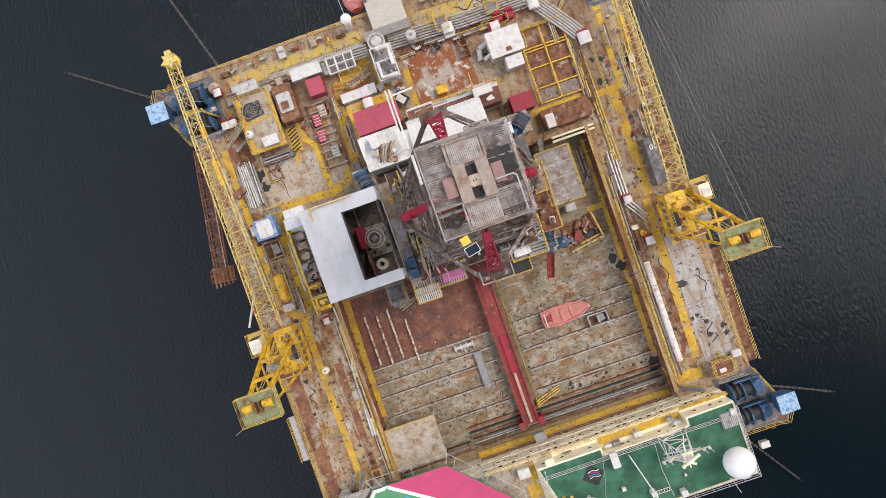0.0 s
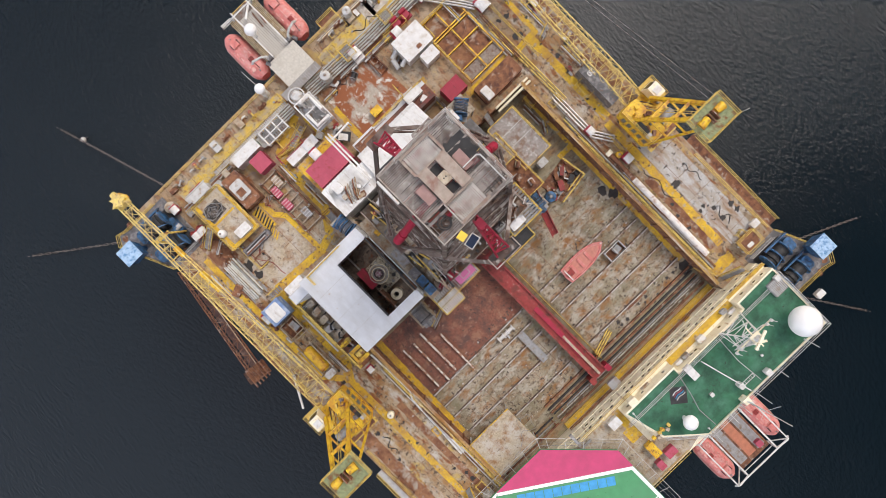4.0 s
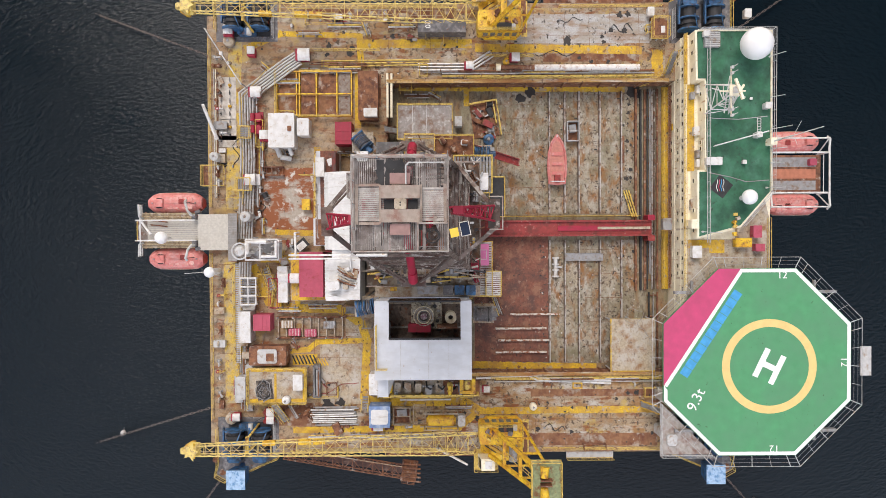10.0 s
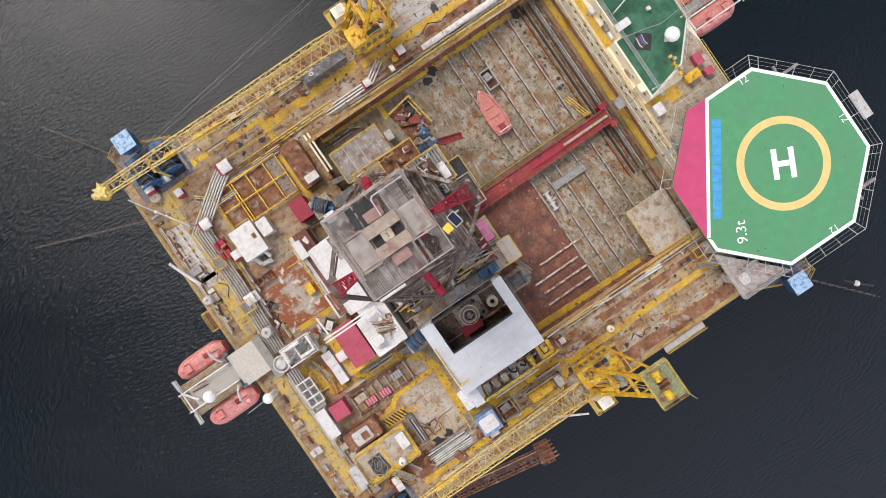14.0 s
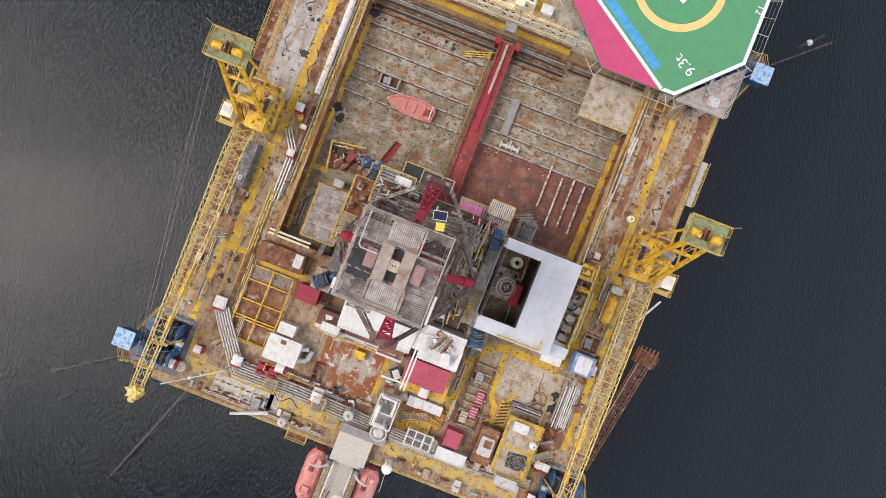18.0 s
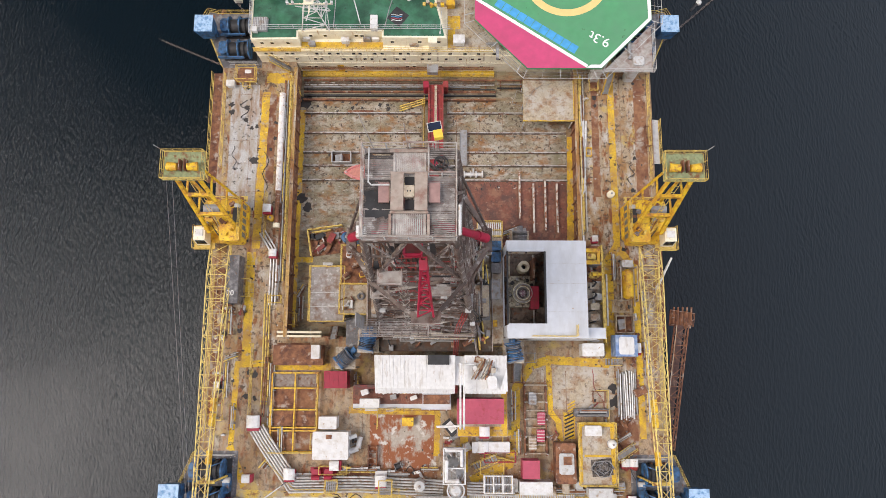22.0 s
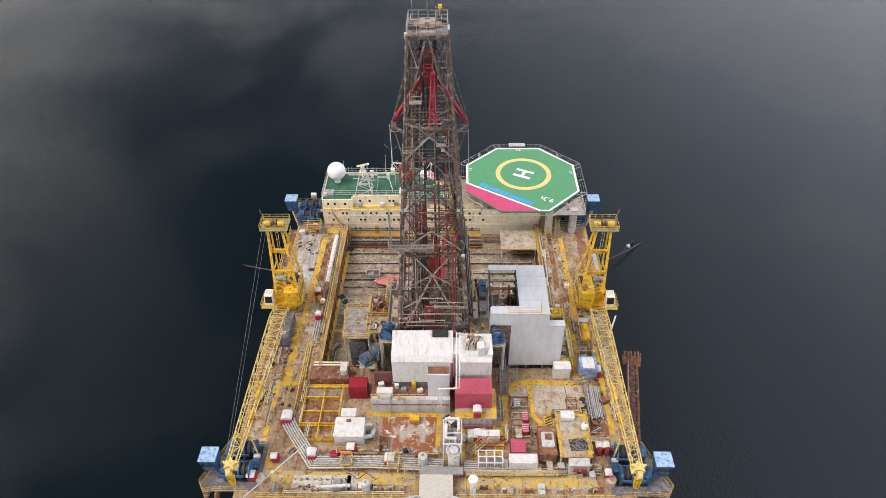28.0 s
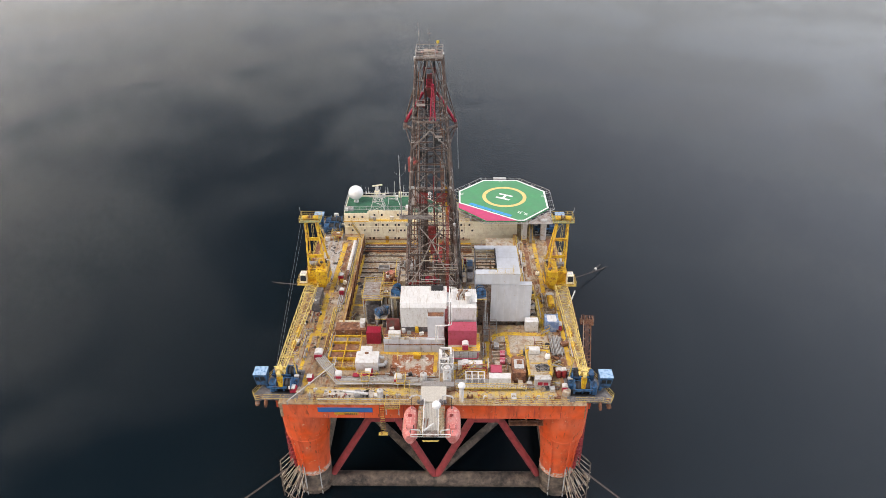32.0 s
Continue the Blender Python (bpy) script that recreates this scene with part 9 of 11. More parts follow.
part("hinge_arm", Shape().bar((-1.2, .5, -.2), (.4, 1.4, .3), .35), M_RUSTSTEEL, bb)
# ---- midship, port side ----
M_ROOFGREY = material("streaked_grey_roof", (0.30, 0.27, 0.25), 0.7, 0, 0.15, 0.3, [((0.5, 0.48, 0.46), 0.7, 0.3, 0.12), ((0.2, 0.12, 0.08), 1.2, 0.3, 0.2)])
cn = container(-27.9, -1.24, -26.3, 5.23, DECK, 2.4, M_DARKBOX, "dark grey shipping container with a stencilled number", group="")
lettering("20", -.2, -1.9, 2.41, 0, 1.0, M_HELI_W, cn)
wc = thing("white_riser_tube", "long white steel tube lying along the port deck", "tube", -21.89, 19.57, DECK)
M_TUBE = material("rust_streaked_white", (.72, .69, .65), .6, 0, .1, .4, [((.5, .36, .28), .9, .3, .14), ((.3, .15, .09), .5, .17, .08)])
part("tube", Shape().tube((0, -5.0, .75), (0, 9.3, .75), .42, 16), M_TUBE, wc, smooth=True)
part("taper", Shape().tube((0, -5.0, .75), (-.1, -7.6, .75), .42, 14, .25).tube((-.1, -7.6, .75), (-.1, -9.6, .75), .3, 12), M_RUSTSTEEL, wc, smooth=True)
for y in (-8.5, -4, 1, 6):
    part("cradle", Shape().cbox(0, y, 0, 1.1, .3, .4), M_RUSTSTEEL, wc)
part("bell_end", Shape().tube((-.1, -9.6, .75), (-.1, -10.2, .75), .48, 14), M_CREAM, wc, smooth=True)
tank(-22.84, 10.77, DECK, .5, .8, M_YELLOW, "small round yellow steel drum", "drum", .1, "drum")
rp = platform(-15.99, -3.80, -11.52, 3.26, 33.0, PIPE, M_ROOFGREY, "grey rain-streaked roof platform on posts over the pipe deck", name="roof_platform")
for o in (-1.6, .2):
    part("roof_rib", Shape().box(-2.2, o - .04, 8.31, 2.2, o + .04, 8.4), M_LIGHTGREY, rp)
# dark grey boxes stand in for the shaded voids here
cabinet(-15.4, -2.9, -12.4, .5, PIPE, 6.2, M_DARKBOX, "dark grey box filling the shade under the roof platform", "cabin", "dark_infill")
cabinet(-11.5, -6.8, -9.8, -3.2, PIPE + 3.0, 3.6, M_DARKBOX, "dark grey box filling the dark void beside the derrick", "cabin", "dark_infill")
for x, y, z_, tn in ((-8.0, -6.4, 36.5, 78), (9.7, -7.6, 37.0, 100), (-11.3, -8.4, 32.4, 40), (-9.9, 7.2, 30.0, 90), (11.43, 7.41, 29.5, 90)):
    drum_winch(x, y, z_, tn, M_DARKBOX if y > 7.3 else M_BLUE, "dark wire winch drum on a steel stand" if y > 7.3 else "blue wire winch drum on a steel stand", .95, 1.7)
for x, y, z0, z1 in ((-8.0, -6.4, DECK, 36.5), (9.7, -7.6, DECK, 37.0), (-11.3, -8.4, DECK, 32.4), (-9.9, 7.2, PIPE, 30.0), (11.43, 7.41, PIPE, 29.5)):
    platform(x - 1.3, y - 1.4, x + 1.3, y + 1.4, z1 - .003, z0, M_TAN, "small steel stand carrying a winch", rails=False, name="winch_stand")
platform(-12.1, -2.9, -8.3, .95, 33.2, PIPE, M_TAN, "rust-stained tan platform beside the derrick", name="machinery_platform")
wt = thing("rubbish_heap", "heap of white and rusty scrap on the tan platform", "scrap", -11.1, -1.7, 33.2)
random.seed(12)
for k in range(12):
    part("scrap_piece", Shape().cbox(random.uniform(-.7, .7), random.uniform(-.8, .8), .02 * k, random.uniform(.3, 1.0), random.uniform(.1, .3), random.uniform(.2, .4), random.uniform(0, 180)), random.choice((M_SHEET, M_TAN, M_RUSTSTEEL, M_LIGHTGREY)), wt)
ho = thing("deck_hole_ring", "dark round pipe flange on the tan platform", "flange", -9.4, -.6, 33.2)
part("ring", Shape().ring(0, 0, .25, .48, 0, .3, 20), M_DARKBOX, ho)
platform(-12.0, 1.0, -8.4, 6.0, 33.2, PIPE, M_RUSTSTEEL, "rusty machinery platform beside the derrick", name="machinery_platform")
random.seed(41)
for x, y, m in ((-11.3, 2.0, M_TAN), (-10.2, 3.4, M_RUSTSTEEL), (-9.2, 2.2, M_YELLOW), (-11.0, 4.8, M_SHEET), (-9.4, 4.8, M_RUSTSTEEL)):
    t = thing("rusty_machine", "small rusty pump set on the machinery platform", "pump", x, y, 33.2, random.uniform(0, 90), group="pump sets")
    part("pump_body", Shape().cbox(0, 0, 0, .9, .7, .7, 0, .12), m, t)
    part("motor", Shape().tube((-.3, 0, .95), (.5, 0, .95), .25, 10), M_RUSTSTEEL, t, smooth=True)
# scrap pile with yellow frames
sc = thing("scrap_basket", "yellow-railed basket of rusty machine parts", "basket", -15.52, 7.95, PIPE)
part("floor", Shape().cbox(0, 0, 0, 5.0, 3.6, .15, 8), M_RUSTSTEEL, sc)
for k in range(9):
    part("scrap_piece", Shape().cbox(random.uniform(-1.8, 1.8), random.uniform(-1.3, 1.3), .15, random.uniform(.5, 1.6), random.uniform(.3, .9), random.uniform(.3, 1.0), random.uniform(0, 90)), random.choice((M_RUSTSTEEL, M_WHITE, M_TAN, M_BOOMRED, M_GREY)), sc)
for a_, b_ in (((-2.6, 1.6), (2.2, 2.3)), ((-2.6, 1.6), (-2.0, -2.1)), ((-1.9, 1.2), (.6, 1.6))):
    part("yellow_rail", Shape().bar((*a_, 1.3), (*b_, 1.3), .16).bar((*a_, .7), (*b_, .7), .12).bar((*a_, 0), (*a_, 1.3), .14).bar((*b_, 0), (*b_, 1.3), .14), M_RAIL, sc)
tank(-12.54, 8.47, PIPE, .75, 1.6, M_BLUE, "squat blue steel drum on deck", "drum", .15, "drum")
cabinet(-15.66, 3.74, -14.27, 4.75, PIPE, 2.0, M_LIGHTGREY, "pale grey electrical box", name="electrical_box")
bm_ = thing("red_beam", "long dark red steel trough leaning beside the derrick", "beam", -10.53, 6.46, PIPE)
part("trough", Shape().bar((1.5, 6.0, 3.2), (-.6, -1.6, 5.6), .9, .12).bar((1.05, 6.0, 3.5), (-1.05, -1.6, 5.9), .12, .5).bar((1.95, 6.0, 3.5), (-.15, -1.6, 5.9), .12, .5).bar((-.6, -1.6, 5.6), (-.9, -5.4, 6.2), .95, .12), M_BOOMRED, bm_)
part("trestle", Shape().bar((.6, 3.6, 0), (.6, 3.6, 2.3), .3).bar((-.7, -3.6, 0), (-.7, -3.6, 5.8), .3), M_RUSTSTEEL, bm_)
# ---- catwalk and pipe deck ----
cw = thing("catwalk", "long red pipe catwalk running forward from the drill floor", "catwalk", -.05, 19.5, PIPE)
part("trough", Shape().box(-.95, -12.0, 1.5, .95, 11.6, 1.75), M_BOOMRED, cw)
for s in (-1, 1):
    part("side_girder", Shape().box(s * 1.0 - .12, -12.0, 1.0, s * 1.0 + .12, 11.6, 2.1), M_BOOMRED, cw)
part("skate", Shape().box(-.35, -1.5, 1.755, .35, 8.0, 2.0).box(-.2, 8.0, 1.755, .2, 11.0, 1.95), M_RED, cw, "worn red skate")
part("pale_beam", Shape().box(-.18, 4.0, 2.003, .18, 11.3, 2.15), M_TAN, cw)
for y in (-11, -6, -1, 4, 9):
    part("trestle", Shape().box(-1.1, y - .2, 0, 1.1, y + .2, 1.0), M_BOOMRED, cw)
ramp = part("vee_door_ramp", Shape().bar((0, -11.8, 2.0), (0, -14.6, 11.0), 2.0, .35), M_RUSTRED, cw)
for s, x in ((-1, -1.9), (1, 1.9)):
    part("end_winch", Shape().cbox(x * .75, 11.4, 0, .8, 1.0, 2.4, 0, .15), M_RED if s < 0 else M_BOOMRED, cw)
# rescue boat lying on the pipe deck
rbt = thing("rescue_boat", "small open coral rescue boat lying on the pipe deck", "boat", -9.69, 18.08, PIPE)
ol = [(-3.5, 0), (-2.4, .75), (-.8, 1.18), (1.2, 1.28), (3.3, 1.1), (3.45, 0), (3.3, -1.1), (1.2, -1.28), (-.8, -1.18), (-2.4, -.75)]
inn = [(x * .84, y * .76) for x, y in ol]
part("hull", Shape().prism([(x * .9, y * .6) for x, y in ol], .1, .85, ol), M_CORAL, rbt, smooth=False)
part("gunwale", Shape().pipe([(*p, .9) for p in ol + ol[:1]], .15, 8), M_CORAL, rbt, smooth=True)
part("floor", Shape().prism(inn, .855, .9), material("faded_coral_floor", (.55, .22, .17), .6, 0, .12, .3), rbt)
for x in (-.8, .6, 1.9):
    part("thwart", Shape().cbox(x, 0, .9, .45, 1.5, .22, 0, .05), M_CORAL, rbt)
part("engine_box", Shape().cbox(2.6, 0, .9, .9, .8, .55, 0, .1), M_BOOMRED, rbt)
part("tow_frame", Shape().pipe([(3.0, -.9, .9), (3.1, -.9, 1.7), (3.1, .9, 1.7), (3.0, .9, .9)], .06, 6), M_WHITE, rbt)
part("bow_fender", Shape().ball(-3.35, 0, .85, .22, 10, 6), M_WHITE, rbt, smooth=True)
part("chock", Shape().box(-2, -.5, 0, -1.7, .5, .1).box(1.5, -.5, 0, 1.8, .5, .1), M_RUSTSTEEL, rbt)
basket(-15.05, 19.55, -12.35, 21.13, PIPE, 1.2, M_LIGHTGREY, "grey open tubular cargo basket")
pt = thing("grey_plate", "long blue-grey steel plate lying on the pipe deck", "plate", 3.99, 21.92, PIPE)
part("plate", Shape().cbox(0, 0, .35, 1.05, 5.4, .12), M_GREY, pt)
part("edge_lip", Shape().box(-.55, -2.7, .35, -.47, 2.7, .6).box(.47, -2.7, .35, .55, 2.7, .6), M_GREY, pt)
vl = thing("valve_assembly", "white flanged valve assembly lying on the deck", "valve", 5.42, 17.90, PIPE)
part("barrel", Shape().tube((-1.4, 0, .5), (1.4, 0, .5), .28, 12), M_WHITE, vl, smooth=True)
for x in (-1.3, -.4, .4, 1.3):
    part("flange", Shape().tube((x - .1, 0, .5), (x + .1, 0, .5), .5, 14), M_WHITE, vl, smooth=True)
part("stem", Shape().tube((0, 0, .5), (0, .9, .5), .15, 8), M_LIGHTGREY, vl)
part("cradle", Shape().box(-.9, -.3, 0, -.7, .3, .3).box(.7, -.3, 0, .9, .3, .3), M_RUSTSTEEL, vl)
M_WORNWHITE = material("rust_flaked_white", (0.6, 0.55, 0.48), 0.8, 0, 0.2, 0.3, [((0.27, 0.1, 0.05), 0.5, 0.42, 0.1)])
for i, px_ in enumerate(((12.08, 14.60), (14.09, 13.00), (15.77, 13.40), (17.45, 12.99))):
    t = thing("skid_beam", "pale worn skid beam on the red deck", "beam", *px_, PIPE, group="skid beams")
    part("beam", Shape().box(-.12, -3.6 + .5 * (i == 0), .0, .12, 3.6, .45), M_TAN, t)
    part("top_flange", Shape().box(-.13, -3.6 + .5 * (i == 0), .45, .13, 3.6, .5), M_WORNWHITE, t)
ylf = thing("tube_stack", "stack of bent yellow tubes on the pipe deck", "tubes", -3.10, 28.46, PIPE)
for o in (0, .35, .7):
    part("tube", Shape().pipe([(-2.3, -.9 + o, .4), (1.5, .2 + o, .8)], .1, 6), M_RAIL, ylf)
part("foot", Shape().box(-1.8, -.8, 0, -1.6, .2, .35).box(1.0, 0, 0, 1.2, .9, .65), M_RAIL, ylf)
pdp = platform(12.43, 24.91, 19.70, 31.01, 28.2, PIPE, M_TAN, "pale worn steel platform raised over the pipe deck", rails=False, name="landing_platform")
# boxes and pipework round the drill floor
cabinet(2.02, 6.11, 4.82, 7.95, 30.5, 2.4, M_MAGENTA, "bright pink equipment box on a stand", name="pink_box")
platform(1.73, 5.83, 8.95, 8.54, 30.4, PIPE, M_LIGHTGREY, "pale grated landing at the edge of the drill floor", slats=22, name="landing")
platform(5.64, 7.64, 8.95, 9.67, 30.9, PIPE, M_SHEET, "pale ribbed landing with a yellow frame", slats=12, name="landing")
cabinet(-0.26, 4.76, 2.29, 6.46, 33.2, 2.6, M_WHITE, "white sheet-metal cabin beside the derrick", "cabin", "sheet_cabin")
platform(-9.19, 3.36, -4.46, 8.25, 34.5, PIPE, M_GREY, "cluttered grey grating beside the derrick", slats=12, name="grating")
# solid black plate stands in for the dark opening
platform(-6.74, 8.10, -1.54, 10.11, 31.5, PIPE, M_BLACK, "black plate as a dark framed opening, with a yellow rail", name="framed_black_plate")
cabinet(-6.94, 5.90, -4.81, 7.74, 34.5, 1.2, M_SHEET, "ribbed white cover on the grating", name="ribbed_cover")
cabinet(7.38, 3.11, 8.87, 4.30, 30.9, 1.6, M_CABBLUE, "blue-topped control cabinet beside the shed", name="control_cabinet")
cabinet(7.38, 1.48, 8.87, 2.89, 30.9, 1.5, M_GREY, "grey control cabinet beside the shed", name="control_cabinet")
platform(6.52, -6.83, 9.20, 5.89, 30.9, PIPE, M_TAN, "tan service deck between derrick and shed", name="service_deck")
cabinet(6.09, -6.37, 9.05, -3.77, 30.9, 1.6, M_TAN, "low tan housing on the service deck", name="tan_housing")
random.seed(77)
cl_ = [(-7.6, 7.4, 31.0), (-5.8, 7.6, 31.5), (2.2, 7.4, 33), (4.6, 7.2, 33.2), (6.0, 4.5, 36), (-7.0, 4.5, 36), (-6.8, -5.5, 36), (5.4, -5.0, 36), (6.2, 1.0, 36), (-7.2, 1.2, 36)]
for x, y, z_ in cl_:
    if z_ < 36:
        continue
    t = thing("valve_stand", "small grey valve stand with bent pipes", "valves", x, y, z_, random.uniform(0, 180), group="valve stands")
    part("post", Shape().tube((0, 0, 0), (0, 0, 1.4), .12, 8), M_GREY, t)
    part("bent_pipe", Shape().pipe([(-.9, 0, .9), (0, 0, 1.2), (.8, .5, 1.2), (.8, .5, 0)], .1, 6), M_LIGHTGREY, t)
    part("hand_wheel", Shape().ring(0, 0, .2, .3, 1.4, 1.48, 12), M_GREY, t)
# long black hoses and lines sweeping from the derrick to the decks
ho = thing("drape_hose", "heavy black rotary hoses draped beside the derrick", "hose", 2.5, -3.5, FZ)
for k in range(4):
    part("hose", Shape().pipe([(-.4 + k * .25, -.2, 30 - k), (1.4 + k * .3, -.8, 16), (2.0 + k * .25, -1.0, 9), (2.6 + k * .2, -.6, 4), (3.2, .4, 1.0), (3.4, 1.6, .2)], .06, 6), M_BLACK, ho, smooth=True)
ln = thing("guy_boom", "dark tubular pipe-handling boom beside the derrick", "boom", 4.0, 3.2, FZ)
part("arm", Shape().tube((0, 0, 0), (-1.2, -1.0, 22), .22, 8).tube((1.6, -6.0, 0), (-.9, -4.8, 21), .2, 8), M_DERRICK, ln)
part("tie", Shape().tube((-1.2, -1.0, 22), (-.9, -4.8, 21), .15, 6), M_DERRICK, ln)
# bow end of the pipe deck: stairs and red pipe racks by the port corner
stairs((-20.49, 29.91, PIPE), (-20.64, 32.03, DECK))
stairs((-21.02, 32.80, DECK), (-23.07, 32.55, 31.9))
platform(-28.25, 30.29, -25.52, 32.42, DECK + 1.6, DECK, M_RUSTSTEEL, "small rusty railed platform with valves", name="valve_platform")

# ---- bow: roof aerials, lifeboats ----
RZ = 33.74
dm = thing("satellite_dome", "large white spherical aerial dome on a short stalk", "aerial dome", -22.7, 41.1, RZ)
part("stalk", Shape().lathe(0, 0, [(.7, 0), (.5, 1.2)], 16), M_WHITE, dm, smooth=True)
part("dome", Shape().ball(0, 0, 2.75, 1.97, 32, 18), M_CLEANWHITE, dm, smooth=True)
dm2 = thing("satellite_dome", "small white spherical aerial dome on the roof", "aerial dome", -3.7, 40.4, RZ)
part("stalk", Shape().lathe(0, 0, [(.3, 0), (.3, 1.6)], 12), M_WHITE, dm2, smooth=True)
part("dome", Shape().ball(0, 0, 2.4, .95, 24, 14), M_CLEANWHITE, dm2, smooth=True)
mast = thing("radar_mast", "cream lattice radar mast with scanners on the roof", "mast", -16.4, 37.2, RZ)
lattice(mast, [(-1.9, -1.5, 0), (1.9, -1.5, 0), (1.9, 1.5, 0), (-1.9, 1.5, 0)], [(-.55, -.5, 5.2), (.55, -.5, 5.2), (.55, .5, 5.2), (-.55, .5, 5.2)], 4, U_TUBE_W, .16, .11)
part("mast_head", Shape().cbox(0, 0, 5.2, 1.3, 1.1, .12), M_CREAM, mast)
part("head_box", Shape().cbox(0, .1, 5.33, .8, .6, .9, 0, .1), M_WHITE, mast)
part("yard", Shape().bar((-3.0, 0, 4.4), (3.0, 0, 4.4), .14).bar((0, -1.5, 4.8), (0, 1.6, 4.8), .14), M_CREAM, mast)
part("side_yard", Shape().bar((-2.2, .3, 3.3), (2.4, -.4, 3.3), .1).bar((-.6, -2.0, 3.6), (.5, 2.1, 3.6), .1), M_WHITE, mast)
part("scanner", Shape().cbox(.2, -.1, 6.75, 2.6, .3, .3, 20), M_CREAM, mast, "bar radar scanner")
part("scanner_pedestal", Shape().lathe(.2, -.1, [(.3, 6.3), (.25, 6.75)], 10), M_WHITE, mast)
part("scanner", Shape().cbox(-.2, 1.3, 3.9, 1.7, .25, .25, -30), M_CREAM, mast, "bar radar scanner")
part("scanner_arm", Shape().bar((-.2, .4, 3.8), (-.2, 1.4, 3.8), .16), M_CREAM, mast)
for x, y in ((-2.9, 0), (2.9, 0), (2.2, 0), (-2.2, 0)):
    part("yard_lamp", Shape().cbox(x, y, 4.47, .3, .3, .5), M_WHITE, mast)
    part("whip", Shape().tube((x, y, 4.9), (x, y, 6.3), .04, 5), M_WHITE, mast)
part("lamp_box", Shape().cbox(1.9, .2, 3.6, .5, .5, .5), M_WHITE, mast)
part("lamp_arm", Shape().bar((1.0, .2, 3.65), (1.9, .2, 3.65), .1), M_WHITE, mast)
part("step", Shape().box(-1.4, -1.4, .0, 1.4, -1.2, .15), M_CREAM, mast)
gr = thing("roof_grating", "grey slatted ventilator box on the green roof", "ventilator", -23.93, 36.49, RZ)
part("box", Shape().cbox(0, 0, 0, 2.0, 2.0, .5, 0, .1), M_GREY, gr)
for k in range(8):
    part("slat", Shape().cbox(-.8 + k * .23, 0, .5, .1, 1.8, .08), M_LIGHTGREY, gr)
aer = thing("boom_aerial", "long thin white aerial lying over the roof", "aerial", -11.2, 40.0, RZ)
part("pole", Shape().tube((.9, -3.4, .9), (-.9, 3.3, 1.4), .08, 7), M_WHITE, aer)
part("base", Shape().cbox(-.5, 2.2, 0, .7, .7, 1.3, 0, .1), M_WHITE, aer)
part("crutch", Shape().tube((.85, -3.2, 0), (.85, -3.2, .9), .07, 6), M_WHITE, aer)
flag = thing("dark_tarpaulin", "dark square tarpaulin with coloured wavy stripes", "tarpaulin", -5.2, 37.8, RZ + .002)
part("sheet", Shape().cbox(0, 0, 0, 2.2, 2.2, .03, 52), M_BLACK, flag)
for k, m in enumerate((M_HELI_W, M_PINK, M_HELI_B, M_WHITE)):
    part("wavy_stripe", Shape().pipe([(-.9 + .25 * j, -.55 + k * .27 + .08 * math.sin(j * 1.3), .05) for j in range(7)], .05, 5), m, flag)
for x, y, w, d_, h_ in ((-24.6, 35.6, .7, .7, .9), (-15.4, 43.4, .8, .8, 1.2), (-8.4, 36.6, 1.0, 2.0, .9), (-8.3, 40.6, .5, .5, .6), (-16.4, 41.5, .3, .3, .4)):
    cabinet(x - w / 2, y - d_ / 2, x + w / 2, y + d_ / 2, RZ, h_, M_WHITE, "small white roof box", name="roof_box", group="roof boxes")
for x, y, h_ in ((-21.8, 44.0, 3.2), (-12.5, 44.2, 4.5), (-10.0, 44.2, 3.2), (-16.6, 44.2, 2.6), (-5.0, 43.6, 4.0), (.6, 35.4, 5.0), (-8.2, 44.2, 2.4)):
    t = thing("whip_aerial", "thin white whip aerial on the roof edge", "aerial", x, y, RZ, group="whip aerials")
    part("whip", Shape().tube((0, 0, .3), (.2, .5, h_), .045, 5), M_WHITE, t)
    part("base", Shape().lathe(0, 0, [(.14, 0), (.1, .4)], 8), M_WHITE, t)
tall = thing("tall_aerial", "tall slim white aerial with thin side arms on the roof edge", "aerial", -10.8, 43.9, RZ)
part("pole", Shape().tube((0, 0, 0), (0, 0, 6), .11, 8).tube((0, 0, 6), (0, 0, 12.6), .055, 6), M_WHITE, tall)
part("side_arm", Shape().bar((0, 0, 6.2), (-1.5, .2, 7.6), .03).bar((0, 0, 6.2), (1.3, -.2, 7.4), .03), M_WHITE, tall)
part("foot_box", Shape().cbox(0, 0, 0, .9, .8, 1.5, 0, .08), M_CREAM, tall)
ld = thing("roof_ladder", "white ladder lying on the roof edge", "ladder", -13.0, 42.6, RZ)
part("stile", Shape().bar((-1.0, -.2, .1), (1.0, -.2, .1), .06).bar((-1.0, .25, .1), (1.0, .25, .1), .06), M_WHITE, ld)
for k in range(6):
    part("rung", Shape().bar((-.9 + k * .35, -.2, .1), (-.9 + k * .35, .25, .1), .06), M_WHITE, ld)
cable = thing("roof_cables", "thin pale cables strung across the green roof", "cable", -10, 40, RZ)
part("cable", Shape().pipe([(-4.0, -3.8, .05), (-3.8, 0, .05), (-4.2, 3.8, .05)], .05, 5), M_LIGHTGREY, cable)
part("cable", Shape().pipe([(3.0, -3.8, .05), (3.6, -1.0, .05), (4.2, 1.0, .05), (4.0, 3.9, .05)], .06, 5), M_GREY, cable)
# bow deck beside the helideck
cabinet(1.45, 40.2, 2.65, 42.3, 31.42, 1.2, M_YELLOW, "bright yellow box on the bow deck", name="yellow_box")


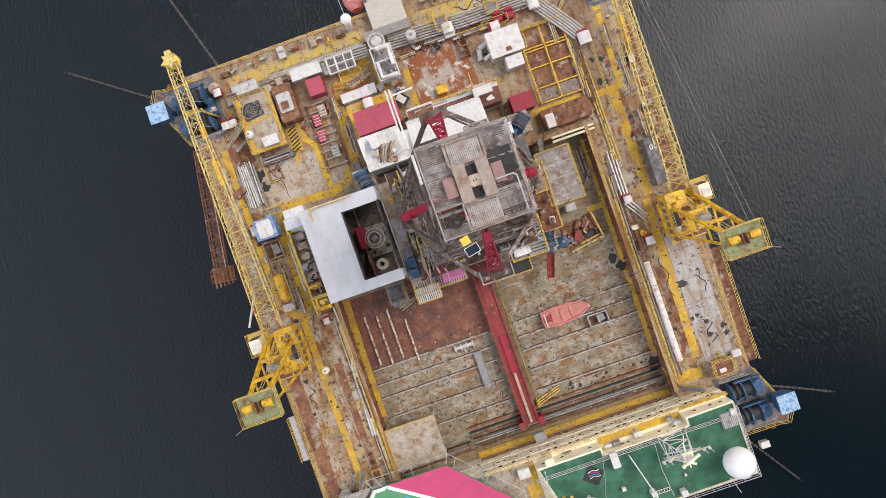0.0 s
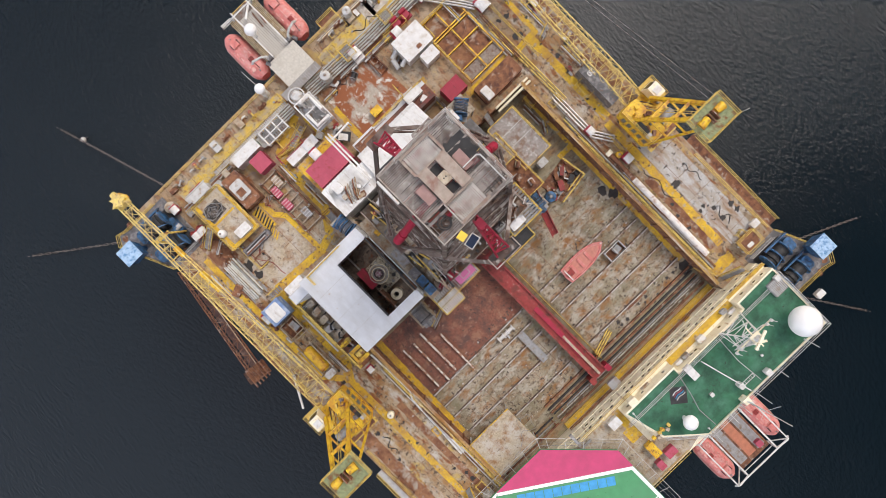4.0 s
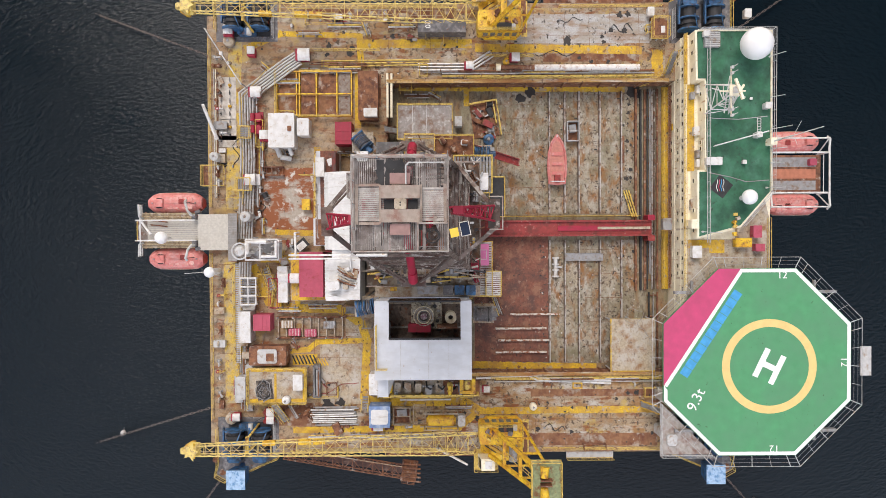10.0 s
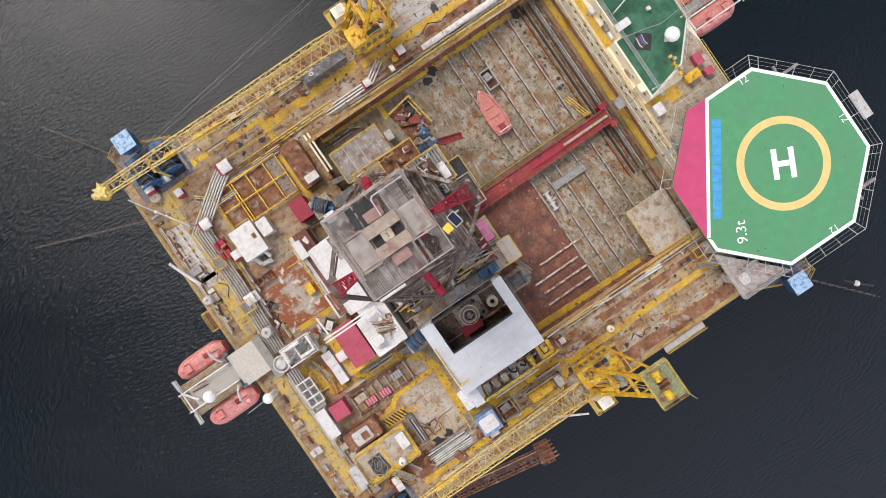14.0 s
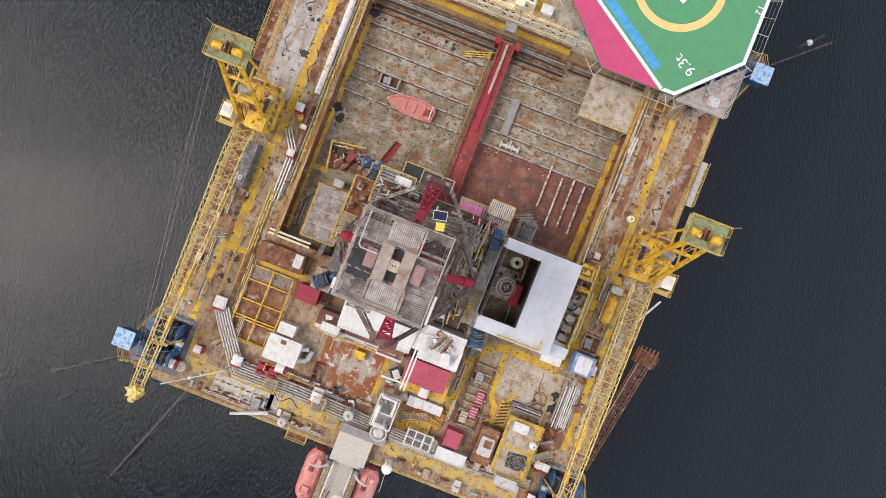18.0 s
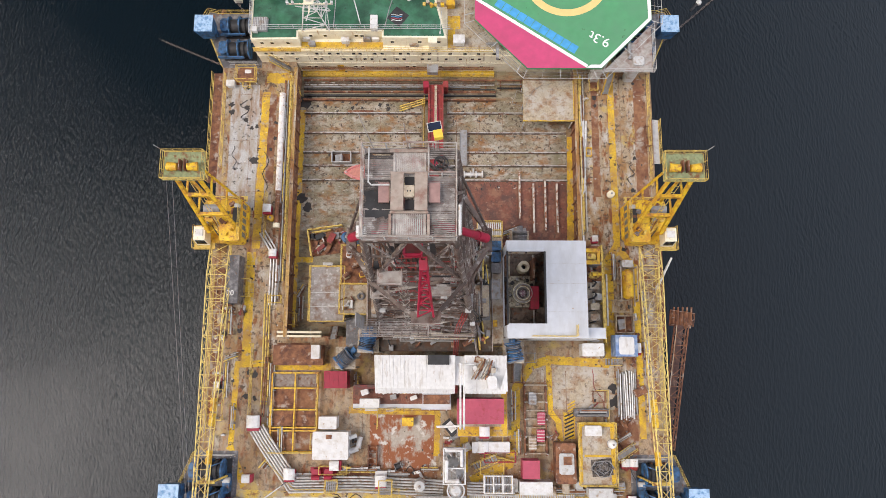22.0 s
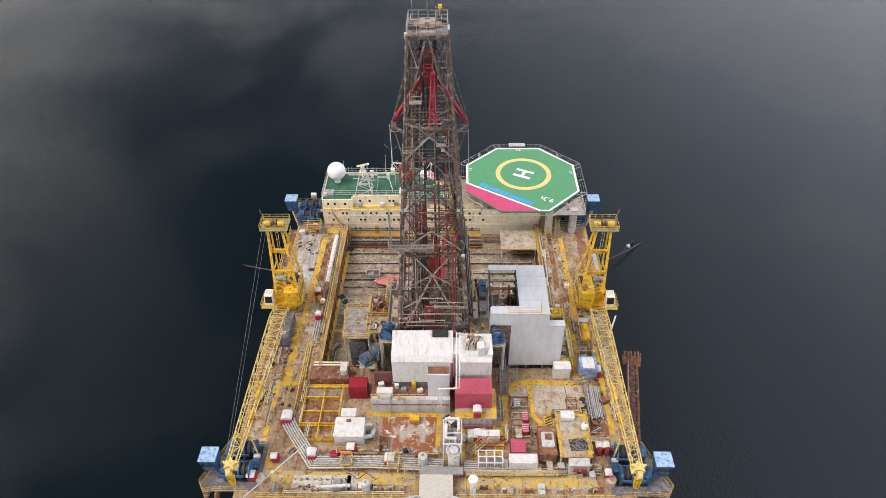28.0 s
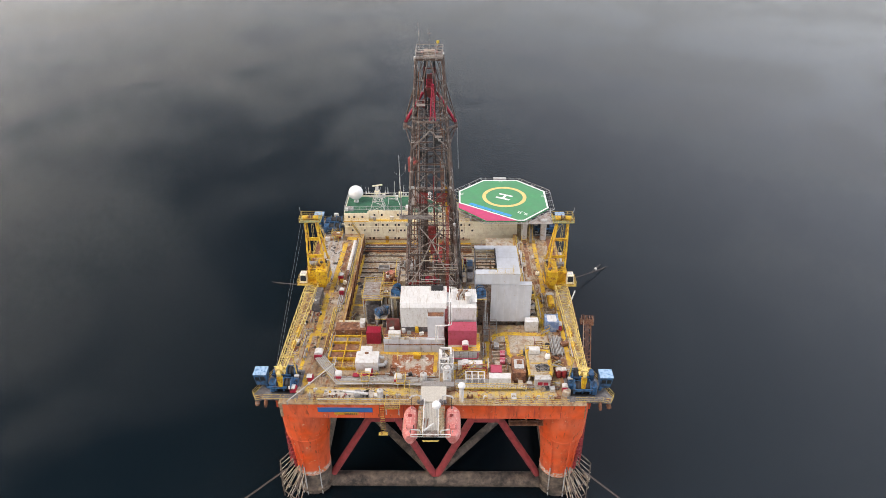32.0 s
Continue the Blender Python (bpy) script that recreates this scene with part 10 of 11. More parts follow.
cabinet(-.2, 42.5, 1.4, 43.6, 31.42, 1.2, M_PINK, "pink-red box on the bow deck", name="red_box")
cabinet(2.2, 42.8, 3.2, 44.0, 31.42, 1.2, M_PINK, "pink-red box on the bow deck", name="red_box")
cabinet(-1.0, 33.9, .2, 34.65, 31.4, 2.6, M_CREAM, "cream box on the accommodation wall top", name="cream_box")
cabinet(-1.3, 32.0, .3, 33.2, 27.7, 1.0, M_GREY, "dark grey box on the wall top", name="grey_box")
yp = thing("bow_deck_patch", "worn yellow paint on the bow deck", "deck marking", 0, 0, 31.4, kind="structure")
part("patch", Shape().box(1.65, 34.4, .025, 2.7, 37.2, .03).box(1.65, 37.2, .025, 3.4, 39.2, .03), M_WALKYEL, yp)
railing([(-1.2, 44.9, 31.42), (8.0, 44.9, 31.42)])
for x_, y_, z_ in ((-29.4, 30.4, DECK), (-28.1, 36.2, DECK), (-29.1, 43.6, DECK)):
    cabinet(x_ - .6, y_ - .45, x_ + .6, y_ + .45, z_, 1.0, M_WHITE, "white fire hose box on the deck", name="hose_box", group="hose boxes")
hv = thing("cluttered_machine", "rusty yellow machinery behind the roof", "machinery", -.4, 39.6, 33.74)
for k in range(6):
    part("machine_piece", Shape().cbox(-1.2 + k * .5, .3 * math.sin(k * 2), .0, .4, .45, .3 + .15 * (k % 3), k * 20), (M_RAIL, M_TAN, M_YELLOW)[k % 3], hv)

fs = thing("lifeboat_station", "white tubular davit station holding the bow lifeboats", "davit", -7.3, 46.4, 26.5)
part("platform", Shape().box(-2.6, -.1, .9, 2.6, 7.6, 1.1), M_RUSTSTEEL, fs)
for k in range(3):
    part("tan_panel", Shape().box(-2.3 + k * 1.6, .3, 1.104, -1.0 + k * 1.6, 6.9, 1.15), (M_GREY, material("faded_orange_panel", (.45, .17, .1), .7, 0, .15, .5), M_GREY)[k], fs)
for s in (-1, 1):
    for y in (-.4, 7.4):
        part("davit_arm", Shape().pipe([(s * 2.7, y, .5), (s * 2.7, y, 3.5), (s * 4.4, y, 3.8), (s * 4.9, y, 3.1)], .12, 8), M_WHITE, fs)
    part("davit_beam", Shape().tube((s * 2.7, -.4, 3.5), (s * 2.7, 7.4, 3.5), .12, 8).tube((s * 4.6, -.4, 3.6), (s * 4.6, 7.4, 3.6), .1, 8), M_WHITE, fs)
    part("davit_strut", Shape().tube((s * 2.7, 7.2, 1.0), (s * 4.4, 7.2, 3.7), .09, 8), M_WHITE, fs)
    part("bracket", Shape().bar((s * 2.4, -.4, -2.6), (s * 2.4, 7.2, .8), .3), M_RUSTSTEEL, fs)
part("end_beam", Shape().tube((-4.7, 7.4, 3.65), (4.7, 7.4, 3.65), .12, 8).tube((-2.7, 7.4, 2.2), (2.7, 7.4, 2.2), .07, 8), M_WHITE, fs)
part("red_box", Shape().cbox(-1.6, 6.2, 1.15, .9, .9, .8, 0, .1), M_PINK, fs)
for s in (-1, 1):
    for y_ in (1.0, 6.6):
        part("falls", Shape().tube((s * 4.4, y_, 3.6), (s * 4.4, y_, 2.4), .05, 5), M_BLACK, fs)
lifeboat(-7.4 - 4.3, 46.4 + 3.6, 26.0, 0)
lifeboat(-7.4 + 4.3, 46.4 + 3.6, 26.0, 0)

# ---- small loose gear, space by space ----
def bollard(x, y, z, turn):
    t = thing("bollard", "pair of rusty mooring bollards on a plate", "bollard", x, y, z, turn, group="bollards")
    part("plate", Shape().cbox(0, 0, 0, 1.3, .5, .08), M_RUSTSTEEL, t)
    for o in (-.4, .4):
        part("post", Shape().lathe(o, 0, [(.17, .08), (.17, .55), (.22, .6), (.22, .68)], 10), M_RUSTSTEEL, t, smooth=True)


def reel(x, y, z, turn, mat):
    t = thing("cable_reel", "small cable reel on a low frame", "reel", x, y, z, turn, group="cable reels")
    part("drum", Shape().tube((-.4, 0, .55), (.4, 0, .55), .35, 12), M_BLACK, t, smooth=True)
    for o in (-.42, .42):
        part("cheek", Shape().tube((o - .03, 0, .55), (o + .03, 0, .55), .52, 14), mat, t, smooth=True)
    part("frame", Shape().box(-.5, -.4, 0, .5, .4, .1), M_GREY, t)


def bottles(x, y, z, turn, mat):
    t = thing("gas_bottle_rack", "rack of upright gas bottles", "bottle rack", x, y, z, turn, group="gas bottle racks")
    part("base_plate", Shape().box(-.7, -.4, 0, .7, .4, .1), M_GREY, t)
    for o in (-.4, .4):
        part("retaining_bar", Shape().box(-.7, o - .02, .8, .7, o + .02, .9), M_GREY, t)
    b = Shape().lathe(0, 0, [(.12, .1), (.12, 1.2), (.05, 1.35)], 8).mesh("bottle", mat, True)
    for i in range(5):
        for j in range(2):
            piece("bottle", b, t, -.52 + i * .26, -.15 + j * .3, 0)


def toolbox(x, y, z, turn, mat, s=1.0):
    t = thing("deck_chest", "low painted steel deck chest", "chest", x, y, z, turn, group="deck chests")
    part("chest", Shape().cbox(0, 0, .06, 1.2 * s, .7 * s, .6 * s, 0, .05), mat, t)
    part("lid", Shape().cbox(0, 0, .06 + .6 * s, 1.25 * s, .75 * s, .07, 0, .06), mat, t)
    part("skid", Shape().cbox(0, 0, 0, 1.0 * s, .6 * s, .06), M_BLACK, t)


def pallet(x, y, z, turn, mat):
    t = thing("loaded_pallet", "pallet loaded with wrapped stores", "pallet", x, y, z, turn, group="loaded pallets")
    for o in (-.45, 0, .45):
        part("runner", Shape().box(-.55, o - .06, 0, .55, o + .06, .12), M_RUSTSTEEL, t)
    part("board_top", Shape().box(-.58, -.55, .12, .58, .55, .16), M_TAN, t)
    part("load", Shape().cbox(.02, 0, .16, .95, .9, .55, 4, .08), mat, t)


def valve_tree(x, y, z, turn, mat):
    t = thing("pipe_riser", "bent deck pipe with a valve wheel", "pipework", x, y, z, turn, group="pipe risers")
    part("pipe", Shape().pipe([(0, 0, 0), (0, 0, .9), (.7, 0, .9), (.7, 0, 0)], .11, 7), mat, t, smooth=True)
    part("hand_wheel", Shape().ring(0, 0, .15, .24, 1.0, 1.06, 10), random.choice((M_GREY, M_GREY, M_RED)), t)
    part("flange", Shape().lathe(0, 0, [(.2, .0), (.2, .08)], 10), M_GREY, t)


random.seed(101)
PAINTS = (M_LIGHTGREY, M_WHITE, M_GREY, M_TAN, M_RUSTSTEEL, M_BLACK, M_GREY, M_TAN, M_RED)
KINDS = (lambda *a: bollard(*a), lambda *a: reel(*a, random.choice(PAINTS)), lambda *a: bottles(*a, random.choice(PAINTS)), lambda *a: toolbox(*a, random.choice(PAINTS), random.uniform(.7, 1.5)), lambda *a: pallet(*a, random.choice(PAINTS)), lambda *a: valve_tree(*a, random.choice((M_PIPE, M_LIGHTGREY, M_RAIL))))
ZONES = ((-29.6, -17.5, -28.9, 2.0, DECK, 9, (0, 3, 5)), (-24.5, -28.9, -6.0, -28.0, DECK, 12, (0, 3, 5)), (6.5, -28.9, 25.0, -28.2, DECK, 9, (0, 3, 5)),
         (11.5, -26.0, 24.0, -24.6, DECK, 8, (3, 4, 5)), (4.2, -20.8, 8.0, -18.2, DECK, 4, (3, 5, 4)), (-12.0, -23.0, -3.5, -22.0, DECK, 5, (5, 1)),
         (21.3, -5.0, 22.4, 6.0, DECK, 6, (3, 5, 2)), (26.4, -14.0, 27.4, -2.0, DECK, 6, (0, 3, 5)),
         (-7.6, 4.6, 6.6, 6.2, 36.0, 9, (3, 5, 2)), (4.4, -7.0, 6.8, -5.4, 36.0, 4, (3, 5)), (-7.8, -7.2, -5.8, -5.4, 36.0, 4, (3, 5)),
         (-18.6, 8.5, -12.0, 9.6, PIPE, 5, (3, 4, 1)), (20.8, -26.5, 24.5, -23.5, DECK, 5, (1, 2, 4)))
for x0, y0, x1, y1, z, n_, ks in ZONES:
    for i in range(n_):
        f = (i + random.uniform(.15, .85)) / n_
        x = x0 + (x1 - x0) * (f if x1 - x0 > y1 - y0 else random.random())
        y = y0 + (y1 - y0) * (f if y1 - y0 >= x1 - x0 else random.random())
        KINDS[random.choice(ks)](x, y, z, random.choice((0, 90, 0, 90, 25)))
# dark cables and hoses lying on the decks
cb = thing("deck_cables", "dark cables and hoses lying across the deck", "cable", 0, 0, 0)
for pts in ([(10, -23.5, DECK), (14, -22.4, DECK), (16.5, -23.4, DECK), (20, -22.6, DECK)], [(11.5, 29.5, 28.22), (13.2, 28.6, 28.22), (14.6, 29.9, 28.22), (16.4, 30.6, 28.22)], [(11.5, 29.3, 28.22), (10.9, 27.6, 28.22), (12.4, 26.8, 28.22), (13.4, 28.4, 28.22)]):
    fine = []
    for a, b in zip(pts, pts[1:]):
        for k in range(5):
            fine.append(tuple(Vector(a).lerp(Vector(b), k / 5) + Vector((.12 * math.sin(k * 1.2 + a[0]) * (k > 0), .12 * math.cos(k * 1.1 + a[1]) * (k > 0), .06))))
    part("cable", Shape().pipe(fine + [(pts[-1][0], pts[-1][1], pts[-1][2] + .06)], .03, 5), M_GREY, cb, smooth=True)
# more walkway rails on the aft deck
for pts in ([(-22.0, -21.6, DECK), (-18.0, -25.2, DECK), (-3.4, -25.2, DECK)], [(-24.5, -16, DECK), (-24.5, -6.5, DECK)], [(9.0, -20.0, DECK), (9.0, -11.0, DECK)], [(23.0, -20.5, DECK), (23.0, -12.5, DECK), (21.5, -12.5, DECK)],
            [(2.9, -25.3, DECK), (2.9, -19.8, DECK), (10.5, -21.6, DECK)], [(-11.0, -13.0, DECK), (-7.5, -13.0, DECK), (-7.5, -17.6, DECK)], [(19.6, -24.8, DECK), (24.6, -24.8, DECK)], [(-23.6, 8.0, DECK), (-23.6, 14.5, DECK)]):
    railing(pts)
# pipes clipped along the coaming of the pipe deck
for x, m, r_ in ((-20.9, M_RAIL, .1), (-21.25, M_PIPE, .09), (-21.6, M_RUSTSTEEL, .12), (20.7, M_RAIL, .1), (21.05, M_PIPE, .09)):
    t = thing("coaming_pipe", "long straight pipe clipped along the coaming", "pipework", x, 8.0 if x < 0 else 9.0, DECK, group="coaming pipes")
    part("pipe", Shape().tube((0, -6 if x < 0 else 0, .35), (0, 23, .35), r_, 7), m, t, smooth=True)
    for k in range(6):
        part("clip", Shape().box(-.1, k * 4.4 - .05, 0, .1, k * 4.4 + .05, .3), M_GREY, t)

# ---- weld seams, stains and finer deck gear ----
M_SEAM = material("rusty_weld_seam", (0.17, 0.075, 0.035), 0.9, 0, 0.3, 0.4, [((0.34, 0.27, 0.2), 0.5, 0.35, 0.15)])
M_OIL = material("black_oil_stain", (0.03, 0.026, 0.024), 0.55, 0, 0.3, 0.4)
seams = thing("deck_weld_seams", "thin rusty weld seams between the deck plates", "deck seam", 0, 0, 0, kind="structure")
sx_m = Shape().box(-.5, -.018, 0, .5, .018, .006).mesh("weld_seam", M_SEAM)
random.seed(62)


def seam(x0, y0, x1, y1, z):
    dx, dy = x1 - x0, y1 - y0
    piece("weld_seam", sx_m, seams, (x0 + x1) / 2, (y0 + y1) / 2, z, math.degrees(math.atan2(dy, dx)), math.hypot(dx, dy), random.uniform(.8, 1.6))


for k in range(12):
    y = -6.0 + k * 3.5 + random.uniform(-.8, .8)
    for x0, x1 in ((-30.0, -26.6), (-26.4, -24.0), (23.6, 26.2), (26.4, 30.0)):
        if abs(y - 9.6) > 4.2 or abs(x0) < 27:
            seam(x0 + random.uniform(-.2, .2), y + random.uniform(-.15, .15), x1, y + random.uniform(-.02, .02), DECK + .0065)
for x in (-26.5, 26.3):
    for y0, y1 in ((-5.5, 4.5), (15.0, 24.0), (24.2, 33.0)):
        seam(x, y0 + random.uniform(0, 1), x + random.uniform(-.03, .03), y1 - random.uniform(0, 1.5), DECK + .0075)
# the rusted grid on the aft part of the pipe deck
gx0, gy0, gx1, gy1 = -17.61, 9.67, -1.95, 16.11
for k in range(9):
    seam(gx0 + k * (gx1 - gx0) / 8, gy0 + random.uniform(0, .6), gx0 + k * (gx1 - gx0) / 8, gy1, PIPE + .004)
for k in range(6):
    seam(gx0 + random.uniform(0, 3), gy0 + k * (gy1 - gy0) / 5, gx1, gy0 + k * (gy1 - gy0) / 5, PIPE + .0055)
for k in range(5):
    seam(3.0 + k * 3.4, 21.2 + random.uniform(0, 3), 3.0 + k * 3.4, 28.5 - random.uniform(0, 2), PIPE + .004)
    seam(-19.0 + k * 3.6, 21.0 + random.uniform(0, 3), -19.0 + k * 3.6, 28.5 - random.uniform(0, 2), PIPE + .004)
# aft deck seams
for k in range(12):
    seam(-24 + k * 4.1, -28.9, -24 + k * 4.1, -26.2, DECK + .0065)
for x0, y0, x1, y1 in ((11.0, -12.0, 11.0, -17.5), (14.2, -9.6, 14.2, -18.0), (17.6, -10.0, 17.6, -16.0), (9.6, -12.4, 18.6, -12.4), (9.8, -15.8, 18.4, -15.8), (-9.5, -14.2, -9.5, -21.0), (-6.0, -14.0, -6.0, -21.0), (-10.5, -17.5, -1.2, -17.5)):
    seam(x0, y0, x1, y1, DECK + .0085)


def stain(x, y, z, r, seed, mat=None):
    """A flat spill with a ragged outline."""
    rnd = random.Random(seed)
    n = 14
    rad = [r * rnd.uniform(.45, 1.15) for _ in range(n)]
    pts = [(x + rad[i] * math.cos(2 * math.pi * i / n), y + rad[i] * math.sin(2 * math.pi * i / n)) for i in range(n)]
    part("oil_stain", Shape().prism(pts, z, z + .005), mat or M_OIL, spills)


spills = thing("oil_stains", "dark ragged oil stains spilled on the decks", "stain", 0, 0, 0, kind="structure")
for i, (x, y, r) in enumerate(((-19.83, 28.94, 1.1), (-18.95, 29.26, .8), (-19.39, 14.50, .9), (-18.42, 13.06, .7), (-7.63, 29.41, .35), (-7.07, 27.97, .4), (-14.45, 29.49, .3), (-12.77, 29.49, .35), (-8.35, 28.69, .35))):
    stain(x, y, PIPE + .0062 + .0003 * i, r, 400 + i)
random.seed(71)
for i in range(26):
    stain(random.uniform(-19, 7.5), random.choice((28.4, 27.6, 28.9)) + random.uniform(-.3, .3), PIPE + .006 + .0002 * i, random.uniform(.12, .34), 500 + i)
for i, (x, y, r) in enumerate(((-27.12, 29.99, .3), (-27.05, 27.04, .45), (-27.14, 25.17, .4), (-25.58, 24.24, .35), (-25.68, 19.10, .7), (-29.24, 26.34, .6), (-29.31, 27.50, .5), (-22.86, 24.78, .3), (-22.86, 22.45, .3), (-28.27, -11.47, .6), (-28.59, -12.41, .8), (24.07, -14.01, .9), (23.91, -12.29, .7), (22.70, 28.63, .4), (22.78, 27.46, .35), (23.56, 25.91, .3), (-24.91, -10.30, .5), (-24.13, -10.53, .5), (-25.31, -13.43, .45), (-23.98, -13.82, .4), (-26.45, -4.83, .5), (-28.41, -5.22, .4), (21.33, -13.86, .3), (-8.93, -27.93, .5), (-17.14, -27.53, .4))):
    stain(x, y, DECK + .0125 + .0003 * i, r, 600 + i)
for i in range(30):
    s = random.choice((-1, 1))
    stain(s * random.uniform(22.5, 29.8), random.uniform(-18, 33), DECK + .0205 + .0002 * i, random.uniform(.12, .4), 700 + i)

# bow end of the pipe deck: rows of long pipes below the accommodation
bp = thing("bow_pipe_rack", "row of long rusty and grey pipes below the accommodation", "pipework", -5.6, 31.4, PIPE)
for k, (o, r, m, z_) in enumerate(((.9, .14, M_RUSTSTEEL, .5), (.45, .1, M_SLEEPER, .55), (.15, .1, M_RAILTOP, .5), (-.15, .12, M_GREY, .5), (-.5, .1, M_BLACK, .45))):
    part("pipe", Shape().tube((-14.0, o, z_), (14.2 if k != 3 else 12.0, o, z_), r, 7), m, bp, smooth=True)
for k in range(9):
    part("bearer", Shape().box(-13.6 + k * 3.3, -.7, 0, -13.4 + k * 3.3, 1.1, .36), M_RUSTSTEEL, bp)
bp = thing("bow_pipe_rack", "row of long rusty and grey pipes below the accommodation", "pipework", 14.0, 31.4, PIPE)
for k, (o, r, m, z_) in enumerate(((.9, .14, M_RUSTSTEEL, .5), (.3, .1, M_GREY, .55), (-.3, .12, M_BLACK, .5))):
    part("pipe", Shape().tube((-5.0, o, z_), (5.4, o, z_), r, 7), m, bp, smooth=True)
for k in range(4):
    part("bearer", Shape().box(-4.6 + k * 3.0, -.5, 0, -4.4 + k * 3.0, 1.1, .36), M_RUSTSTEEL, bp)
rb_bar = thing("rusty_bar", "short rusty red steel bar lying on the pipe deck", "bar", -11.16, 27.57, PIPE)
part("bar", Shape().box(-1.9, -.18, 0, 1.9, .18, .2), M_RUSTSTEEL, rb_bar)
# the raised landing: yellow edges, a bracket and a drain frame
le = thing("landing_edge", "yellow painted edge of the raised landing", "edging", 0, 0, 28.2)
lx0, ly0, lx1, ly1 = 12.43, 24.91, 19.70, 31.01
part("edge", Shape().box(lx0, ly0, .002, lx1, ly0 + .14, .03), M_WALKYEL, le)
part("edge", Shape().box(lx1 - .14, ly0 + .143, .002, lx1, ly1, .03), M_WALKYEL, le)
part("drain_frame", Shape().ring(lx0 + 1.9, ly1 - 1.6, .45, .6, .002, .08, 4), M_TAN, le)
# yellow gantry rail beside the shed
yg = thing("gantry_rail", "yellow gantry rail with a trolley beside the shed", "gantry", 22.50, 1.00, DECK)
part("rail_beam", Shape().box(-.1, -6.2, 1.9, .1, 5.8, 2.3), M_RAIL, yg)
for y in (-6.0, -2.0, 2.0, 5.6):
    part("rail_post", Shape().box(-.15, y - .15, 0, .15, y + .15, 1.9), M_RAIL, yg)
part("trolley", Shape().cbox(-1.3, 5.0, 2.0, 1.9, .5, .6).cbox(-1.3, 3.4, 2.0, 1.9, .5, .6).cbox(-.5, 4.2, 2.0, .4, 1.2, .5), M_YELLOW, yg)
part("trolley_drum", Shape().tube((-2.0, 4.2, 2.4), (-.9, 4.2, 2.4), .42, 12), M_RAIL, yg, smooth=True)
part("end_drum", Shape().tube((-1.9, -6.4, 1.6), (-.3, -6.4, 1.6), .45, 14), M_YELLOW, yg, smooth=True)
for k in range(5):
    part("hose_loop", Shape().pipe([(-1.6, -4.6 + k * 1.6, .5), (-1.1, -4.5 + k * 1.6, 1.6), (-.7, -4.0 + k * 1.6, 1.5), (-1.0, -3.6 + k * 1.6, .5)], .1, 6), M_BLACK, yg)
part("white_conduit", Shape().box(.75, -5.0, .6, .95, 2.0, .9), M_LIGHTGREY, yg)
# railed crossings and small stairways
for a, b in (((22.73, -8.77), (24.69, -8.78)),):
    stairs((*a, DECK), (*b, DECK + 1.2), label="yellow steps with open treads beside the pipe stack")
stairs((-13.82, -4.03, PIPE + .5), (-13.66, -5.89, DECK + .8), label="brown steel steps over the white pipes", mat=M_RUSTSTEEL)
stairs((-11.03, -10.18, DECK), (-13.19, -9.24, DECK + 1.6), mat=M_RAIL)
stairs((24.24, 29.21, DECK), (24.25, 30.64, 31.4), mat=M_WALKYEL, label="yellow steps up to the helideck level")
# four pale pump panels with yellow caps along the stern
M_BEIGEPANEL = material("beige_worn_panel", (.56, .52, .46), .75, 0, .15, .4, [((.36, .3, .24), 1.2, .35, .15)])
for k, px_ in enumerate(((-19.52, -27.46), (-16.63, -27.47), (-13.82, -27.47), (-12.18, -27.47))):
    t = thing("valve_station", "pale deck panel crowded with small valves and a yellow cap", "valves", *px_, DECK, group="stern valve panels")
    part("panel", Shape().cbox(0, 0, .025, 2.9 if k < 3 else 1.6, 2.4, .06, 0, .08), M_BEIGEPANEL, t)
    if k != 3:
        part("cap", Shape().lathe(-.3, .4, [(.22, .085), (.22, .4), (.1, .5)], 10), M_YELLOW, t, smooth=True)
    for j in range(6 if k < 3 else 3):
        x_, y_ = -1.1 + (j % 3) * .9 * (1 if k < 3 else .5), -.8 + (j // 3) * 1.2
        part("valve", Shape().tube((x_, y_, .085), (x_, y_, .55), .07, 6).tube((x_ - .3, y_, .35), (x_ + .3, y_, .35), .06, 6), (M_GREY, M_RUSTSTEEL, M_BLACK)[j % 3], t)
# long thin pipes lashed outside the stern edge
sp_ = thing("stern_pipe", "thin pale pipes along the stern edge", "pipework", -10.0, -29.2, DECK)
for o, r, m in ((0, .07, M_PIPE), (.22, .06, M_CREAM), (.42, .05, M_RUSTSTEEL)):
    part("pipe", Shape().tube((-12.0, o, .3), (5.6, o, .3), r, 6), m, sp_)
for k in range(7):
    part("clip", Shape().box(-11.6 + k * 2.8, -.1, 0, -11.5 + k * 2.8, .55, .26), M_GREY, sp_)
# hazard patch beside the service platform
hzp = thing("hazard_patch", "yellow and black striped deck patch", "deck marking", 17.90, -17.14, DECK, kind="structure")
part("yellow_field", Shape().box(-.75, -1.7, .0125, .75, 1.7, .017), M_WALKYEL, hzp)
for k in range(7):
    part("dark_stripe", Shape().cbox(0, -1.45 + k * .48, .0172, 1.35, .2, .004, 24), M_BLACK, hzp)
# dark roof step beside the service platform
dk = thing("dark_locker", "long low dark locker with scrap pipes on it", "locker", 20.74, -15.39, DECK)
part("body", Shape().cbox(0, 0, 0, 4.6, 1.0, 1.1, 0, .1), M_DARKBOX, dk)
for k in range(4):
    part("scrap_pipe", Shape().tube((-2.0 + .2 * k, -.3 + .2 * k, 1.2), (1.7 + .1 * k, -.25 + .18 * k, 1.2), .09, 6), (M_GREY, M_BLACK, M_LIGHTGREY, M_RUSTSTEEL)[k], dk)
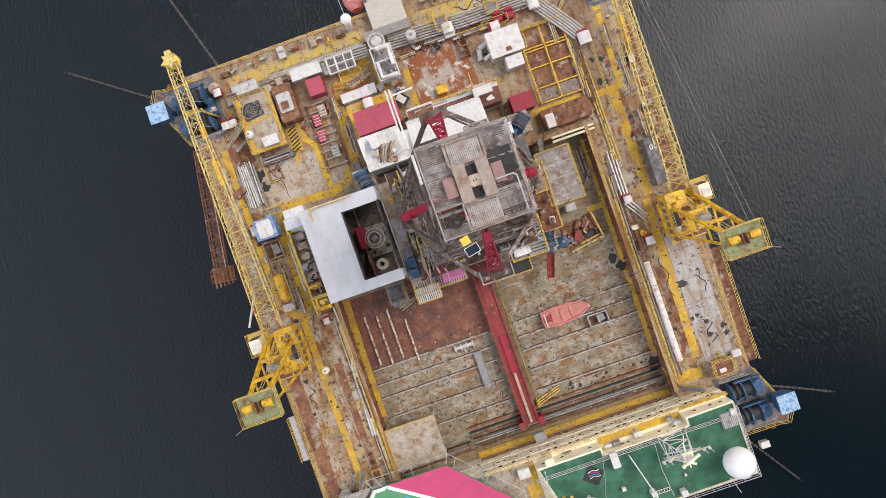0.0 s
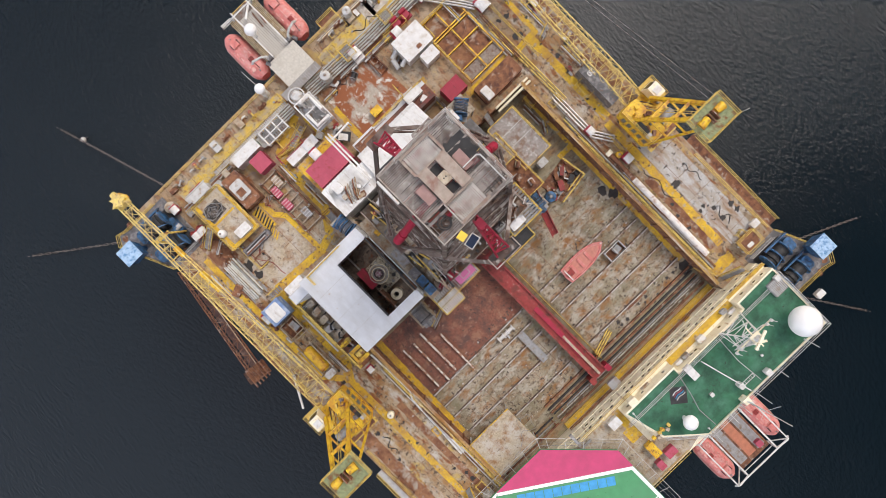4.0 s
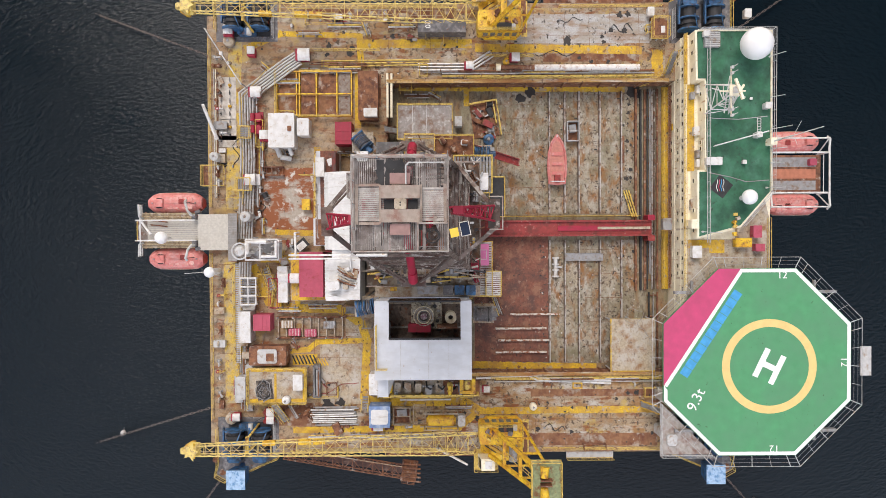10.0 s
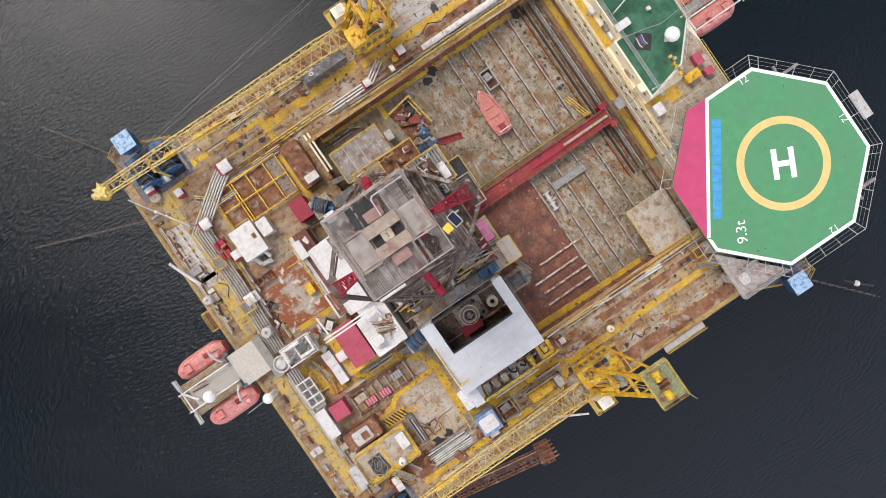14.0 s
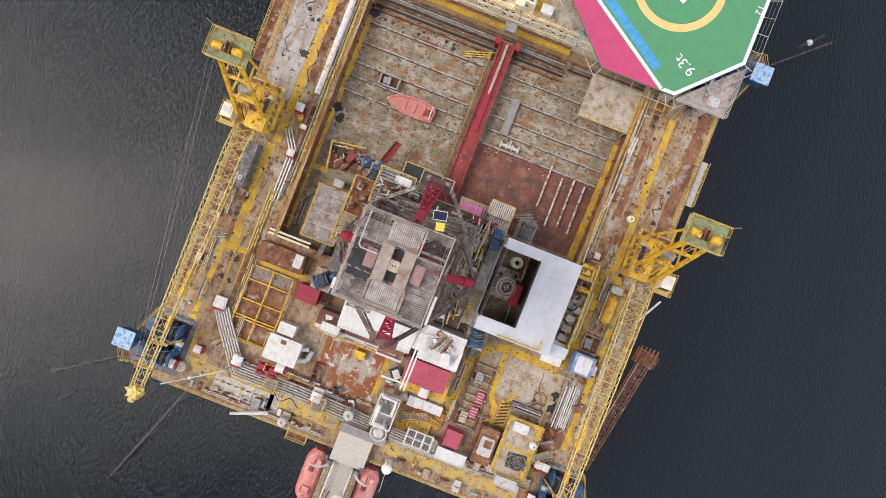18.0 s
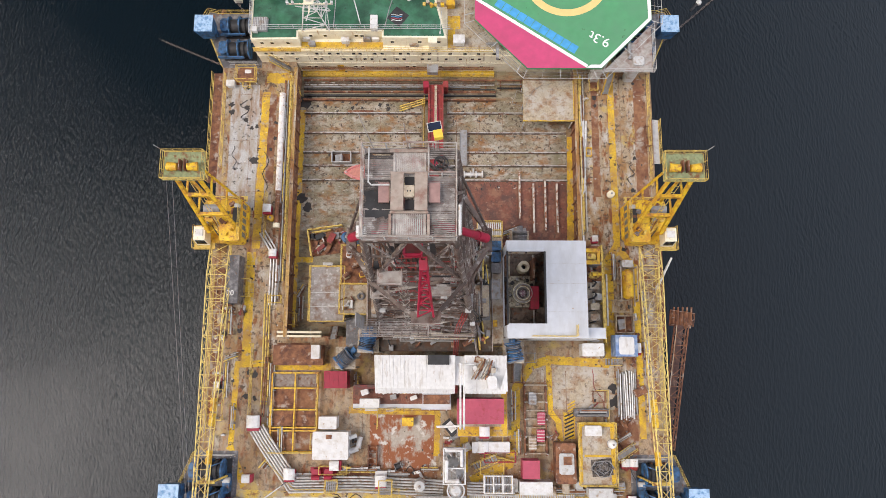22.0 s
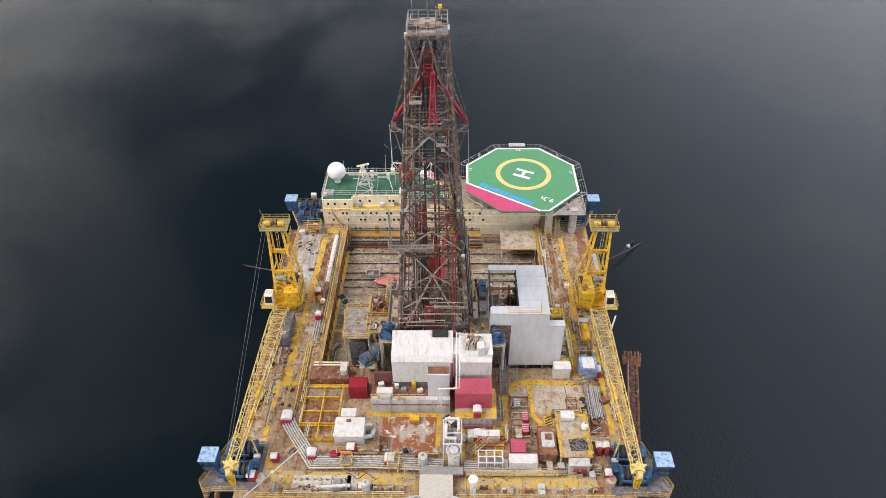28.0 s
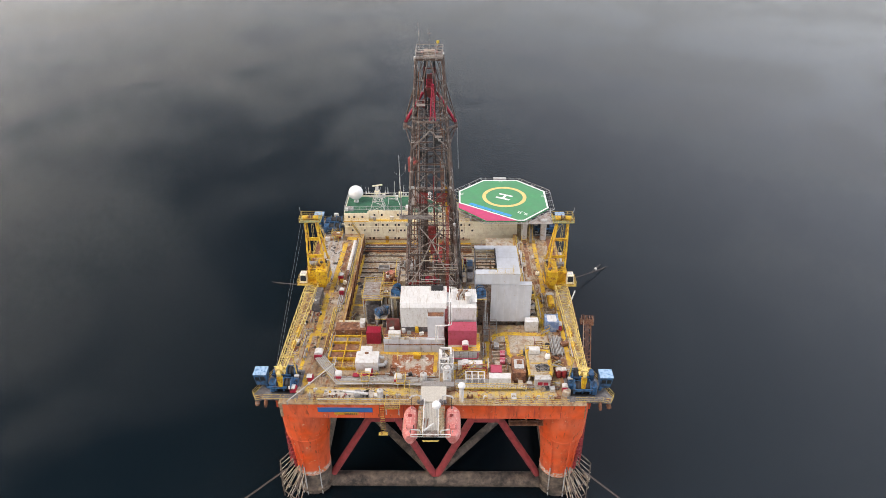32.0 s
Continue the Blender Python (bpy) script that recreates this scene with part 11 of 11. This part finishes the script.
# gear on the derrick crown
before_gear = set(der.children)
cg2 = (2.13, -1.54)
part("white_cylinder", Shape().tube((cg2[0] - DX, cg2[1] - DY - 1.0, 49.7), (cg2[0] - DX, cg2[1] - DY + .6, 49.7), .08, 10), M_WHITE, der, smooth=True)
cg2 = (-3.02, -2.25)
part("white_box", Shape().cbox(cg2[0] - DX, cg2[1] - DY, 48.6, .5, .6, .6), M_WHITE, der)
part("guard_loop", Shape().pipe([(-2.1, 2.3, 49.9), (-2.1, .45, 49.9), (-1.95, .3, 49.9), (-1.0, .3, 49.9)], .04, 6), M_LIGHTGREY, der)
part("cable_coil", Shape().ring(1.65, 1.65, .34, .4, 49.25, 49.32, 18), M_BLACK, der)
part("cable_coil", Shape().ring(1.6, 1.7, .22, .27, 49.33, 49.38, 16), M_BLACK, der)
for k_ in range(9):
    part("soot_sheet", Shape().cbox(-2.05 + (k_ % 3) * .45, -1.0 + (k_ // 3) * .45, 49.2 + k_ * .0015, .55, .52, .006, 17 * k_), M_BLACK, der, "soot-blackened patch of grating")
part("soot_sheet", Shape().box(-2.4, -1.9, 48.9, -1.6, -1.1, 48.97), M_BROWNSTEEL, der)
for ob in set(der.children) - before_gear:
    ob.matrix_basis = Matrix.Translation((0, 0, .37)) @ ob.matrix_basis
# roof-edge gear of the accommodation
for x, y, a, b, h_, m in ((-24.4, 34.9, .7, .7, 1.0, M_WHITE), (-17.2, 34.7, .9, .6, .9, M_GREY), (-12.6, 35.2, 1.1, .7, 1.0, M_WHITE), (-3.0, 34.9, 1.4, .8, .8, M_TAN), (3.2, 35.2, 1.6, 1.2, 1.2, M_WHITE)):
    cabinet(x - a / 2, y - b / 2, x + a / 2, y + b / 2, 31.5 if y < 34.55 else 31.4, h_, m, "small equipment box on the accommodation ledge", name="ledge_box", group="ledge boxes")

# ---- more gear where the decks are crowded ----
def pipe_set(x, y, z, turn, n, L, mats, h=.5, seed=0):
    """A few parallel service pipes on two low stands, with a riser bend and a valve."""
    rnd = random.Random(seed)
    t = thing("service_pipes", "set of small service pipes on low stands", "pipework", x, y, z, turn, group="service pipes")
    for k in range(n):
        o = (k - (n - 1) / 2) * .24
        a, b = -L / 2 + rnd.uniform(0, .5), L / 2 - rnd.uniform(0, .5)
        part("pipe", Shape().pipe([(a, o, 0), (a, o, h + .05 * k), (b, o, h + .05 * k), (b, o, 0)], .055 + .02 * (k % 2), 6), mats[k % len(mats)], t, smooth=True)
    for s in (-1, 1):
        part("stand", Shape().box(s * L * .25 - .05, -n * .14, 0, s * L * .25 + .05, n * .14, h - .06), M_GREY, t)
    part("valve", Shape().lathe(0, (n - 1) * .12, [(.1, h), (.14, h + .12), (.06, h + .3)], 8), M_RUSTSTEEL, t)


def small_frame(x, y, z, turn, w, d, h, mat):
    """An open tubular guard frame."""
    t = thing("guard_frame", "open tubular guard frame round deck fittings", "frame", x, y, z, turn, group="guard frames")
    for sx in (-1, 1):
        for sy in (-1, 1):
            part("post", Shape().tube((sx * w / 2, sy * d / 2, 0), (sx * w / 2, sy * d / 2, h), .05, 6), mat, t)
    for zz in (h, h * .5):
        part("loop", Shape().pipe([(-w / 2, -d / 2, zz), (w / 2, -d / 2, zz), (w / 2, d / 2, zz), (-w / 2, d / 2, zz), (-w / 2, -d / 2, zz)], .045, 5), mat, t)


def junk(x, y, z, seed, n=7, r=.9):
    """A heap of cut steel scraps."""
    rnd = random.Random(seed)
    t = thing("scrap_heap", "heap of rusty cut steel scraps on the deck", "scrap", x, y, z, group="scrap heaps")
    for k in range(n):
        part("scrap", Shape().cbox(rnd.uniform(-r, r), rnd.uniform(-r, r), .0 + .02 * k, rnd.uniform(.3, 1.1), rnd.uniform(.1, .4), rnd.uniform(.12, .4), rnd.uniform(0, 180)), rnd.choice((M_RUSTSTEEL, M_RUSTSTEEL, M_GREY, M_WHITE, M_BLACK, M_TAN, M_BOOMRED)), t)


def vent(x, y, z, h, mat):
    t = thing("gooseneck_vent", "bent gooseneck air vent on the deck", "ventilator", x, y, z, group="gooseneck vents")
    part("pipe", Shape().pipe([(0, 0, 0), (0, 0, h), (.12, 0, h + .22), (.4, 0, h + .22), (.5, 0, h)], .12, 8), mat, t, smooth=True)
    part("collar", Shape().lathe(0, 0, [(.2, 0), (.2, .08)], 10), M_RUSTSTEEL, t)


MIX = (M_PIPE, M_RUSTSTEEL, M_LIGHTGREY, M_RAIL, M_GREY)
for i, (x, y, z, tn, n, L) in enumerate((
        (-21.56, -21.55, DECK, 50, 4, 3.4), (-20.15, -19.21, DECK, 90, 4, 4.0), (-21.70, -16.09, DECK, 90, 3, 3.0), (-9.65, -22.73, DECK, 0, 4, 5.5), (-4.98, -23.28, DECK, 0, 3, 4.0), (-11.21, -23.90, DECK, 0, 3, 3.0),
        (-0.70, -22.74, DECK, 0, 3, 2.6), (-17.05, -23.66, DECK, 0, 4, 3.2), (-10.41, -11.43, DECK, 90, 3, 2.4), (-3.03, -14.55, DECK, 0, 3, 3.2), (10.51, -14.56, DECK, 90, 3, 4.2), (10.98, -19.24, DECK, 90, 4, 3.4),
        (15.26, -25.48, DECK, 0, 5, 4.4), (18.38, -25.64, DECK, 0, 5, 3.2), (24.99, -18.47, DECK, 30, 3, 2.6), (23.44, -25.49, DECK, 0, 4, 3.0), (28.48, -14.57, DECK, 90, 3, 5.0), (28.32, -8.34, DECK, 90, 3, 5.0),
        (28.47, -1.34, DECK, 90, 3, 4.5), (24.42, 4.10, DECK, 90, 3, 4.0), (20.68, 19.61, DECK, 90, 3, 6.0), (20.67, 26.58, DECK, 90, 3, 5.0), (-21.67, 25.07, DECK, 90, 3, 6.0), (-21.54, 15.77, DECK, 90, 3, 6.0),
        (-21.57, 1.80, DECK, 90, 2, 5.0), (-21.77, -11.42, DECK, 90, 4, 5.0), (-27.50, -3.63, DECK, 90, 3, 4.0), (-27.91, -11.41, DECK, 90, 3, 5.0), (-27.36, -8.30, DECK, 20, 3, 2.4), (-26.76, -16.09, DECK, 90, 3, 3.5),
        (-18.80, -1.40, PIPE, 90, 3, 4.0), (-18.79, 1.00, PIPE, 60, 3, 2.6), (-11.44, 1.80, PIPE, 90, 4, 4.0), (10.79, 9.71, PIPE, 20, 4, 3.0), (8.41, 7.34, PIPE, 90, 3, 2.6), (-0.32, 9.72, PIPE, 90, 3, 3.0))):
    pipe_set(x, y, z, tn, n, L, MIX[i % 5:] + MIX[:i % 5], .4 + .15 * (i % 3), 900 + i)
for i, (x, y, z, tn, w, d, h_, m) in enumerate((
        (-20.34, -3.07, PIPE, 0, 2.2, 1.6, 2.2, M_RAIL), (-21.66, -0.53, DECK, 0, 1.6, 1.0, 1.1, M_RAIL), (-25.93, 1.03, DECK, 0, 1.4, 2.4, 1.1, M_RAIL), (-28.70, -14.53, DECK, 0, 1.4, 4.0, 1.1, M_RAIL), (-15.48, -19.21, DECK, 0, 1.4, 2.0, 1.1, M_RAIL),
        (-4.96, -26.12, DECK, 0, 1.0, 2.2, 1.4, M_RAIL), (-13.09, -22.78, DECK, 0, 3.6, 1.0, 1.5, M_RAIL), (7.59, -22.20, DECK, 0, 3.0, 2.0, 1.3, M_RAIL), (8.60, -21.04, DECK, 0, 4.0, 1.2, 1.6, M_RED),
        (25.25, -1.33, DECK, 0, 2.4, 1.6, 1.2, M_TAN), (21.78, -13.34, DECK, 0, 1.6, 1.4, 1.1, M_RUSTSTEEL), (10.92, -10.20, DECK, 0, 1.4, 2.6, 3.4, M_RUSTSTEEL), (12.46, -8.27, DECK, 0, 1.6, 1.2, 3.0, M_GREY),
        (22.52, 30.32, DECK, 0, 1.2, 1.6, 1.1, M_RAIL), (21.56, 20.35, DECK, 0, .7, 1.2, .9, M_YELLOW), (-27.11, 30.36, DECK, 10, 1.0, 1.2, 1.2, M_RAIL), (29.98, 22.70, DECK, 0, .8, 3.0, 1.1, M_RUSTSTEEL))):
    small_frame(x, y, z, tn, w, d, h_, m)
for i, (x, y, z, r_) in enumerate(((-15.13, 8.20, PIPE + .15, 1.2), (-13.93, 8.60, PIPE + .15, 1.0), (-16.37, 7.01, PIPE, .7), (-1.87, -23.90, DECK, .8), (23.20, -21.98, DECK, .7), (25.37, -16.52, DECK, .7), (2.18, -19.23, DECK, .7), (-10.27, -19.37, DECK, .5), (-27.88, -1.69, DECK, .6), (-29.06, -5.19, DECK, .6), (-26.33, -2.08, DECK, .5), (29.27, -22.76, DECK, .8), (21.09, -14.96, DECK, .6), (-28.73, -22.32, DECK, .7), (15.88, -18.46, DECK, .5), (-3.09, 9.72, PIPE, .8))):
    junk(x, y, z, 300 + i, 9, r_)
random.seed(88)
for x, y, z in ((-22.12, 28.16, DECK), (-22.17, 9.57, DECK), (21.14, 28.13, DECK), (21.15, 15.74, DECK), (-8.88, -28.58, DECK), (-4.99, -28.74, DECK), (9.81, -28.75, DECK), (15.26, -28.76, DECK), (19.94, -28.61, DECK), (-22.90, -27.01, DECK), (-20.57, -28.73, DECK), (23.05, -28.77, DECK), (-27.93, -18.42, DECK), (29.66, -18.47, DECK), (30.00, 11.85, DECK), (-29.39, 10.35, DECK)):
    vent(x, y, z, random.uniform(.6, 1.1), random.choice((M_LIGHTGREY, M_TAN, M_WHITE, M_RUSTSTEEL)))
# cluttered top of the drill floor: consoles, pipes and racks below the derrick
random.seed(55)
for i in range(34):
    x, y = random.uniform(-7.6, 6.6), random.choice((random.uniform(3.8, 6.2), random.uniform(-7.2, -5.4), random.uniform(-5, 4)))
    if -5.4 < x < 4.2 and -4.8 < y < 4.2 and i % 3:
        continue
    t = thing("floor_fitting", "greasy steel fitting on the drill floor", "fitting", x, y, 36.0, random.choice((0, 90, 30)), group="drill floor fittings")
    part("body", Shape().cbox(0, 0, 0, random.uniform(.4, 1.3), random.uniform(.3, .7), random.uniform(.3, 1.6), 0, .06), random.choice((M_BLACK, M_GREY, M_RUSTSTEEL, M_TAN, M_LIGHTGREY, M_BROWNSTEEL)), t)
    part("pipe", Shape().pipe([(.2, 0, 0), (.2, 0, 1.5), (.9, .3, 1.5), (.9, .3, 0)], .06, 6), random.choice((M_BLACK, M_PIPE, M_RUSTSTEEL)), t)
# long dark beams leaning along the derrick's starboard side
db = thing("stowed_booms", "dark greasy handling booms stowed beside the derrick", "boom", 4.6, -1.0, 36.0)
for k in range(5):
    part("arm", Shape().tube((k * .35, -3.2 + .2 * k, 0), (-.9 + k * .3, -2.2 + .3 * k, 26 - 2 * k), .11, 7), (M_GREY, M_DERRICK, M_BROWNSTEEL)[k % 3], db, smooth=True)
    part("arm", Shape().tube((k * .3, 3.0 - .2 * k, 0), (-.8 + k * .25, 2.4 - .2 * k, 22 - 2 * k), .1, 7), (M_BROWNSTEEL, M_TOPSTEEL, M_DERRICK)[k % 3], db, smooth=True)

cabinet(-4.2, -17.2, -2.7, -16.1, DECK, 1.1, M_YELLOW, "bright yellow steel box on the aft deck", name="yellow_box")
cabinet(-7.6, -24.0, -6.1, -22.9, DECK, .9, M_WHITE, "white box with red trim on the aft deck", name="deck_box")

# pipes, struts and small frames crowding the drill floor's edges
random.seed(515)
for k in range(26):
    x, y = random.uniform(4.6, 6.5), random.uniform(-6.2, 5.8)
    t = thing("floor_pipe", "greasy pipe length lying along the drill floor", "pipework", x, y, FZ + .02, random.uniform(-12, 12), group="drill floor pipes")
    L_, z_ = random.uniform(1.6, 4.6), random.uniform(.15, 1.9)
    part("pipe", Shape().pipe([(0, -L_ / 2, 0), (0, -L_ / 2, z_), (random.uniform(-.3, .3), L_ / 2, z_ + random.uniform(-.1, .4)), (random.uniform(-.3, .3), L_ / 2, 0)], random.uniform(.05, .11), 6), random.choice((M_TOPSTEEL, M_PIPE, M_BLACK, M_DERRICK, M_TAN, M_RAIL)), t, smooth=True)
    part("clamp", Shape().cbox(0, 0, 0, .24, .2, z_ + .1), M_GREY, t)
for k in range(22):
    x, y = random.uniform(-9.0, -1.8), random.uniform(4.2, 8.0)
    t = thing("floor_pipe", "pale bent pipe over the cluttered grating", "pipework", x, y, 34.52 if x < -4.6 else 31.0, random.uniform(0, 180), group="drill floor pipes")
    L_, z_ = random.uniform(.8, 2.4), random.uniform(.3, 1.6)
    part("pipe", Shape().pipe([(0, -L_ / 2, 0), (0, -L_ / 2, z_), (.2, L_ / 2, z_ + .2), (.2, L_ / 2, 0)], random.uniform(.04, .09), 6), random.choice((M_WHITE, M_PIPE, M_BLACK, M_LIGHTGREY, M_TAN)), t, smooth=True)
    part("clamp", Shape().cbox(0, 0, 0, .2, .2, z_), M_GREY, t)
for x, y, z_, w, d_, h_, m_ in ((6.3, 5.6, 36.0, 1.0, 1.0, 1.2, M_TAN), (-7.6, 3.4, 34.5, 1.2, 1.6, 1.1, M_LIGHTGREY), (-6.2, 4.4, 34.5, 1.8, .9, 1.0, M_TOPSTEEL), (3.4, 7.2, 30.5, 1.2, .8, 2.6, M_PIPE)):
    small_frame(x, y, z_ + .02, 0, w, d_, h_, m_)

# ---- inside the derrick: racked pipe, risers, caged ladder, stages ----
random.seed(84)
for k in range(8):
    x_, y_ = -2.9 + (k % 4) * .42, -2.9 + (k // 4) * .44
    part("racked_pipe", Shape().tube((x_ * 1.05, y_ * 1.05, .3), (x_, y_, 21.6 + random.uniform(-.5, .5)), .075, 6), random.choice((M_RUSTSTEEL, M_BLACK, M_DERRICK)), der, smooth=True)
for i, f, z0, z1, r, m in ((0, -.8, .5, 47, .09, M_RUSTSTEEL), (0, -.7, .5, 36, .06, M_TOPSTEEL), (0, .55, .5, 30, .1, M_RUSTSTEEL), (0, .86, 2, 48, .07, M_DERRICK), (1, -.7, .5, 40, .1, M_DERRICK),
                           (1, .2, .5, 24, .08, M_RUSTSTEEL), (1, .75, .5, 46, .07, M_BLACK), (2, -.6, .5, 44, .1, M_RUSTSTEEL), (2, -.1, .5, 32, .08, M_BLACK), (2, .3, .5, 38, .12, M_RUSTSTEEL),
                           (2, .7, .5, 47, .07, M_DERRICK), (3, -.6, .5, 46, .08, M_DERRICK), (3, .1, .5, 28, .11, M_RUSTSTEEL), (3, .6, .5, 40, .07, M_TOPSTEEL)):
    a_, b_ = node(i, z0, f) * .94, node(i, z1, f) * .94
    a_.z, b_.z = z0, z1
    part("riser_pipe", Shape().tube(tuple(a_), tuple(b_), r, 6), m, der, smooth=True)
# caged ladder up the aft face
la, lb = node(0, 2.0, -.45), node(0, 40.0, -.3)
for s in (-.22, .22):
    part("ladder_stile", Shape().tube((la.x + s, la.y + .3, 2), (lb.x + s, lb.y + .3, 40), .035, 5), M_TOPSTEEL, der)
rung_ = Shape().tube((-.22, 0, 0), (.22, 0, 0), .02, 4).mesh("ladder_rung", M_TOPSTEEL)
hoop_ = Shape().pipe([(-.3, 0, 0), (-.36, -.4, 0), (0, -.7, 0), (.36, -.4, 0), (.3, 0, 0)], .025, 4).mesh("ladder_hoop", M_TOPSTEEL)
for k in range(70):
    q_ = la.lerp(lb, k / 70)
    piece("ladder_rung", rung_, der, q_.x, q_.y + .3, q_.z)
    if k % 4 == 2:
        piece("ladder_hoop", hoop_, der, q_.x, q_.y + .3, q_.z)
# narrow grated walks round the bulge and the racking level, with rails
for z, s in ((38.5, .93), (28.1, .9), (16.5, .92), (32.5, .9)):
    a_ = half(z) * s
    for x0, y0, x1, y1 in ((-a_, -a_, a_, -a_ + .25), (-a_, a_ - .25, a_, a_), (-a_, -a_ + .26, -a_ + .25, a_ - .26), (a_ - .25, -a_ + .26, a_, a_ - .26)):
        part("walk_grating", Shape().box(x0, y0, z, x1, y1, z + .06), M_DERRICK, der)
    b_ = a_ - .57
    part("walk_rail", Shape().pipe([(-b_, -b_, z + 1.05), (b_, -b_, z + 1.05), (b_, b_, z + 1.05), (-b_, b_, z + 1.05), (-b_, -b_, z + 1.05)], .03, 5).pipe([(-b_, -b_, z + .55), (b_, -b_, z + .55), (b_, b_, z + .55), (-b_, b_, z + .55), (-b_, -b_, z + .55)], .025, 5), M_TOPSTEEL, der)
    c_ = a_ + .02
    part("walk_rail", Shape().pipe([(-c_, -c_, z + 1.05), (c_, -c_, z + 1.05), (c_, c_, z + 1.05), (-c_, c_, z + 1.05), (-c_, -c_, z + 1.05)], .03, 5), M_RUSTSTEEL, der)
# small inner girts
for z in (11.5, 14.2, 18.4, 22.4, 26.0, 30.2, 34.2, 41.0):
    for i in (0, 2):
        strut("inner_girt", U_TUBE, der, node(i, z, -.96), node(i, z, .96), .11)
    for i in (1, 3):
        strut("inner_girt", U_TUBE, der, node(i, z + .4, -.96), node(i, z + .4, .96), .1)
# dark winch and box machinery on the walks
for x_, y_, z, w, d_, h_, m in ((-1.9, 2.4, 28.2, 1.3, .8, 1.3, M_BLACK), (2.2, 2.3, 32.6, 1.0, .9, 1.5, M_RUSTSTEEL), (-2.6, -2.3, 38.6, .7, .5, .9, M_BLACK), (2.3, -2.6, 28.2, .9, .6, 1.0, M_GREY),
                                (2.9, 3.2, 16.6, 1.4, .8, 1.6, M_BOOMRED), (-3.3, 3.2, 16.6, 1.4, .8, 1.3, M_BLACK), (-1.2, 2.2, 38.6, .8, .8, 1.6, M_RUSTRED)):
    part("machine_box", Shape().cbox(x_, y_, z, w, d_, h_, 0, .08), m, der)
part("inner_red_beam", Shape().box(-1.1, -1.0, 40.6, -.85, -.75, 47.6).box(.85, -1.0, 40.6, 1.1, -.75, 47.6).box(-1.1, -1.0, 47.0, 1.1, -.75, 47.25).box(-1.1, -1.0, 43.2, 1.1, -.75, 43.4), M_RUSTRED, der, "crimson guide frame")

# ---- scuffs and scraps that lie thick over the decks ----
M_SCUFF = material("dark_grime", (.07, .055, .045), .85, 0, .2, .3, [((.14, .1, .07), .5, .4, .1)])
M_FLAKE = material("pale_scraped_steel", (.5, .47, .43), .7, .1, .2, .3, [((.36, .28, .2), .5, .35, .1)])
random.seed(851)


def scatter(mark, n, rows, z, mat, long, wide, upright):
    """Small ragged flat marks strewn over one deck, joined in one mesh."""
    s = Shape()
    for i in range(n):
        x0, y0, x1, y1 = random.choice(rows)
        x, y = random.uniform(x0, x1), random.uniform(y0, y1)
        a, b = random.uniform(*long), random.uniform(*wide)
        if upright:
            a, b = b, a
        t0, m = random.uniform(0, .9), random.randint(5, 8)
        pts = [(x + a * random.uniform(.45, 1) * math.cos(t0 + k * 2 * math.pi / m), y + b * random.uniform(.45, 1) * math.sin(t0 + k * 2 * math.pi / m)) for k in range(m)]
        zz = z + .0003 * (i % 17)
        s.prism(pts, zz - .004, zz)
    part("marks", s, mat, mark)


grime = thing("grime_marks", "dark scuffs and grease marks over the worn decks", "dirt", 0, 0, 0, kind="stuff")
PORT_ROWS = [(-19.2, y - .5, -2.6, y + .5) for y in (28.2, 26.9, 25.6, 23.6, 21.4, 18.0, 16.4)]
STBD_ROWS = [(1.8, y - .5, 18.6, y + .5) for y in (28.2, 26.6, 24.0, 21.8, 18.6, 16.4)]
scatter(grime, 150, PORT_ROWS + STBD_ROWS, PIPE + .012, M_SCUFF, (.12, .42), (.05, .16), True)
scatter(grime, 150, [(-19, 8, -8, 31), (2, 15, 19, 31)], PIPE + .018, M_FLAKE, (.06, .22), (.05, .16), False)
scatter(grime, 170, [(-30, -28, -20.6, 34), (20.6, -28, 30, 34), (-20, -29, 20, -16)], DECK + .034, M_SCUFF, (.08, .34), (.06, .22), False)
scatter(grime, 160, [(-30, -28, -20.6, 34), (20.6, -28, 30, 34), (-20, -29, 20, -16)], DECK + .04, M_FLAKE, (.06, .2), (.05, .16), False)
# hoses and cables led over the decks
for i in range(14):
    side = i % 3
    if side == 0:
        x, y, z = random.uniform(-30, -21.5), random.uniform(-26, 30), DECK
    elif side == 1:
        x, y, z = random.uniform(21.5, 30), random.uniform(-26, 30), DECK
    else:
        x, y, z = random.uniform(-18, 18), random.uniform(-28, -18), DECK
    t = thing("deck_hose", "thin hose led loosely across the deck", "hose", x, y, z, random.uniform(-25, 25) + (90 if side == 2 else 0), group="deck hoses")
    L_, w_ = random.uniform(2.5, 7.0), random.uniform(.15, .6)
    ph = random.uniform(0, 6)
    part("hose", Shape().pipe([(w_ * math.sin(ph + k * 1.1) - w_ * math.sin(ph), -L_ / 2 + k * L_ / 9, .06) for k in range(10)], random.uniform(.035, .06), 5), random.choice((M_BLACK, M_BLACK, M_LIGHTGREY, M_RUSTSTEEL, M_BOOMRED)), t)
    part("coupling", Shape().cbox(0, -L_ / 2, 0, .2, .3, .2), M_GREY, t)
